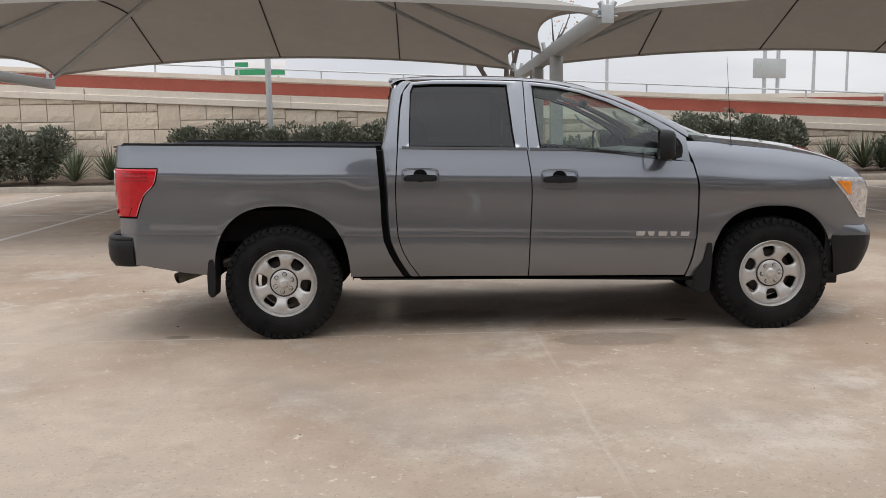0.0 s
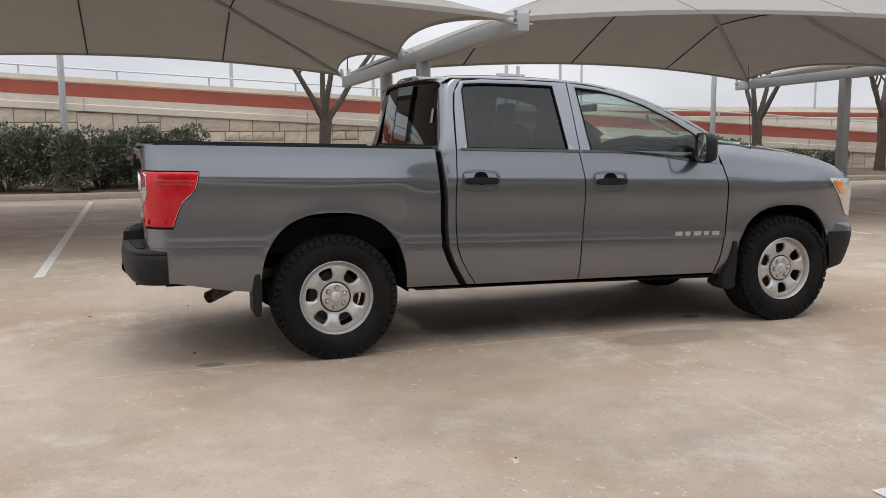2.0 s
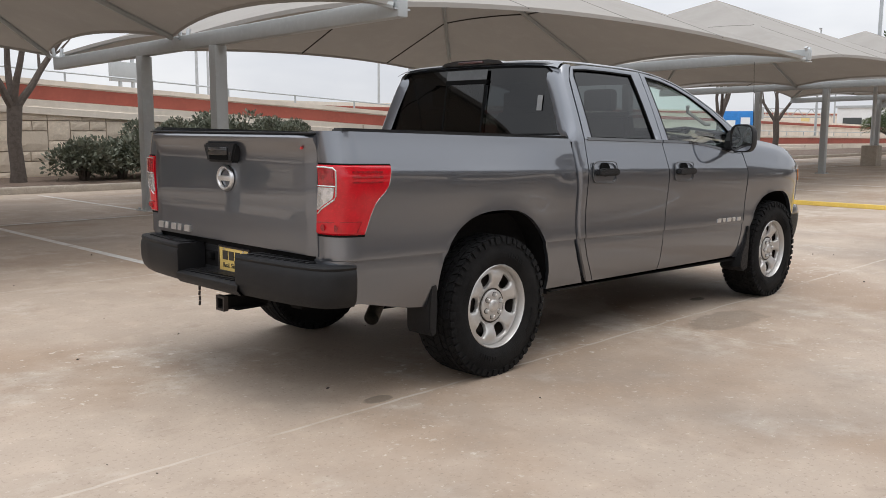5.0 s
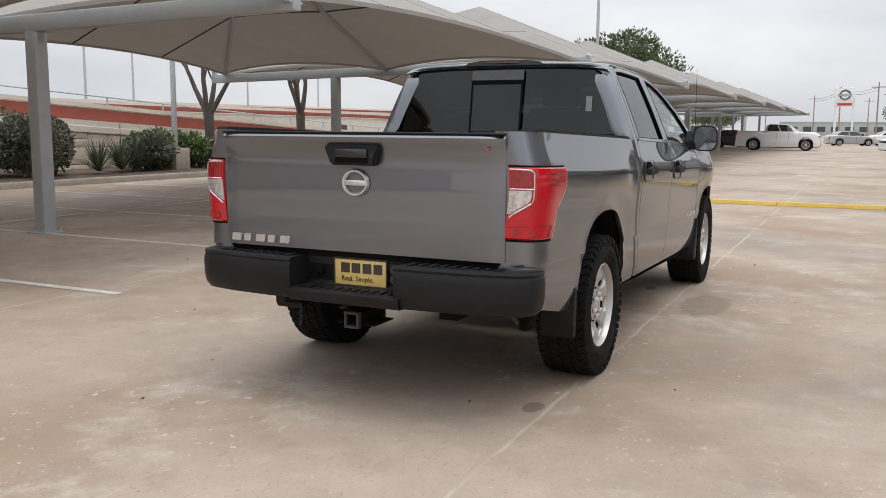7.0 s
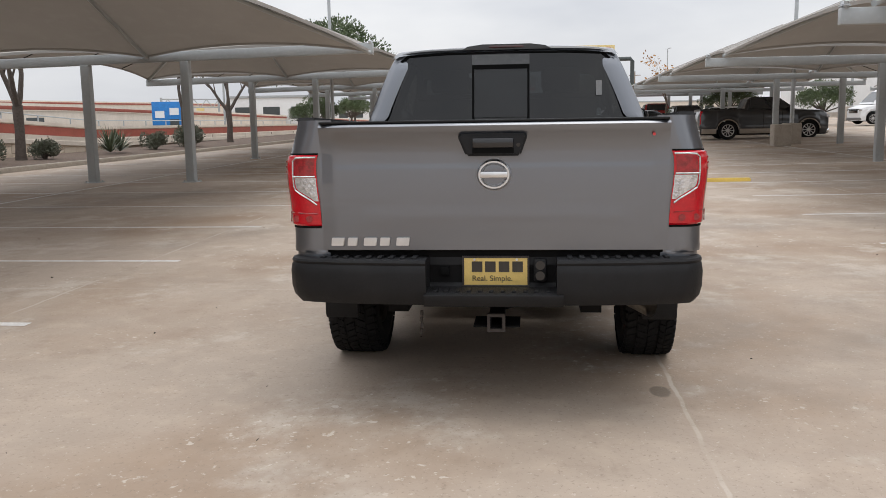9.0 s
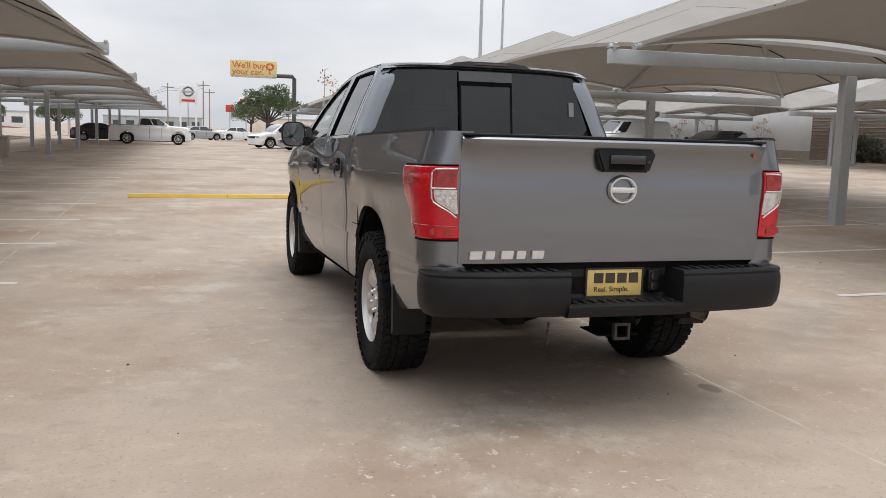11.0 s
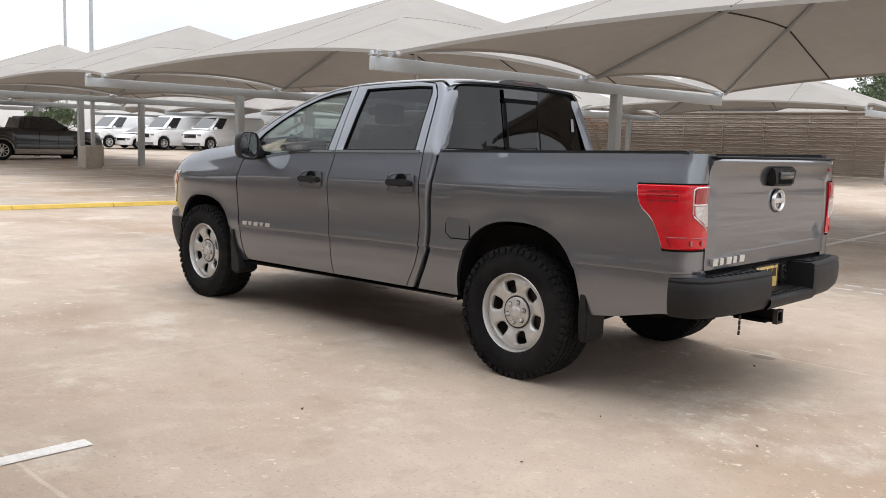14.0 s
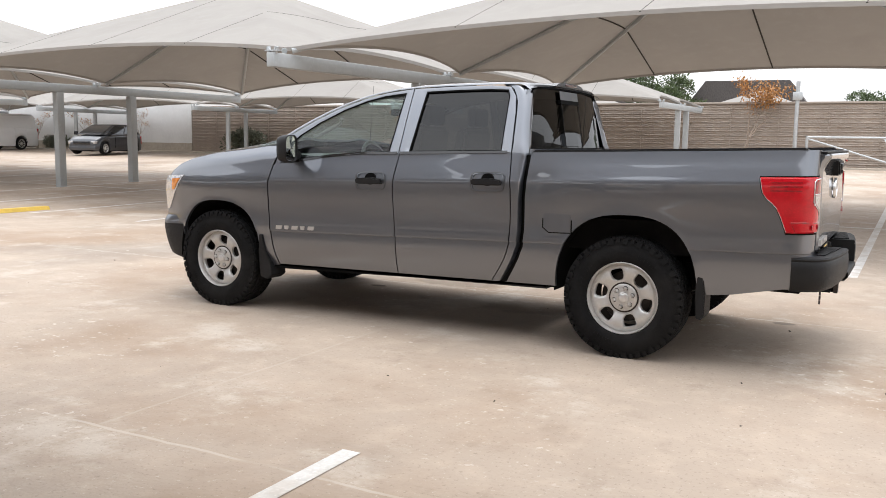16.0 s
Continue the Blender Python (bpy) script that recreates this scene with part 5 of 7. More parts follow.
def truck_wheel(rot):
    """A road wheel whose outer face looks along +y."""
    wheel = thing("wheel", "", "")
    R, HW = 0.414, 0.142
    prof = [(0.235, -HW + 0.03), (0.29, -HW), (0.35, -HW + 0.004), (0.39, -HW + 0.016), (0.402, -HW + 0.05), (0.402, HW - 0.05), (0.39, HW - 0.016), (0.35, HW - 0.004), (0.325, HW + 0.002), (0.29, HW), (0.262, HW - 0.008), (0.245, HW - 0.02), (0.235, HW - 0.03)]
    tyre = part("tyre", lathe(prof, "y", 72), M_RUBBER, wheel, "black all-terrain tyre")
    bm = bmesh.new()
    N = 50
    for k in range(N):
        for j, (y0, y1, off, skew, dz) in enumerate(((-0.125, -0.082, 0.0, 0.02, 0), (-0.072, -0.018, 0.5, -0.03, 0), (-0.010, 0.040, 0.0, 0.03, 0), (0.050, 0.080, 0.5, -0.02, 0), (0.088, 0.126, 0.15, 0.02, 0))):
            a = 2 * math.pi * (k + off) / N
            w = 2 * math.pi / N * (0.36 if j in (0, 4) else 0.40)
            vs = []
            for r in (0.396, R - (0.004 if j in (0, 4) else 0)):
                for y, sk in ((y0, -skew), (y1, skew)):
                    for t in (-w, w):
                        g = a + t + sk + (0.012 if (y == y1 and t > 0) else 0)
                        vs.append(bm.verts.new((r * math.cos(g), y, r * math.sin(g))))
            for q in ((0, 1, 3, 2), (4, 6, 7, 5), (0, 4, 5, 1), (2, 3, 7, 6), (0, 2, 6, 4), (1, 5, 7, 3)):
                bm.faces.new([vs[i] for i in q])
        # shoulder lugs run down the side wall
        for sy in (-1, 1):
            a = 2 * math.pi * (k + (0.15 if sy > 0 else 0)) / N
            w = 2 * math.pi / N * (0.36 if k % 2 else 0.26)
            vs = []
            for r, y in ((0.404, 0.122), (0.404, 0.139), (0.366 if k % 2 else 0.378, 0.1435), (0.366 if k % 2 else 0.378, 0.134)):
                for t in (-w, w):
                    vs.append(bm.verts.new((r * math.cos(a + t), sy * y, r * math.sin(a + t))))
            for q in ((0, 1, 3, 2), (2, 3, 5, 4), (4, 5, 7, 6), (0, 2, 4, 6), (1, 7, 5, 3)):
                bm.faces.new([vs[i] for i in q])
    bmesh.ops.recalc_face_normals(bm, faces=bm.faces)
    part("tread", bm, M_RUBBER, tyre, smooth=False)
    # raised side-wall print as plain bars
    for a0 in (0.6, 2.2, 3.7, 5.2):
        bm = bmesh.new()
        for i in range(7):
            a = a0 + 0.075 * i
            add_grid(bm, [[(r * math.cos(a + t), HW + 0.004, r * math.sin(a + t)) for t in (-0.025, 0.025)] for r in (0.290, 0.318)])
        part("sidewall_print", lip(bm, (0, -0.006, 0)), M_RUBBER, tyre, smooth=False)

    def face(r):
        return curve_interp(r, [(0.0, 0.098), (0.07, 0.096), (0.085, 0.084), (0.10, 0.074), (0.13, 0.088), (0.17, 0.104), (0.210, 0.096), (0.232, 0.080)])
    bm = bmesh.new()
    sector_disc(bm, 6, 0.098, 0.230, (0.159, 0.039, 0.042), face, 0)
    rim = part("rim", bm, M_RIM, wheel, "silver painted steel rim with six windows", sharp=60)
    part("rim_lip", lathe([(0.2295, 0.080), (0.232, 0.092), (0.235, 0.118), (0.240, 0.126), (0.245, 0.122), (0.243, 0.105), (0.232, 0.09)], "y", 72), M_RIM, rim)
    part("rim_barrel", lathe([(0.229, 0.078), (0.222, 0.05), (0.215, -0.10), (0.235, -0.12)], "y", 48), M_DRUM, rim)
    part("hub", lathe([(0.0, 0.104), (0.030, 0.104), (0.036, 0.100), (0.040, 0.092), (0.060, 0.090), (0.087, 0.087), (0.092, 0.083), (0.093, 0.060)], "y", 48), M_RIM, rim)
    # dark ring laid over the face, painting the shaded groove round the hub
    part("hub_groove", lathe([(0.0925, 0.0745), (0.103, 0.0775)], "y", 48), M_DRUM, rim)
    part("hub_emblem", lathe([(0.0, 0.1065), (0.022, 0.1065), (0.026, 0.104)], "y", 24), M_SATIN, rim)
    for k in range(6):
        a = 2 * math.pi * (k + 0.0) / 6
        c = (0.064 * math.cos(a), 0.064 * math.sin(a))
        # dark disc under each nut paints its recess as shaded
        part("lug_recess", tube([(c[0], 0.080, c[1]), (c[0], 0.0905, c[1])], 0.0165, 14), M_DRUM, rim)
        part("lug_nut", tube([(c[0], 0.086, c[1]), (c[0], 0.106, c[1]), (c[0], 0.111, c[1])], [0.014, 0.013, 0.008], 6), M_LUG, rim)
    part("brake", lathe([(0.0, 0.03), (0.15, 0.03), (0.17, 0.02), (0.17, -0.05), (0.0, -0.05)], "y", 36), M_DRUM, wheel)
    return wheel


first = truck_wheel(0)
first.parent = truck
first.matrix_basis = pose(0, 0.846, 0.405, 0, 17, 0)
for m in (pose(3.555, 0.846, 0.405, 0, -8, 0), pose(0, -0.846, 0.405, 0, 22, 180), pose(3.555, -0.846, 0.405, 0, 6, 180)):
    w = copy_thing(first, m)
    w.parent = truck
    w.matrix_basis = m


# ---- planting strip, retaining wall and highway ----
def kerb_y(x):
    return 15.35 - 0.035 * max(-12.0, min(x, 45.0))


WALL_Y = 17.5


def cap_top(x):
    return 2.27 - 0.053 * x if x < 30 else 0.68 - 0.008 * (x - 30)


def strip_mesh(xs, section):
    """A profile of (y, z) that may change along x."""
    return grid([[(x, y, z) for y, z in section(x)] for x in xs])


xs = [-40 + 2 * i for i in range(60)]
kerb = part("kerb", strip_mesh(xs, lambda x: [(kerb_y(x) - 0.08, -0.02), (kerb_y(x) - 0.075, 0.12), (kerb_y(x) - 0.05, 0.15), (kerb_y(x) + 0.07, 0.15), (kerb_y(x) + 0.08, 0.10)]), M_KERB)
tagged(kerb, "weathered concrete kerb along the planting strip", "kerb", kind="structure")
soil = part("planting_bed", strip_mesh(xs, lambda x: [(kerb_y(x) + 0.06, 0.12), (kerb_y(x) + 0.5, 0.17), (WALL_Y + 0.3, 0.24)]), M_SOIL)
tagged(soil, "strip of brown mulch below the stone wall", "planting bed", kind="structure")

wall = part("wall_retaining", strip_mesh(xs, lambda x: [(WALL_Y + 0.03, -0.1), (WALL_Y + 0.03, max(0.3, cap_top(x))), (WALL_Y + 0.5, max(0.3, cap_top(x))), (WALL_Y + 0.5, -0.1)]), M_MORTAR)
tagged(wall, "cream ashlar retaining wall below the highway ramp", "retaining wall", kind="structure")
cap = part("wall_cap", strip_mesh(xs, lambda x: [(WALL_Y + 0.1, cap_top(x) - 0.34), (WALL_Y - 0.07, cap_top(x) - 0.32), (WALL_Y - 0.07, cap_top(x) - 0.16), (WALL_Y - 0.04, cap_top(x) - 0.15), (WALL_Y - 0.04, cap_top(x) + 0.01), (WALL_Y + 0.45, cap_top(x) + 0.02)]), M_CAP)
tagged(cap, "sloping cream concrete cap of the retaining wall", "wall cap", kind="structure")
par = part("parapet", strip_mesh(xs, lambda x: [(WALL_Y + 0.40, cap_top(x)), (WALL_Y + 0.40, cap_top(x) + 0.40), (WALL_Y + 0.36, cap_top(x) + 0.41), (WALL_Y + 0.36, cap_top(x) + 0.53), (WALL_Y + 0.6, cap_top(x) + 0.53)]), M_CAP)
tagged(par, "cream concrete highway parapet", "parapet", kind="structure")
band = part("parapet_band", strip_mesh(xs, lambda x: [(WALL_Y + 0.395, cap_top(x) + 0.045), (WALL_Y + 0.385, cap_top(x) + 0.05), (WALL_Y + 0.385, cap_top(x) + 0.37), (WALL_Y + 0.395, cap_top(x) + 0.375)]), M_RED)
tagged(band, "brick-red painted band on the highway parapet", "painted band", kind="structure")
for i in range(-6, 12):
    x = 3.2 + 5.6 * i
    part("cap_joint", box(x - 0.008, x + 0.008, WALL_Y - 0.072, WALL_Y - 0.03, cap_top(x) - 0.315, cap_top(x) - 0.005), M_MORTAR, cap)
rail = thing("guard_rail", "thin galvanised rail on the highway parapet", "guard rail")
bm = bmesh.new()
add_tube(bm, [(x, WALL_Y + 0.5, cap_top(x) + 0.76) for x in (-40, 30, 78)], 0.025, 6)
part("top_rail", bm, M_GALV, rail)
for i in range(40):
    x = -20 + 2.3 * i
    part("rail_post", box(x - 0.02, x + 0.02, WALL_Y + 0.48, WALL_Y + 0.52, cap_top(x) + 0.52, cap_top(x) + 0.76), M_GALV, rail)
deck = part("road", strip_mesh(xs, lambda x: [(WALL_Y + 0.55, cap_top(x) + 0.2), (WALL_Y + 16, cap_top(x) + 0.2)]), M_ROAD)
tagged(deck, "pale highway ramp deck behind the parapet", "road", kind="structure")
# second parapet, and the ramp that crosses further off
xs2 = [-40 + 8 * i for i in range(42)]
for nm, y0, za, zb, red in (("parapet", 34.0, 2.55, 1.75, True), ("overpass", 62.0, 2.8, 3.9, True)):
    def zz(x, za=za, zb=zb):
        return za + (zb - za) * (x + 40) / 200 - (0.012 * max(0, x - 60) if y0 < 40 else 0)
    o = part(nm, strip_mesh(xs2, lambda x: [(y0, -1), (y0, zz(x)), (y0 - 0.1, zz(x)), (y0 - 0.1, zz(x) + 0.5), (y0 + 0.4, zz(x) + 0.5)]), M_CAP)
    tagged(o, "distant cream highway wall", "highway wall", kind="structure")
    o = part("parapet_band", strip_mesh(xs2, lambda x: [(y0 - 0.105, zz(x) + 0.06), (y0 - 0.11, zz(x) + 0.07), (y0 - 0.11, zz(x) + 0.30), (y0 - 0.105, zz(x) + 0.31)]), M_RED)
    tagged(o, "distant brick-red band on a highway wall", "painted band", kind="structure")

# ashlar blocks: three patterns of a 1.2 x 0.6 m module
rnd = random.Random(4)
PATTERNS = (((0, 0, 0.7, 0.4), (0.7, 0, 0.5, 0.6), (0, 0.4, 0.45, 0.2), (0.45, 0.4, 0.25, 0.2)),
            ((0, 0, 0.45, 0.2), (0.45, 0, 0.75, 0.4), (0, 0.2, 0.45, 0.4), (0.45, 0.4, 0.4, 0.2), (0.85, 0.4, 0.35, 0.2)),
            ((0, 0, 1.2, 0.2), (0, 0.2, 0.6, 0.4), (0.6, 0.2, 0.6, 0.4)),
            ((0, 0, 0.6, 0.6), (0.6, 0, 0.6, 0.4), (0.6, 0.4, 0.3, 0.2), (0.9, 0.4, 0.3, 0.2)))
BLOCKS = {}


def stone_mesh(w, h, v):
    """A rock-faced block with a worn edge, front towards -y."""
    key = (round(w, 3), round(h, 3), v)
    if key not in BLOCKS:
        q = random.Random(int(w * 1000) * 7 + int(h * 1000) * 13 + v)
        bm = bmesh.new()
        n, m = (5, 3)
        rows = []
        for j in range(m + 1):
            row = []
            for i in range(n + 1):
                edge = i in (0, n) or j in (0, m)
                row.append((w * i / n + (0 if edge else q.uniform(-0.02, 0.02)), 0.0 if edge else -q.uniform(0.008, 0.026), h * j / m + (0 if edge else q.uniform(-0.01, 0.01))))
            rows.append(row)
        add_grid(bm, rows)
        lip(bm, (0, 0.05, 0))
        bm.normal_update()
        me = bpy.data.meshes.new("stone")
        bm.to_mesh(me)
        bm.free()
        me.materials.append(M_STONE)
        BLOCKS[key] = me
    return BLOCKS[key]


rest = bmesh.new()
count = 0
for col in range(-10, 22):
    for row in range(4):
        x0, z0 = col * 1.44 + 0.3, 0.12 + row * 0.72
        for bx, bz, bw, bh in [tuple(v * 1.2 for v in p) for p in PATTERNS[rnd.randrange(4)]]:
            x, z, g = x0 + bx, z0 + bz, 0.012
            limit = cap_top(x + bw) - 0.30
            if z > limit - 0.05:
                continue
            h = min(bh, limit + 0.06 - z)
            if count < 300 and -12 < x < 24:
                o = new("stone", stone_mesh(bw - 2 * g, h - 2 * g, rnd.randrange(2)))
                o.parent = wall
                o.location = (x + g, WALL_Y, z + g)
                count += 1
            else:
                t = bmesh.new()
                t.from_mesh(stone_mesh(bw - 2 * g, h - 2 * g, 0))
                t.transform(Matrix.Translation((x + g, WALL_Y, z + g)))
                me = bpy.data.meshes.new("tmp")
                t.to_mesh(me)
                t.free()
                rest.from_mesh(me)
                bpy.data.meshes.remove(me)
tagged(part("stones", rest, M_STONE, wall, smooth=False), kind="stuff")


# ---- plants ----
def add_leaf(bm, p, d, size, q):
    """A pointed leaf folded a little along its rib."""
    a = d.cross(Vector((q.uniform(-1, 1), q.uniform(-1, 1), q.uniform(-1, 1)))).normalized()
    b = d.normalized()
    m = bm.verts.new(p + b * size * 0.5 + a * size * 0.28)
    k = bm.verts.new(p + b * size * 0.5 - a * size * 0.28)
    bm.faces.new((bm.verts.new(p), m, bm.verts.new(p + b * size)))
    bm.faces.new((bm.verts.new(p), bm.verts.new(p + b * size), k))


def shrub(seed, rx, ry, h, leaves, size, lmat, label):
    q = random.Random(seed)
    top = thing("shrub", label, "shrub", group="shrubs below the wall")
    stems = bmesh.new()
    tips = []
    for i in range(14):
        a = q.uniform(0, 2 * math.pi)
        r = math.sqrt(q.random())
        tip = Vector((rx * 0.8 * r * math.cos(a), ry * 0.8 * r * math.sin(a), h * q.uniform(0.5, 0.85)))
        mid = Vector((tip.x * 0.4 + q.uniform(-0.05, 0.05), tip.y * 0.4, tip.z * 0.5))
        add_tube(stems, [(tip.x * 0.1, tip.y * 0.1, -0.05), mid, tip], [0.022, 0.014, 0.005], 5)
        tips.append(tip)
    part("stem", stems, M_BARK, top)
    bm = bmesh.new()
    lumps = [(Vector((q.uniform(-0.7, 0.7) * rx, q.uniform(-0.6, 0.6) * ry, h * q.uniform(0.28, 0.70))), q.uniform(0.30, 0.5)) for _ in range(26)]
    while leaves > 0:
        c, r = q.choice(lumps)
        v = Vector((q.gauss(0, 1), q.gauss(0, 1), q.gauss(0, 1))).normalized()
        p = c + Vector((v.x * r * rx * 0.8, v.y * r * ry * 0.9, v.z * r * h * 0.62)) * q.uniform(0.72, 1.06)
        if p.z < 0.05:
            continue
        add_leaf(bm, p, v + Vector((q.uniform(-.7, .7), q.uniform(-.7, .7), q.uniform(-.2, .9))), size * q.uniform(0.6, 1.3), q)
        leaves -= 1
    part("foliage", bm, lmat, top, smooth=False)
    return top


def yucca(seed, r, h, label):
    q = random.Random(seed)
    top = thing("yucca", label, "yucca", group="spiky plants below the wall")
    bm = bmesh.new()
    for i in range(90):
        a, e = q.uniform(0, 2 * math.pi), q.uniform(0.1, 1.35)
        L = q.uniform(0.75, 1.05)
        d = Vector((math.cos(a) * math.cos(e) * r, math.sin(a) * math.cos(e) * r, math.sin(e) * h)) * L
        s = Vector((-math.sin(a), math.cos(a), 0)) * 0.022
        b = Vector((0, 0, 0.08))
        p0, p1, p2 = b, b + d * 0.5 + Vector((0, 0, 0.03)), b + d
        v = [bm.verts.new(p) for p in (p0 - s * 0.7, p0 + s * 0.7, p1 + s, p1 - s, p2)]
        bm.faces.new((v[0], v[1], v[2], v[3]))
        bm.faces.new((v[3], v[2], v[4]))
    part("foliage", bm, M_YUCCA, top, smooth=False)
    return top


def tree(seed, height, spread, trunk_r, leaves, size, bark, lmat, label, fork=0.35, depth=4):
    """A forked trunk with limbs that divide, and small leaves at the twigs."""
    q = random.Random(seed)
    top = thing("tree", label, "tree", group="trees")
    wood = bmesh.new()
    twigs = []

    def grow(p, d, length, r, level):
        pts, rr = [p], [r]
        for i in range(4):
            d = (d + Vector((q.uniform(-.22, .22), q.uniform(-.22, .22), q.uniform(-.06, .16)))).normalized()
            p = p + d * length / 4
            pts.append(p)
            rr.append(r * (1 - 0.10 * (i + 1)))
        add_tube(wood, pts, rr, 7 if level < 2 else 5, caps=False)
        if level >= depth:
            twigs.append(pts)
            return
        for _ in range(3 if level == 0 else q.choice((2, 3))):
            a = q.uniform(0, 2 * math.pi)
            out = Vector((math.cos(a), math.sin(a), 0)) * spread * q.uniform(0.5, 1.0)
            grow(p, (d + out).normalized(), length * q.uniform(0.62, 0.85), rr[-1] * q.uniform(0.6, 0.8), level + 1)
    grow(Vector((0, 0, -0.05)), Vector((0, 0, 1)), height * fork, trunk_r, 0)
    part("trunk", wood, bark, top)
    if leaves:
        bm = bmesh.new()
        for _ in range(leaves):
            pts = q.choice(twigs)
            p = q.choice(pts) + Vector((q.gauss(0, .16), q.gauss(0, .16), q.gauss(0, .12))) * height * 0.2
            add_leaf(bm, p, Vector((q.gauss(0, 1), q.gauss(0, 1), q.gauss(0, 1))), size * q.uniform(0.6, 1.3), q)
        part("crown", bm, lmat, top, smooth=False)
    return top


G = 0.17
big = shrub(1, 1.15, 0.75, 1.62, 13000, 0.092, M_LEAF, "dense grey-green rounded shrub in front of the wall")
big.matrix_world = pose(-9.05, 16.25, G)
wide = shrub(2, 1.40, 0.7, 1.62, 14000, 0.092, M_LEAF, "clipped grey-green hedge shrub by the wall")
wide.matrix_world = pose(-4.1, 16.3, G)
small = shrub(3, 0.62, 0.5, 0.80, 3600, 0.080, M_LEAF, "small loose brown-green shrub on mulch")
small.matrix_world = pose(18.2, 16.0, G)
for src, x, y, rz, k in ((wide, -2.05, 16.5, 40, 0.95), (big, -0.6, 16.25, 200, 1.0), (small, 4.9, 16.2, 20, 1.3), (small, 5.8, 16.2, 140, 1.4), (big, 6.9, 16.35, 110, 0.95), (big, 8.1, 16.35, 250, 1.0), (wide, 9.2, 16.35, 180, 1.05), (big, 10.7, 16.0, 20, 0.98),
                         (big, -11.2, 16.3, 70, 1.0), (small, 14.1, 16.1, 30, 1.45), (small, 16.4, 16.2, 80, 1.2), (small, 19.6, 16.0, 100, 1.0), (small, 22.6, 15.9, 10, 0.9), (small, 30.6, 15.6, 50, 1.0), (small, 34, 15.5, 10, 1.3)):
    copy_thing(src, pose(x, y, G, 0, 0, rz) @ Matrix.Scale(k, 4))
yu = yucca(5, 0.95, 1.0, "spiky green yucca on mulch")
yu.matrix_world = pose(-7.85, 15.95, G)
for x, y, rz, k in ((-7.0, 16.2, 40, 1.0), (-6.5, 15.95, 90, 0.8), (12.0, 15.8, 10, 1.0), (12.9, 15.9, 60, 1.05), (13.4, 15.9, 130, 0.9), (26.6, 15.6, 10, 1.1), (27.6, 15.7, 70, 1.0), (18.0, 15.8, 55, 0.9)):
    copy_thing(yu, pose(x, y, G, 0, 0, rz) @ Matrix.Scale(k, 4))
leafy = shrub(8, 0.75, 0.6, 1.25, 3200, 0.115, M_LEAF_GREEN, "leafy bright green shrub beside a lamp base")
leafy.matrix_world = pose(14.5, 16.3, G)
copy_thing(leafy, pose(16.05, 16.25, G, 0, 0, 120) @ Matrix.Scale(0.95, 4))


def pruned_tree(seed, label):
    """A dark trunk that parts at head height into four bent limbs with short side shoots and a few dry leaves."""
    q = random.Random(seed)
    top = thing("tree", label, "tree", group="trees")
    wood = bmesh.new()
    fork = Vector((0.03, 0.02, 1.70))
    add_tube(wood, [(0, 0, -0.1), (0.02, 0.0, 0.25), (-0.02, 0.02, 0.9), fork], [0.20, 0.155, 0.145, 0.16], 10, caps=False)
    tips = []
    for a0, lean in ((0.2, 0.62), (1.9, 0.25), (3.3, 0.58), (4.9, 0.32)):
        a = a0 + q.uniform(-0.25, 0.25)
        p, d, r = fork - Vector((0, 0, 0.12)), Vector((math.cos(a) * lean, math.sin(a) * lean, 1)).normalized(), 0.095
        pts, rr = [p], [r]
        for i in range(7):
            d = (d + Vector((q.uniform(-.16, .16), q.uniform(-.16, .16), 0.07))).normalized()
            p = p + d * 0.36
            r *= 0.90
            pts.append(p)
            rr.append(r)
            if i >= 2 and q.random() < 0.75:
                e = (d + Vector((q.uniform(-1, 1), q.uniform(-1, 1), q.uniform(0.0, 0.5)))).normalized()
                side = [p, p + e * 0.28, p + e * 0.55 + Vector((0, 0, 0.10)), p + e * 0.85 + Vector((0, 0, 0.28))]
                add_tube(wood, side, [r * 0.6, r * 0.45, r * 0.3, 0.008], 6, caps=False)
                tips.append(side[-1])
        add_tube(wood, pts, rr, 8, caps=False)
        tips.append(p)
    part("trunk", wood, M_BARK, top)
    bm = bmesh.new()
    for _ in range(260):
        p = q.choice(tips) + Vector((q.gauss(0, .16), q.gauss(0, .16), q.gauss(0, .14)))
        add_leaf(bm, p, Vector((q.gauss(0, 1), q.gauss(0, 1), q.gauss(0, 1))), 0.08 * q.uniform(0.6, 1.3), q)
    part("crown", bm, M_LEAF_AUTUMN, top, smooth=False)
    return top


bare = pruned_tree(14, "pruned bare dark tree with a few autumn leaves")
bare.matrix_world = pose(3.45, 16.3, G)
for x, y, rz, k in ((17.0, 16.3, 80, 1.0), (21.9, 16.3, 200, 1.05), (34.5, 15.8, 10, 1.0), (40.0, 15.6, 100, 1.0)):
    copy_thing(bare, pose(x, y, G, 0, 0, rz) @ Matrix.Scale(k, 4))


# ---- lamp posts and poles ----
def light_pole(h, label, block=True):
    top = thing("light_pole", label, "light pole", group="tall light poles")
    if block:
        part("concrete_base", box(-0.30, 0.30, -0.30, 0.30, -0.3, 0.80, 0.03), M_KERB, top, "square concrete base")
    bm = bmesh.new()
    add_tube(bm, [(0, 0, 0.75 if block else -0.2), (0, 0, h)], [0.085, 0.06], 10)
    part("pole", bm, M_GALV, top)
    part("lamp_head", box(-0.5, 0.5, -0.16, 0.16, h, h + 0.12, 0.03), M_GALV, top)
    return top


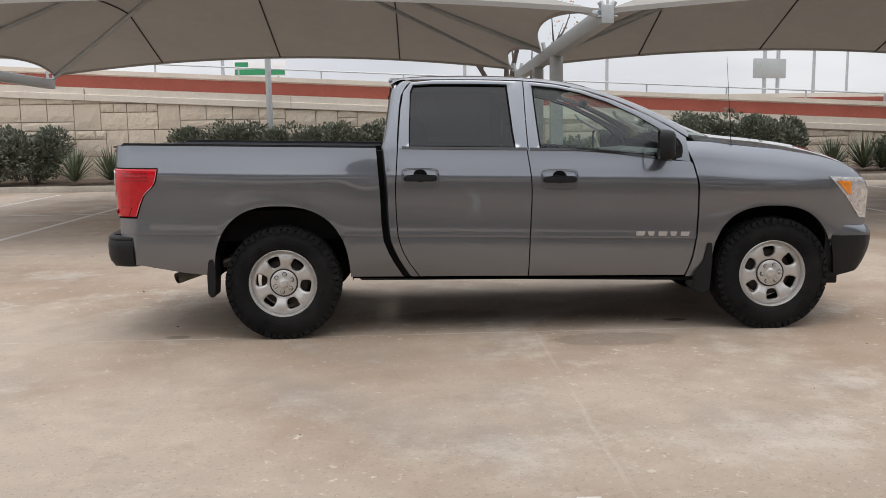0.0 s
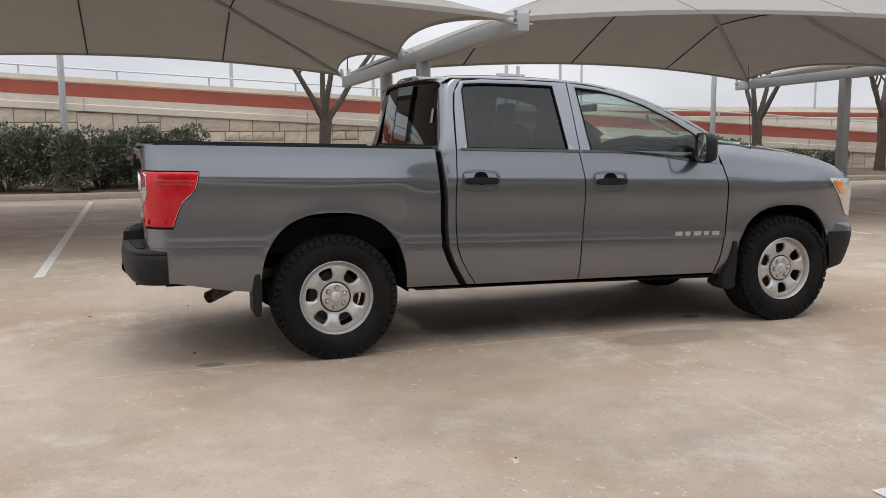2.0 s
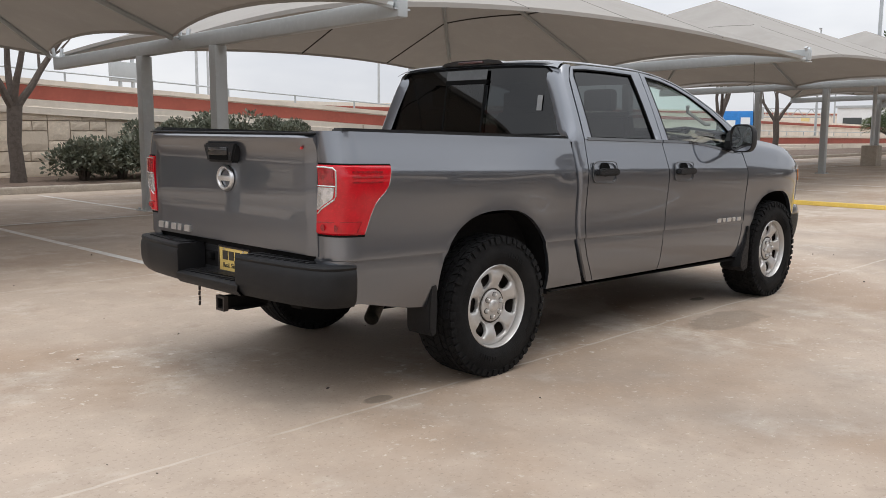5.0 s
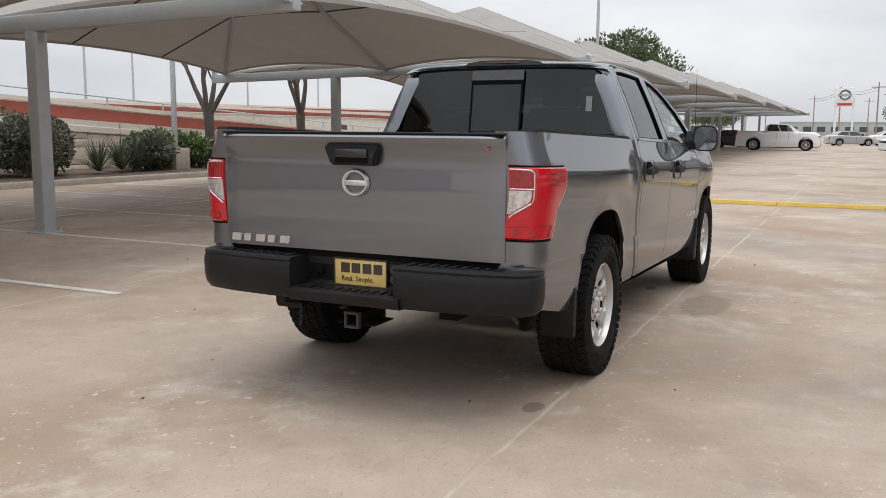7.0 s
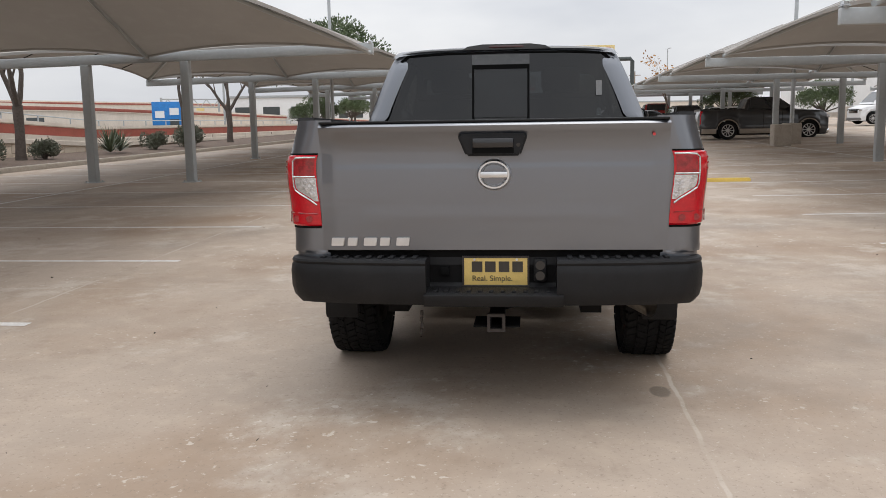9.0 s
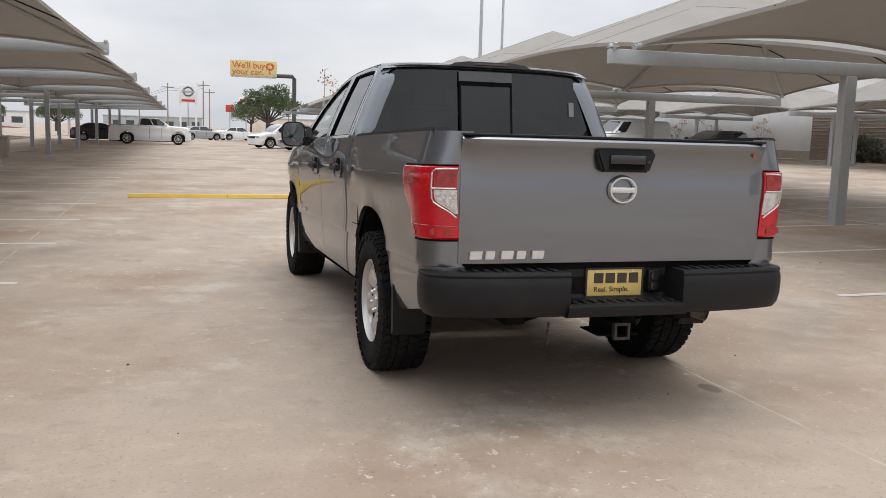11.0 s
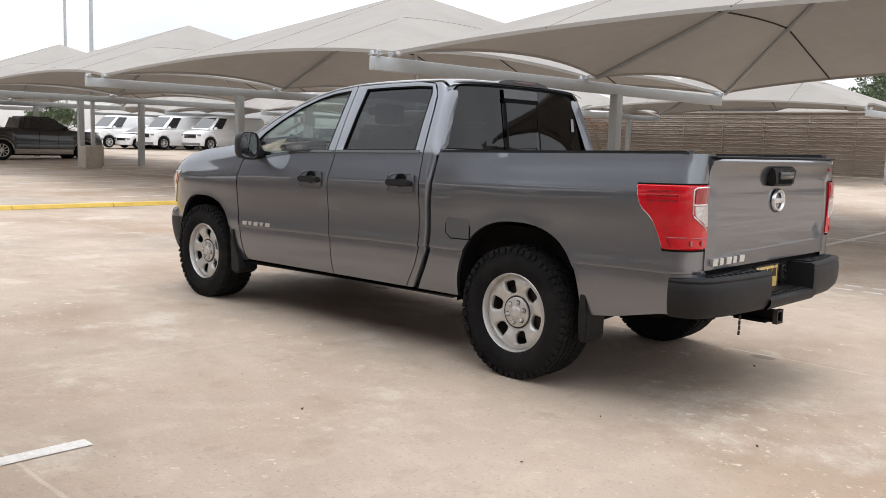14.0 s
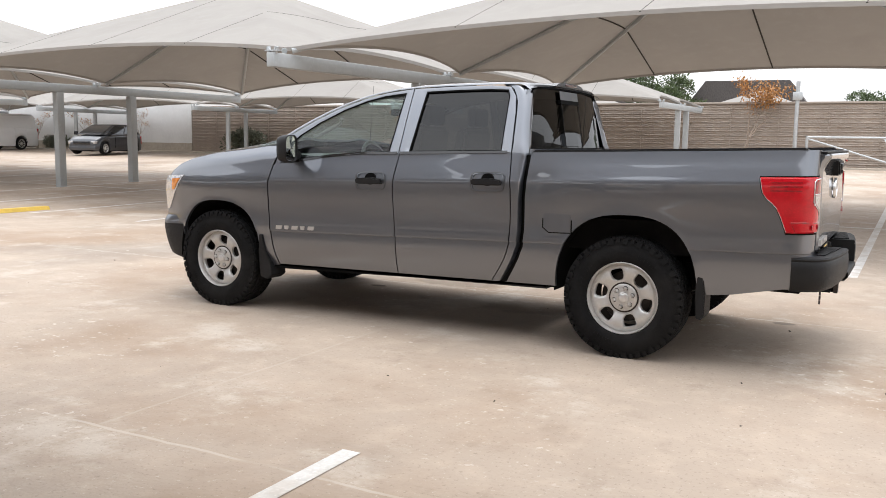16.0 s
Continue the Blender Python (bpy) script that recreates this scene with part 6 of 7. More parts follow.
lp = light_pole(9.0, "galvanised light pole on a square concrete base")
lp.matrix_world = pose(-2.80, 16.25, 0.1)
for x, y in ((15.2, 16.1), (30.1, -10.1), (33, 8.5)):
    copy_thing(lp, pose(x, y, lot_z(x, y)))
copy_thing(lp, pose(68.0, -25.2, 0.3) @ Matrix.Scale(1.6, 4))


cp_ = thing("camera_post", "short grey steel post with a small box by the wall", "post", pose(2.7, -29.2, lot_z(2.7, -29.2)))
part("pole", tube([(0, 0, -0.1), (0, 0, 3.25)], 0.075, 10), M_GALV, cp_)
part("junction_box", box(-0.16, 0.16, -0.12, 0.14, 2.55, 2.85, 0.02), M_GALV, cp_)


def street_lamp(h, label):
    top = thing("street_lamp", label, "street lamp", group="highway lamps")
    part("pole", tube([(0, 0, -1), (0, 0, h)], [0.13, 0.07], 8), M_GALV, top)
    part("lamp_arm", tube([(-0.9, 0, h + 0.05), (0, 0, h), (0.9, 0, h + 0.05)], 0.04, 6), M_GALV, top)
    part("lamp_head", box(-1.3, -0.7, -0.12, 0.12, h, h + 0.10, 0.02), M_GALV, top)
    return top


sl_ = street_lamp(10.5, "distant grey highway lamp post")
sl_.matrix_world = pose(-10, 45, 0)
for x, y in ((4, 45), (13, 48), (26, 48), (35, 62), (45, 52), (58, 60), (75, 60), (92, 62), (80, 30), (110, 40), (140, 30), (130, -20), (95, -40)):
    copy_thing(sl_, pose(x, y, 0, 0, 0, (x * 7) % 180))


# ---- roadside signs ----
def post_sign(name, x, y, z0, w, h, material, label, posts=2, turn=0, legs=M_GALV, pz=0.0):
    top = thing(name, label, "sign", pose(x, y, 0, 0, 0, turn))
    part("panel", box(-0.06, 0.06, -w / 2, w / 2, z0, z0 + h, 0.01), material, top)
    for i in range(posts):
        yy = 0 if posts == 1 else (-w * 0.35 + w * 0.7 * i / (posts - 1))
        part("sign_post", tube([(0.12, yy, pz - 0.5), (0.12, yy, z0 + h * 0.8)], 0.09 if w < 3 else 0.16, 8), legs, top)
    return top


gan = thing("sign_gantry", "distant grey overhead highway sign gantry", "sign gantry", pose(34, 76, 0, 0, 0, 20))
for xx in (0, 1.6):
    part("gantry_post", tube([(xx, 0, -1), (xx, 0, 8.2)], 0.18, 8), M_GALV, gan)
part("gantry_panel", box(-1.2, 2.4, -0.2, 0.2, 5.6, 7.4, 0.03), M_STEEL, gan)
sg = post_sign("highway_sign", -25.6, 150, 10.8, 9.0, 2.6, M_SIGNWHITE, "distant green and white highway sign behind the rail", turn=90)
part("sign_band", box(-0.075, 0.065, -4.3, 4.3, 11.0, 12.0), M_SIGNGREEN, sg)
part("sign_tab", box(-0.075, 0.065, 2.0, 4.3, 12.2, 13.2), M_SIGNGREEN, sg)
post_sign("road_sign", 46.3, 30, 1.05, 1.0, 0.62, M_SIGNDARK, "dark back of a small road sign", posts=2, turn=40)
bs = post_sign("service_sign", 56.6, 26, 0.75, 2.05, 1.95, M_SIGNBLUE, "blue highway services sign with white panels", turn=25)
for i, (yy, zz_) in enumerate(((-0.5, 1.75), (0.5, 1.55), (-0.5, 0.95))):
    part("sign_patch", box(-0.08, 0.05, yy - 0.32, yy + 0.32, zz_, zz_ + 0.5), M_SIGNWHITE if i < 2 else M_SIGNDARK, bs)
truss = thing("sign_gantry", "distant grey truss gantry over the highway", "sign gantry", pose(112, 46, 0, 0, 0, -35))
for zz_ in (3.0, 4.1):
    part("truss_chord", tube([(-4.6, 0, zz_), (4.6, 0, zz_)], 0.09, 6), M_STEEL, truss)
for i in range(10):
    part("truss_web", tube([(-4.5 + i, 0, 3.0 + 1.1 * (i % 2)), (-3.5 + i, 0, 4.1 - 1.1 * (i % 2))], 0.05, 5), M_STEEL, truss)
for xx in (-4.5, 4.5):
    part("gantry_post", tube([(xx, 0, -1), (xx, 0, 4.3)], 0.16, 8), M_STEEL, truss)
post_sign("fuel_sign", 118, 47, 1.9, 1.1, 1.1, M_SIGNYELLOW, "distant yellow fuel station sign", posts=1, turn=20)

# dealer pylon: plain shapes, no lettering
py = thing("pylon_sign", "tall white dealer pylon with a round emblem and red band", "pylon sign", pose(105, 0.3, -0.3) @ Matrix.Scale(0.9, 4))
part("panel", box(-0.2, 0.2, -1.2, 1.2, 5.0, 7.3, 0.04), M_SIGNWHITE, py)
part("red_band", box(-0.22, 0.2, -0.85, 0.85, 5.1, 5.4), M_SIGNRED, py)
rg_ = [[(-0.24, (0.62 + 0.10 * math.cos(q)) * math.cos(t), 6.4 + (0.58 + 0.10 * math.cos(q)) * math.sin(t)) for q in (0, 1.57, 3.14, 4.71)] for t in [2 * math.pi * k / 32 for k in range(33)]]
part("emblem_ring", lip(grid(rg_), (0.03, 0, 0)), M_STEEL, py)
part("emblem_bar", box(-0.26, -0.2, -0.8, 0.8, 6.28, 6.52), M_STEEL, py)
for yy in (-1.0, 1.0):
    part("pylon_leg", box(-0.12, 0.12, yy - 0.13, yy + 0.13, -0.5, 5.0), M_SIGNWHITE, py)
post_sign("dealer_sign", 108, 12.5, 3.3, 3.6, 1.7, M_SIGNWHITE, "white dealer sign with grey bars", turn=0)
post_sign("roadside_sign", 150, -7.2, 4.0, 1.4, 1.2, M_SIGNRED, "distant red square shop sign", posts=1)
rs = post_sign("roadside_sign", 150, -9.9, 5.3, 2.8, 1.3, M_SIGNWHITE, "distant white and red restaurant sign", posts=1)
part("sign_bar", box(-0.1, 0.05, -1.0, 1.0, 5.75, 6.2), M_SIGNRED, rs)


def letters(name, text, size, material, parent, m):
    """Raised lettering in the built-in font, turned into a mesh."""
    cu = bpy.data.curves.new(name, "FONT")
    cu.body, cu.size, cu.extrude = text, size, 0.02
    tmp = new("tmp", cu)
    dg = bpy.context.evaluated_depsgraph_get()
    me = bpy.data.meshes.new_from_object(tmp.evaluated_get(dg))
    bpy.data.objects.remove(tmp)
    me.materials.clear()
    me.materials.append(material)
    ob = new(name, me)
    ob.parent = parent
    ob.matrix_basis = m
    return ob


bb = thing("billboard", "yellow billboard with orange lettering on a steel arm", "billboard", pose(105, -7.3, 0.95) @ Matrix.Scale(0.743, 4))
part("panel", box(-0.2, 0.2, -3.7, 3.7, 8.95, 11.45, 0.03), M_SIGNYELLOW, bb, "yellow printed panel")
part("catwalk", box(-0.5, 0.4, -3.6, 3.6, 8.75, 8.9), M_STEEL, bb)
letters("lettering", "We'll buy", 1.35, M_SIGNORANGE, bb, pose(-0.23, 3.4, 10.25, 90, 0, -90))
letters("lettering", "your car.", 1.35, M_SIGNORANGE, bb, pose(-0.23, 3.4, 9.2, 90, 0, -90))
art = bmesh.new()
for i in range(9):
    a = 2 * math.pi * i / 9
    add_box(art, -0.23, -0.19, -2.6 + 0.55 * math.cos(a) - 0.16, -2.6 + 0.55 * math.cos(a) + 0.16, 10.55 + 0.45 * math.sin(a) - 0.16, 10.55 + 0.45 * math.sin(a) + 0.16)
add_box(art, -0.23, -0.19, -2.68, -2.52, 9.3, 10.2)
part("printed_tree", art, M_SIGNORANGE, bb)
part("arm", tube([(0.2, -3.0, 9.2), (0.2, -6.3, 9.2), (0.2, -6.6, 8.8), (0.2, -6.6, 0)], 0.34, 10), M_SIGNDARK, bb, "dark steel arm and column")

# utility poles and wires
up_ = thing("utility_pole", "distant dark wooden utility pole", "utility pole", pose(185, 3, 0), group="utility poles")
part("pole", tube([(0, 0, -1), (0, 0, 10)], [0.16, 0.10], 7), M_BRANCH, up_)
part("cross_arm", box(-0.08, 0.08, -1.2, 1.2, 9.1, 9.25), M_BRANCH, up_)
for x, y in ((170, -3.5), (205, -6), (230, 10), (190, -22), (250, -2), (240, 22)):
    copy_thing(up_, pose(x, y, 0))
wires = thing("power_lines", "thin dark power lines between poles", "power lines")
for z in (9.1, 8.6):
    part("wire", tube([(170, -3.5, z), (178, -0.5, z - 0.4), (185, 3, z), (208, 7, z - 0.5), (230, 10, z)], 0.03, 5), M_SIGNDARK, wires)

# ---- screen wall, white building and what stands behind them ----
SW_Y = -31.0
SW_Z = lot_z(0, SW_Y) - 0.1
sw = part("wall_screen", box(-34, 35.2, SW_Y - 0.16, SW_Y - 0.02, SW_Z - 0.3, SW_Z + 2.55), M_TAN)
tagged(sw, "weathered tan ledgestone precast screen wall", "screen wall", kind="structure")
rnd = random.Random(9)
LEDGE = []
for v in range(10):
    bm = bmesh.new()
    q = random.Random(30 + v)
    rows = [[(x, q.uniform(0.0, 0.012) if j in (0, 3, 6) else -q.uniform(0.004, 0.045), z + q.uniform(-0.008, 0.008)) for x in (0, 0.22, 0.45, 0.7, 0.95, 1.2, 1.45, 1.66, 1.84)] for j, z in enumerate((0, 0.022, 0.066, 0.086, 0.104, 0.152, 0.176))]
    add_grid(bm, rows)
    lip(bm, (0, 0.03, 0))
    me = bpy.data.meshes.new("ledge_stone")
    bm.to_mesh(me)
    bm.free()
    me.materials.append(M_TAN)
    LEDGE.append(me)
rest = bmesh.new()
count = 0
for i in range(-4, 20):
    x0 = 35.2 - 1.86 * (i + 1) if i >= 0 else 35.2 + 0
    if i < 0:
        continue
    part("pilaster", box(x0 - 0.012, x0 + 0.012, SW_Y - 0.20, SW_Y + 0.012, SW_Z - 0.2, SW_Z + 2.55, 0.003), M_TAN, sw)
    for j in range(14):
        z = SW_Z + 0.03 + 0.178 * j
        v = rnd.randrange(10)
        if count < 300:
            o = new("ledge_stone", LEDGE[v])
            o.parent = sw
            o.location = (x0 + 0.01, SW_Y, z)
            count += 1
part("coping", box(-34, 35.2, SW_Y - 0.2, SW_Y + 0.05, SW_Z + 2.551, SW_Z + 2.63, 0.01), M_TAN, sw)
for i in range(20, 37):
    x0 = 35.2 - 1.86 * (i + 1)
    add_box(rest, x0 - 0.012, x0 + 0.012, SW_Y - 0.20, SW_Y + 0.012, SW_Z - 0.2, SW_Z + 2.55)
    for j in range(14):
        z = SW_Z + 0.03 + 0.178 * j
        add_grid(rest, [[(x0 + 0.01 + 0.368 * a, SW_Y - (0 if b in (0, 2) else rnd.uniform(0.02, 0.05)), z + 0.086 * b) for a in range(6)] for b in range(3)])
tagged(part("ledge_stones", rest, M_TAN, sw, smooth=False), kind="stuff")

wb = thing("white_building", "plain white warehouse wall behind the parked vans", "building")
part("wall", box(35.2, 110, -46, SW_Y, -0.5, 5.2, 0.03), M_WHITE, wb)
part("base_band", box(35.19, 110, SW_Y - 0.01, SW_Y + 0.012, -0.5, 1.05), M_KERB, wb)
part("roof_edge", box(35.1, 110.1, -46.1, SW_Y + 0.1, 5.2, 5.35, 0.02), M_STEEL, wb)
# houses and canopies past the screen wall
hs = thing("house", "brick house with a dark shingle roof", "house", pose(27, -62, 0, 0, 0, 10))
part("wall", box(-8, 8, -5, 5, 0, 4.0), M_BRICKRED, hs)
part("roof", prism([(-8.6, 3.9), (8.6, 3.9), (5.5, 6.2), (-5.5, 6.2)], 1, -5.6, 5.6), M_ROOF, hs)
copy_thing(hs, pose(60, -70, 0.5, 0, 0, -5))
copy_thing(hs, pose(10.9, -68, 0.0, 0, 0, 4) @ Matrix.Diagonal((0.55, 0.8, 1.0, 1)))
for k in range(-1, 3):
    copy_thing(canopy, pose(2.0 + BAY * k, -56, -0.3))
def live_oak(seed, height, radius, leaves, size, label):
    """A short trunk with spreading limbs under a broad, uneven dome of leaf clumps."""
    q = random.Random(seed)
    top = thing("tree", label, "tree", group="trees")
    wood, bm = bmesh.new(), bmesh.new()
    fork = Vector((0, 0, height * 0.36))
    add_tube(wood, [(0, 0, -0.1), (0.05, 0.03, height * 0.18), fork], [0.26, 0.21, 0.19], 9, caps=False)
    clumps = []
    while len(clumps) < 58:
        a, r, h = q.uniform(0, 6.283), radius * math.sqrt(q.uniform(0, 1)), q.uniform(0, 1)
        rim = math.sqrt(max(0.0, 1 - (r / radius) ** 2))
        clumps.append((Vector((r * math.cos(a), r * math.sin(a), height * (0.50 + 0.06 * q.uniform(-1, 1) + 0.44 * rim * (0.35 + 0.65 * h)))), radius * q.uniform(0.16, 0.30)))
    for c, r in clumps[::4]:
        mid = fork.lerp(c, 0.5) + Vector((q.uniform(-.2, .2), q.uniform(-.2, .2), -0.1))
        add_tube(wood, [fork - Vector((0, 0, 0.1)), mid, c], [0.10, 0.06, 0.02], 6, caps=False)
    for _ in range(leaves):
        c, r = q.choice(clumps)
        d = Vector((q.gauss(0, 1), q.gauss(0, 1), q.gauss(0, 0.8))).normalized()
        add_leaf(bm, c + Vector((d.x, d.y, d.z * 0.7)) * r * q.uniform(0.55, 1.08), d + Vector((0, 0, 0.5)), size * q.uniform(0.6, 1.3), q)
    part("trunk", wood, M_BARK, top)
    part("crown", bm, M_LEAF_OAK, top, smooth=False)
    return top


oak = live_oak(21, 5.7, 2.9, 15000, 0.15, "broad green live oak")
oak.matrix_world = pose(84, -6.9, 0)
for x, y, rz, k in ((74, 18.4, 40, 1.80), (17.5, -62, 70, 1.3), (2, -60, 10, 0.9), (-8, -58, 100, 1.1), (40, -72, 30, 1.0), (150, 20, 30, 0.9), (165, -12, 60, 1.1), (62, -14.5, 10, 0.62), (58, -20, 80, 0.6), (120, 25, 10, 0.8), (100, 14, 190, 0.7), (98, 21, 10, 0.65), (52, 14, 80, 0.5)):
    copy_thing(oak, pose(x, y, 0, 0, 0, rz) @ Matrix.Scale(k, 4))
aut = tree(31, 4.6, 0.55, 0.07, 1300, 0.11, M_BRANCH, M_LEAF_AUTUMN, "slender tree with orange autumn leaves", fork=0.24, depth=4)
aut.matrix_world = pose(4.8, -29.9, 0.5) @ Matrix.Scale(1.12, 4)
sprig = tree(33, 3.0, 0.5, 0.05, 160, 0.09, M_BRANCH, M_LEAF_AUTUMN, "thin nearly bare young tree by the wall", fork=0.25, depth=4)
sprig.matrix_world = pose(38.6, -30.2, 0.5)
for x, y, k in ((43.0, -30.2, 1.0), (20.5, -30.2, 1.1), (47.5, -30.2, 1.0), (54, -8.8, 2.0)):
    copy_thing(sprig, pose(x, y, 0.5, 0, 0, x * 31) @ Matrix.Scale(k, 4))
for x, k in ((30.3, 1.9), (40.6, 1.6), (45.3, 1.3)):
    copy_thing(small, pose(x, -29.9, 0.45, 0, 0, x * 9) @ Matrix.Scale(k, 4))
kr = tagged(part("kerb", box(-34, 80, -29.1, -28.95, 0.2, 0.62, 0.02), M_KERB), "low concrete kerb in front of the screen wall", "kerb", kind="structure")
bed2 = tagged(part("planting_bed", box(-34, 80, -30.95, -29.1, 0.2, 0.56), M_SOIL), "mulch strip along the screen wall", "planting bed", kind="structure")
bar = thing("pipe_barrier", "grey pipe barrier gate standing open by the wall", "barrier", pose(-1.3, -27.6, lot_z(1, -27.6)))
for xx in (0, 3.4):
    part("barrier_post", tube([(xx, 0, -0.1), (xx, 0, 1.25)], 0.05, 8), M_GALV, bar)
for za, zb_ in ((1.2, 1.2), (0.1, 1.15)):
    part("barrier_rail", tube([(0, 0, za), (3.4, 0, zb_)], 0.035, 8), M_GALV, bar)
part("barrier_brace", tube([(0.2, 0.6, 0.05), (0.9, 0, 1.15)], 0.03, 8), M_GALV, bar)
blk = tagged(part("concrete_block", box(-0.31, 0.31, -0.31, 0.31, 0, 0.80, 0.03), M_KERB), "square pale concrete planter block beside a post", "concrete block")
blk.matrix_world = pose(28.6, -9.3, lot_z(28, -9.3))

# low distant buildings along the road
for x, y, w, d, h, material, label in ((230, 60, 50, 12, 3.6, M_WHITE, "distant low white commercial building"), (250, -45, 50, 14, 4.0, M_CAP, "distant low cream commercial building"),
                                       (120, 36, 12, 8, 4.2, M_WHITE, "white dealership building with dark windows"), (300, 8, 30, 12, 4, M_STEEL, "distant grey office building")):
    b_ = thing("building", label, "building", pose(x, y, 0))
    part("wall", box(-d / 2, d / 2, -w / 2, w / 2, -1, h, 0.05), material, b_)
    for i in range(int(w / 4)):
        yy = -w / 2 + 2 + 4 * i
        part("window", box(-d / 2 - 0.03, -d / 2 + 0.05, yy - 1.2, yy + 1.2, h * 0.3, h * 0.7), M_SIGNDARK, b_)
    part("roof_edge", box(-d / 2 - 0.2, d / 2 + 0.2, -w / 2 - 0.2, w / 2 + 0.2, h, h + 0.3), M_STEEL, b_)


# ---- parked vehicles ----
M_CARWHITE = mat("white_car_paint", (0.78, 0.78, 0.78), 0.35, coat=1.0, var=0.02)
M_CARBLACK = mat("black_car_paint", (0.012, 0.012, 0.014), 0.3, coat=1.0, var=0.05)
M_CARSILVER = mat("silver_car_paint", (0.42, 0.43, 0.44), 0.35, metal=0.5, coat=1.0, var=0.03)
M_CARGREY = mat("dark_grey_car_paint", (0.055, 0.058, 0.065), 0.35, metal=0.4, coat=1.0, var=0.04)
M_CARRED = mat("red_car_paint", (0.35, 0.02, 0.02), 0.35, coat=1.0, var=0.04)
M_CARTAN = mat("tan_car_trim", (0.30, 0.25, 0.20), 0.4, coat=0.6, var=0.03)
M_VANBUMPER = mat("grey_bumper", (0.16, 0.16, 0.16), 0.5, var=0.05)
M_CARGLASS = mat("car_glass_dark", (0.02, 0.022, 0.025), 0.06, coat=0.6, var=0.05)
car_wheels = {}


def road_wheel(r):
    """Tyre and a ten-spoke rim, outer face along +y."""
    if r not in car_wheels:
        rim = lathe([(0.0, 0.082), (r * 0.13, 0.082), (r * 0.15, 0.070), (r * 0.16, 0.05)], "y", 20)
        for k in range(10):
            a = 2 * math.pi * k / 10
            c, s = math.cos(a), math.sin(a)
            add_grid(rim, [[(rr * c - t * s, y - 0.012 * abs(t / w), rr * s + t * c) for t in (-w, 0, w)] for rr, w, y in ((r * 0.12, r * 0.045, 0.078), (r * 0.40, r * 0.04, 0.080), (r * 0.64, r * 0.065, 0.090))])
        ring_ = lathe([(r * 0.60, 0.080), (r * 0.62, 0.096), (r * 0.665, 0.104), (r * 0.68, 0.098), (r * 0.68, 0.06)], "y", 36)
        me = bpy.data.meshes.new("tmp")
        ring_.to_mesh(me)
        ring_.free()
        rim.from_mesh(me)
        bpy.data.meshes.remove(me)
        t = lathe([(r * 0.62, -0.10), (r * 0.97, -0.11), (r, -0.07), (r, 0.07), (r * 0.97, 0.105), (r * 0.72, 0.11), (r * 0.66, 0.09), (r * 0.60, 0.02), (0.0, 0.015)], "y", 36)
        car_wheels[r] = (t, rim)
    return car_wheels[r]


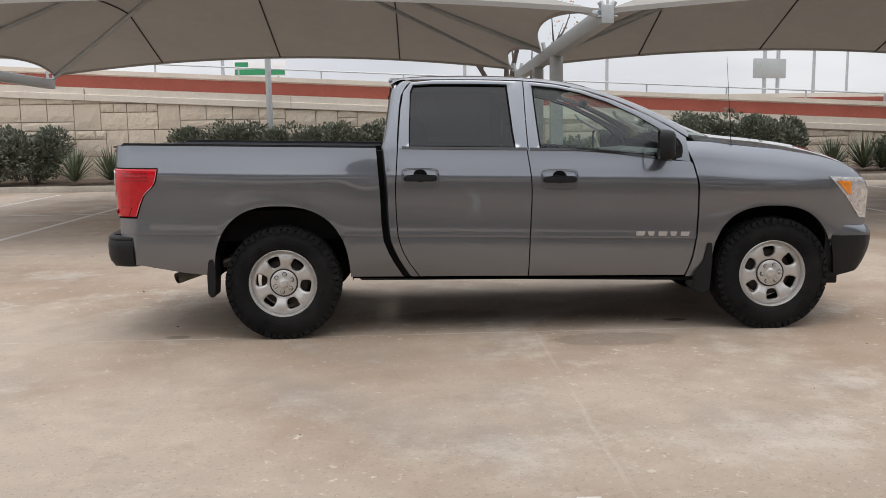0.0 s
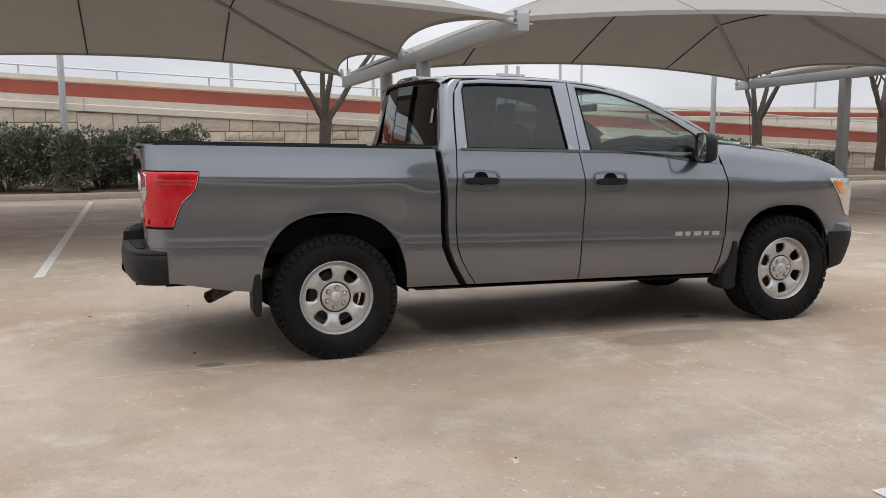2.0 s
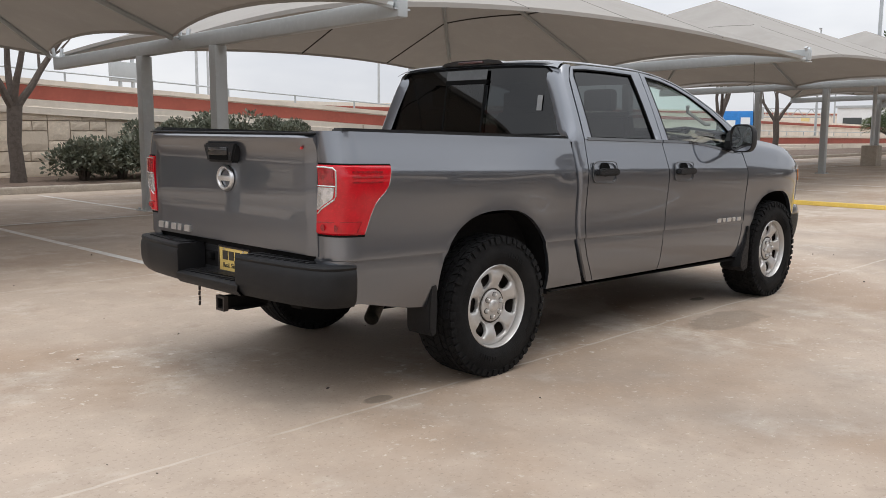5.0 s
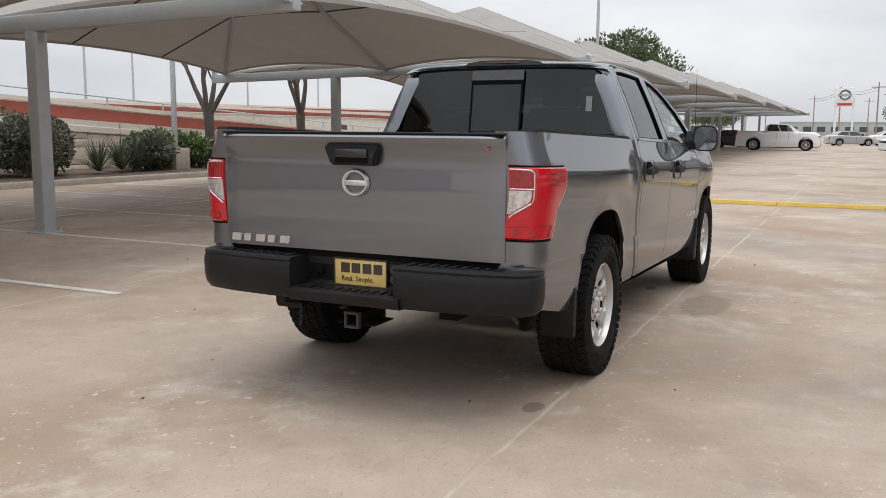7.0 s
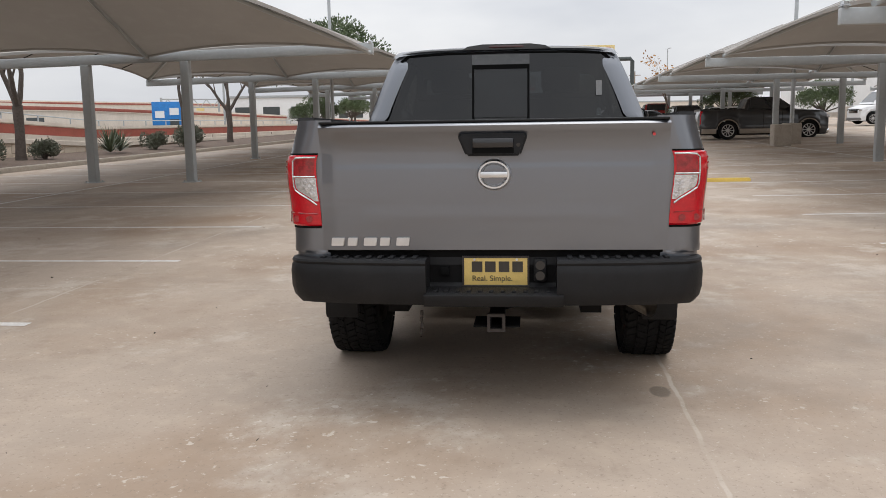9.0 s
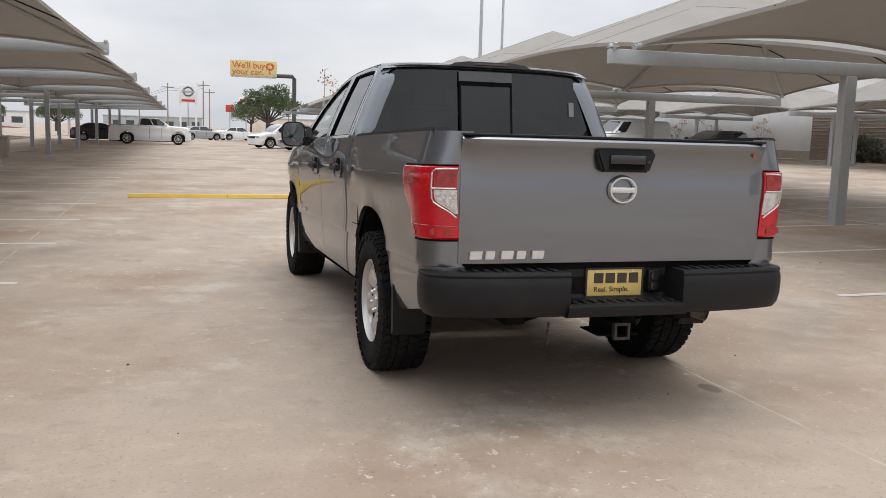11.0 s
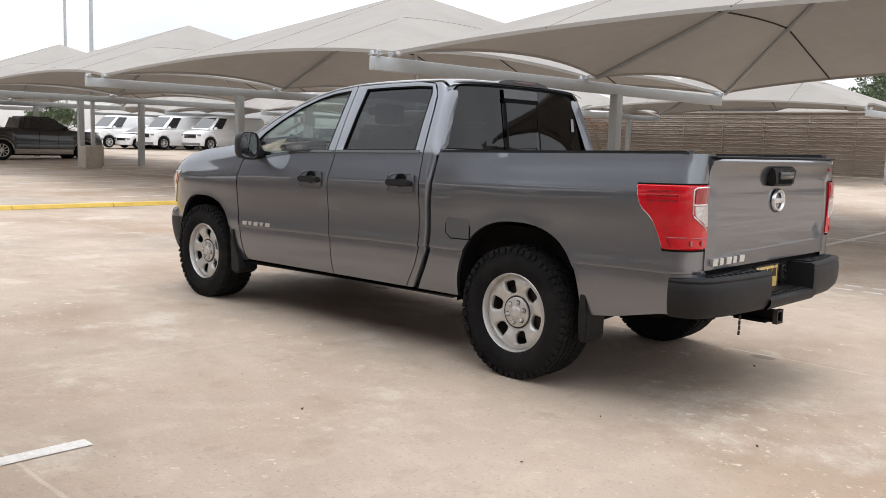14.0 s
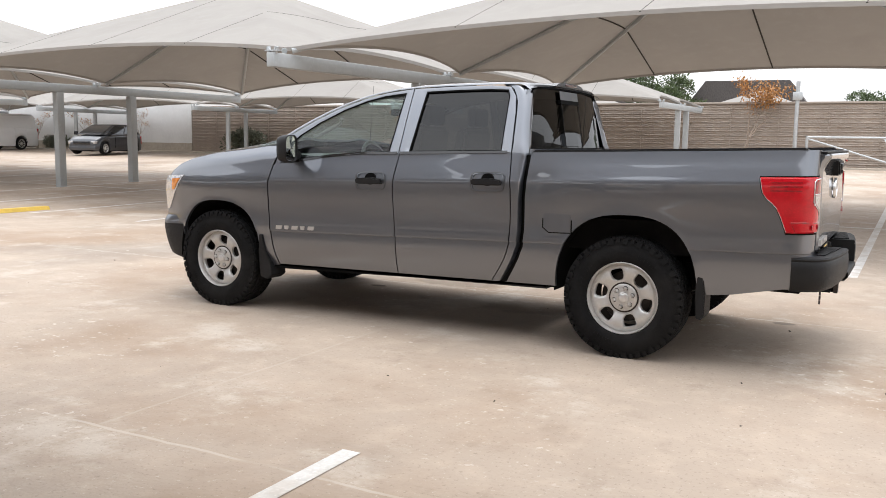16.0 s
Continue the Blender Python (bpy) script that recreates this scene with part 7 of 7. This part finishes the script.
def vehicle(name, label, category, m, paint, low, cabin, width, wheels, r, bed=None, cladding=None):
    """A parked car, front towards +x: low is its lower side outline from tail to nose (top line), cabin its glass-house."""
    top = thing(name, label, category, m)
    hw = width / 2
    x0, x1 = low[0][0], low[-1][0]
    zf = r * 0.62
    line = [(x, z) for x, z in low[1:-1]]
    line = [(x0, line[0][1] - 0.10)] + [(x0 + 0.05, line[0][1])] + line[1:] + [(x1, line[-1][1] - 0.12)]
    # stations along the body, closer together over the wheels
    xs_ = [x0 + (x1 - x0) * i / 34 for i in range(35)] + [x0 + 0.02, x0 + 0.06, x1 - 0.02, x1 - 0.06]
    for xc in wheels:
        xs_ += [xc - r * 1.17 * math.cos(math.pi * i / 16) for i in range(17)]
    rows = []
    for x in sorted(xs_):
        zt = interp(x, line)
        zb_ = zf
        for xc in wheels:
            d = abs(x - xc) / (r * 1.17)
            if d < 1:
                zb_ = max(zb_, r + r * 1.17 * math.sqrt(1 - d * d))
        nose = max(0.0, (x - (x1 - 0.75)) / 0.75)
        tail = max(0.0, ((x0 + 0.55) - x) / 0.55)
        w = hw * (1 - 0.17 * nose**2.4 - 0.08 * tail**2.4)
        zt = max(zt, zb_ + 0.06)
        half = [(0.95, 0.0), (0.985, 0.18), (1.0, 0.42), (0.985, 0.46), (0.99, 0.72), (0.97, 0.90), (0.93, 0.97), (0.84, 1.0)]
        sec = [(x, w * k, zb_ + (zt - zb_) * f) for k, f in half] + [(x, w * 0.4, zt + 0.025), (x, 0, zt + 0.03)]
        rows.append(sec + [(a, -b, c) for a, b, c in sec[-2::-1]])
    bm = grid(rows)
    for row, sgn in ((rows[0], -1), (rows[-1], 1)):
        add_grid(bm, [row, [(p[0] + sgn * 0.03, p[1] * 0.9, zf + (p[2] - zf) * 0.93 + 0.02) for p in row], [(p[0] + sgn * 0.04, 0.0, (p[2] + zf) / 2) for p in row]])
    bmesh.ops.remove_doubles(bm, verts=bm.verts, dist=1e-4)
    bmesh.ops.recalc_face_normals(bm, faces=bm.faces)
    part("body", bm, paint, top, sharp=50)
    part("underside", box(x0 + 0.1, x1 - 0.1, -hw * 0.82, hw * 0.82, zf * 0.8, r * 1.75), M_UNDER, top)
    for s in (-1, 1):
        # door shut lines and wheel-arch trim
        b0_, b1_ = cabin[0][0], cabin[0][1]
        for xd in (b0_ + (b1_ - b0_) * 0.36, b0_ + (b1_ - b0_) * 0.72):
            if category != "van":
                part("shut_line", box(xd - 0.008, xd + 0.008, s * hw * 0.992 - 0.006, s * hw * 0.992 + 0.006, zf + 0.14, cabin[0][2] - 0.10), M_GAP, top)
        for xc in wheels:
            arc = [(xc + r * 1.19 * math.cos(t), s * hw * 0.985, r + r * 1.19 * math.sin(t)) for t in [math.pi * (0.03 + 0.94 * i / 14) for i in range(15)]]
            part("arch_trim", tube(arc, 0.028 if cladding else 0.016, 6), cladding or M_PLASTIC, top)
        if cladding:
            for xa, xb in ((wheels[0] + r * 1.25, wheels[1] - r * 1.25), (x0 + 0.06, wheels[0] - r * 1.25)):
                part("lower_cladding", box(xa, xb, s * hw * 0.985 - 0.03, s * hw * 0.985 + 0.025, zf + 0.02, zf + 0.24, 0.02), cladding, top)
    # cabin: belt outline to roof outline
    (b0, b1, zb), (r0, r1, zr) = cabin
    iw, rw = hw * 0.94, hw * 0.76
    bot = [(b0, -iw, zb), (b1, -iw * 0.96, zb), (b1, iw * 0.96, zb), (b0, iw, zb)]
    tp = [(r0, -rw, zr), (r1, -rw, zr), (r1, rw, zr), (r0, rw, zr)]
    bm = bmesh.new()
    add_grid(bm, [bot, tp], True)
    bm.faces.new([v for v in bm.verts if v.co.z > zb + 0.01])
    bmesh.ops.recalc_face_normals(bm, faces=bm.faces)
    bmesh.ops.bevel(bm, geom=[e for e in bm.edges if len(e.link_faces) == 2], offset=0.11, segments=3, affect="EDGES")
    part("cabin", bm, paint, top, sharp=50)

    def on_side(u, v, s, off=0.008):
        x = (b0 + (b1 - b0) * u) * (1 - v) + (r0 + (r1 - r0) * u) * v
        return (x, s * ((iw + (rw - iw) * v) + off), zb + (zr - zb) * v)
    doors = 2 if (b1 - b0) > 1.7 else 1
    spans = ((0.07, 0.47), (0.505, 0.93)) if doors == 2 else ((0.10, 0.90),)
    if category == "van":
        spans = ((0.80, 0.955),)
    for s in (-1, 1):
        for a, b in spans:
            part("side_window", lip(grid([[on_side(a + (b - a) * k, v, s) for k in (0, 0.5, 1)] for v in (0.08, 0.86)]), (0, -s * 0.02, 0)), M_CARGLASS, top)
    for xa, xb, sgn, nm in ((b1, r1, 1, "windscreen"), (b0, r0, -1, "rear_window")):
        if nm == "rear_window" and category == "van":
            continue
        rows = [[(xa + (xb - xa) * v + sgn * 0.012, (iw * 0.93 + (rw - iw * 0.93) * v) * k * 0.88, zb + (zr - zb) * v) for k in (-1, 0, 1)] for v in (0.12, 0.88)]
        part(nm, lip(grid(rows), (-sgn * 0.02, 0, 0)), M_CARGLASS, top)
    for s in (-1, 1):
        zl = low[-2][1] - 0.10
        part("headlight", box(x1 - 0.22, x1 + 0.03, s * hw * 0.72 - 0.14, s * hw * 0.72 + 0.14, zl - 0.10, zl + 0.04, 0.02), M_CLEARLENS, top)
        part("taillight", box(x0 - 0.012, x0 + 0.12, s * hw * 0.82 - 0.10, s * hw * 0.82 + 0.10, low[0][1] + 0.02, low[1][1] - 0.06, 0.02), M_REDLENS, top)
        part("door_mirror", box(b1 - 0.42, b1 - 0.28, s * (hw + 0.10) - 0.09, s * (hw + 0.10) + 0.09, zb - 0.02, zb + 0.16, 0.03), M_PLASTIC if paint is not M_CARWHITE else paint, top)
    part("front_grille", box(x1 - 0.05, x1 + 0.05, -hw * 0.55, hw * 0.55, zl - (0.22 if category == "van" else 0.14), zl + 0.02, 0.01), M_GLOSSBLACK, top)
    part("bumper", box(x1 - 0.15, x1 + 0.05, -hw * 0.84, hw * 0.84, zf + 0.02, zf + 0.20, 0.04), M_VANBUMPER if category == "van" else (paint if bed is None else M_CHROME), top)
    part("rear_bumper", box(x0 - 0.05, x0 + 0.15, -hw * 0.88, hw * 0.88, zf + 0.04, zf + 0.22, 0.04), paint if bed is None else M_CHROME, top)
    t, rim = road_wheel(r)
    for xc in wheels:
        for s in (-1, 1):
            w = part("wheel", t.copy(), M_RUBBER, top)
            w.matrix_basis = pose(xc, s * (hw - 0.10), r, 0, 0, 0 if s > 0 else 180)
            part("rim", rim.copy(), M_RIM, w)
    if bed:
        # dark slab at rail height, standing in for the shaded open bed
        part("bed_floor", box(bed[0], bed[1], -hw * 0.85, hw * 0.85, bed[2], bed[2] + 0.02), M_UNDER, top)
    return top


PICKUP = [(-1.25, 0.62), (-1.25, 1.38), (0.75, 1.38), (2.9, 1.36), (4.2, 1.30), (4.45, 1.15), (4.5, 0.65)]
PICKCAB = ((0.75, 3.05, 1.36), (0.95, 2.25, 1.93))
SEDAN = [(-1.0, 0.55), (-1.02, 0.95), (-0.85, 1.06), (0.1, 1.05), (2.0, 0.98), (3.2, 0.86), (3.55, 0.72), (3.6, 0.45)]
SEDCAB = ((-0.55, 2.45, 1.02), (0.25, 1.55, 1.46))
SUV = [(-0.95, 0.6), (-0.95, 1.1), (0.2, 1.12), (2.1, 1.08), (3.1, 1.0), (3.55, 0.9), (3.65, 0.5)]
SUVCAB = ((-0.9, 2.55, 1.08), (-0.62, 1.75, 1.68))
HATCH = [(-0.7, 0.5), (-0.72, 0.98), (0.2, 1.02), (1.9, 0.98), (2.8, 0.88), (3.15, 0.72), (3.2, 0.42)]
HATCAB = ((-0.66, 2.65, 0.98), (-0.35, 1.5, 1.50))
VAN = [(-1.35, 0.6), (-1.35, 1.32), (0.2, 1.32), (2.9, 1.25), (3.7, 1.15), (4.0, 1.02), (4.05, 0.55)]
VANCAB = ((-1.33, 3.35, 1.25), (-1.28, 2.5, 2.10))


def park(fn_name, label, category, x, y, heading, paint, low, cab, width, wheels, r, bed=None, cladding=None):
    return vehicle(fn_name, label, category, pose(x, y, lot_z(x, y), 0, 0, heading), paint, low, cab, width, wheels, r, bed, cladding)


park("parked_pickup", "white four-door pickup parked across the far aisle", "pickup truck", 64.8, 5.3, -90, M_CARWHITE, PICKUP, PICKCAB, 2.0, (0, 3.6), 0.42, (-1.2, 0.75, 1.385))
park("parked_pickup", "black four-door pickup with tan lower trim and bright wheels", "pickup truck", 37.8, -9.15, -90, M_CARBLACK, PICKUP, PICKCAB, 2.0, (0, 3.6), 0.42, (-1.2, 0.75, 1.385), M_CARTAN)
park("parked_car", "silver sedan parked across the aisle", "car", 53.2, -8.0, 112, M_CARSILVER, SEDAN, SEDCAB, 1.8, (0, 2.75), 0.33)
park("parked_suv", "white sport utility vehicle behind the silver sedan", "car", 59.6, -6.6, 112, M_CARWHITE, SUV, SUVCAB, 1.85, (0, 2.7), 0.36)
park("parked_suv", "white compact crossover under the canopy", "car", 45.0, -11.6, 70, M_CARWHITE, HATCH, HATCAB, 1.8, (0, 2.55), 0.33)
park("parked_suv", "black sport utility vehicle under the canopy", "car", 51.0, -9.6, 0, M_CARBLACK, SUV, SUVCAB, 1.9, (0, 2.7), 0.37)
park("parked_pickup", "dark red pickup under the far canopy", "pickup truck", 60.0, -9.2, 0, M_CARRED, PICKUP, PICKCAB, 2.0, (0, 3.6), 0.40, (-1.2, 0.75, 1.385))
park("parked_car", "dark sedan parked under the far canopy", "car", 73.0, 9.0, -90, M_CARBLACK, SEDAN, SEDCAB, 1.8, (0, 2.75), 0.33)
park("parked_car", "silver sedan parked by the road", "car", 92, 0.5, -70, M_CARSILVER, SEDAN, SEDCAB, 1.8, (0, 2.75), 0.33)
park("parked_car", "white sedan parked by the road", "car", 95, -3.5, -70, M_CARWHITE, SEDAN, SEDCAB, 1.8, (0, 2.75), 0.33)
park("parked_van", "white cargo van parked before the white wall", "van", 46.4, -27.4, 98, M_CARWHITE, VAN, VANCAB, 2.0, (0, 3.3), 0.37)
park("parked_van", "white cargo van parked before the white wall", "van", 49.2, -25.8, 98, M_CARWHITE, VAN, VANCAB, 2.0, (0, 3.3), 0.37)
park("parked_van", "white cargo van parked before the white wall", "van", 53.1, -24.1, 98, M_CARWHITE, VAN, VANCAB, 2.0, (0, 3.3), 0.37)
park("parked_car", "white hatchback between two vans", "car", 51.15, -24.6, 95, M_CARWHITE, HATCH, HATCAB, 1.75, (0, 2.55), 0.31)
park("parked_car", "dark grey hatchback parked before the white wall", "car", 35.7, -26.3, 105, M_CARGREY, HATCH, HATCAB, 1.75, (0, 2.55), 0.31)
letters("slogan", "Real. Simple.", 0.038, M_INK, plate, pose(-1.1432, 0.098, 0.642, 90, 0, -90) @ Matrix.Diagonal((1, 1, 0.06, 1)))
# small leaves and chips on the concrete
q = random.Random(77)
bm = bmesh.new()
for _ in range(110):
    x, y = q.uniform(-6, 7), q.uniform(-6.5, 6.5)
    p = Vector((x, y, lot_z(x, y) + 0.006))
    a = q.uniform(0, 6.28)
    add_leaf(bm, p, Vector((math.cos(a), math.sin(a), q.uniform(0.05, 0.4))), q.uniform(0.010, 0.026), q)
litter = tagged(part("leaf_litter", bm, M_BARK, smooth=False), "scattered dry brown leaf scraps on concrete", "leaf litter", kind="stuff")
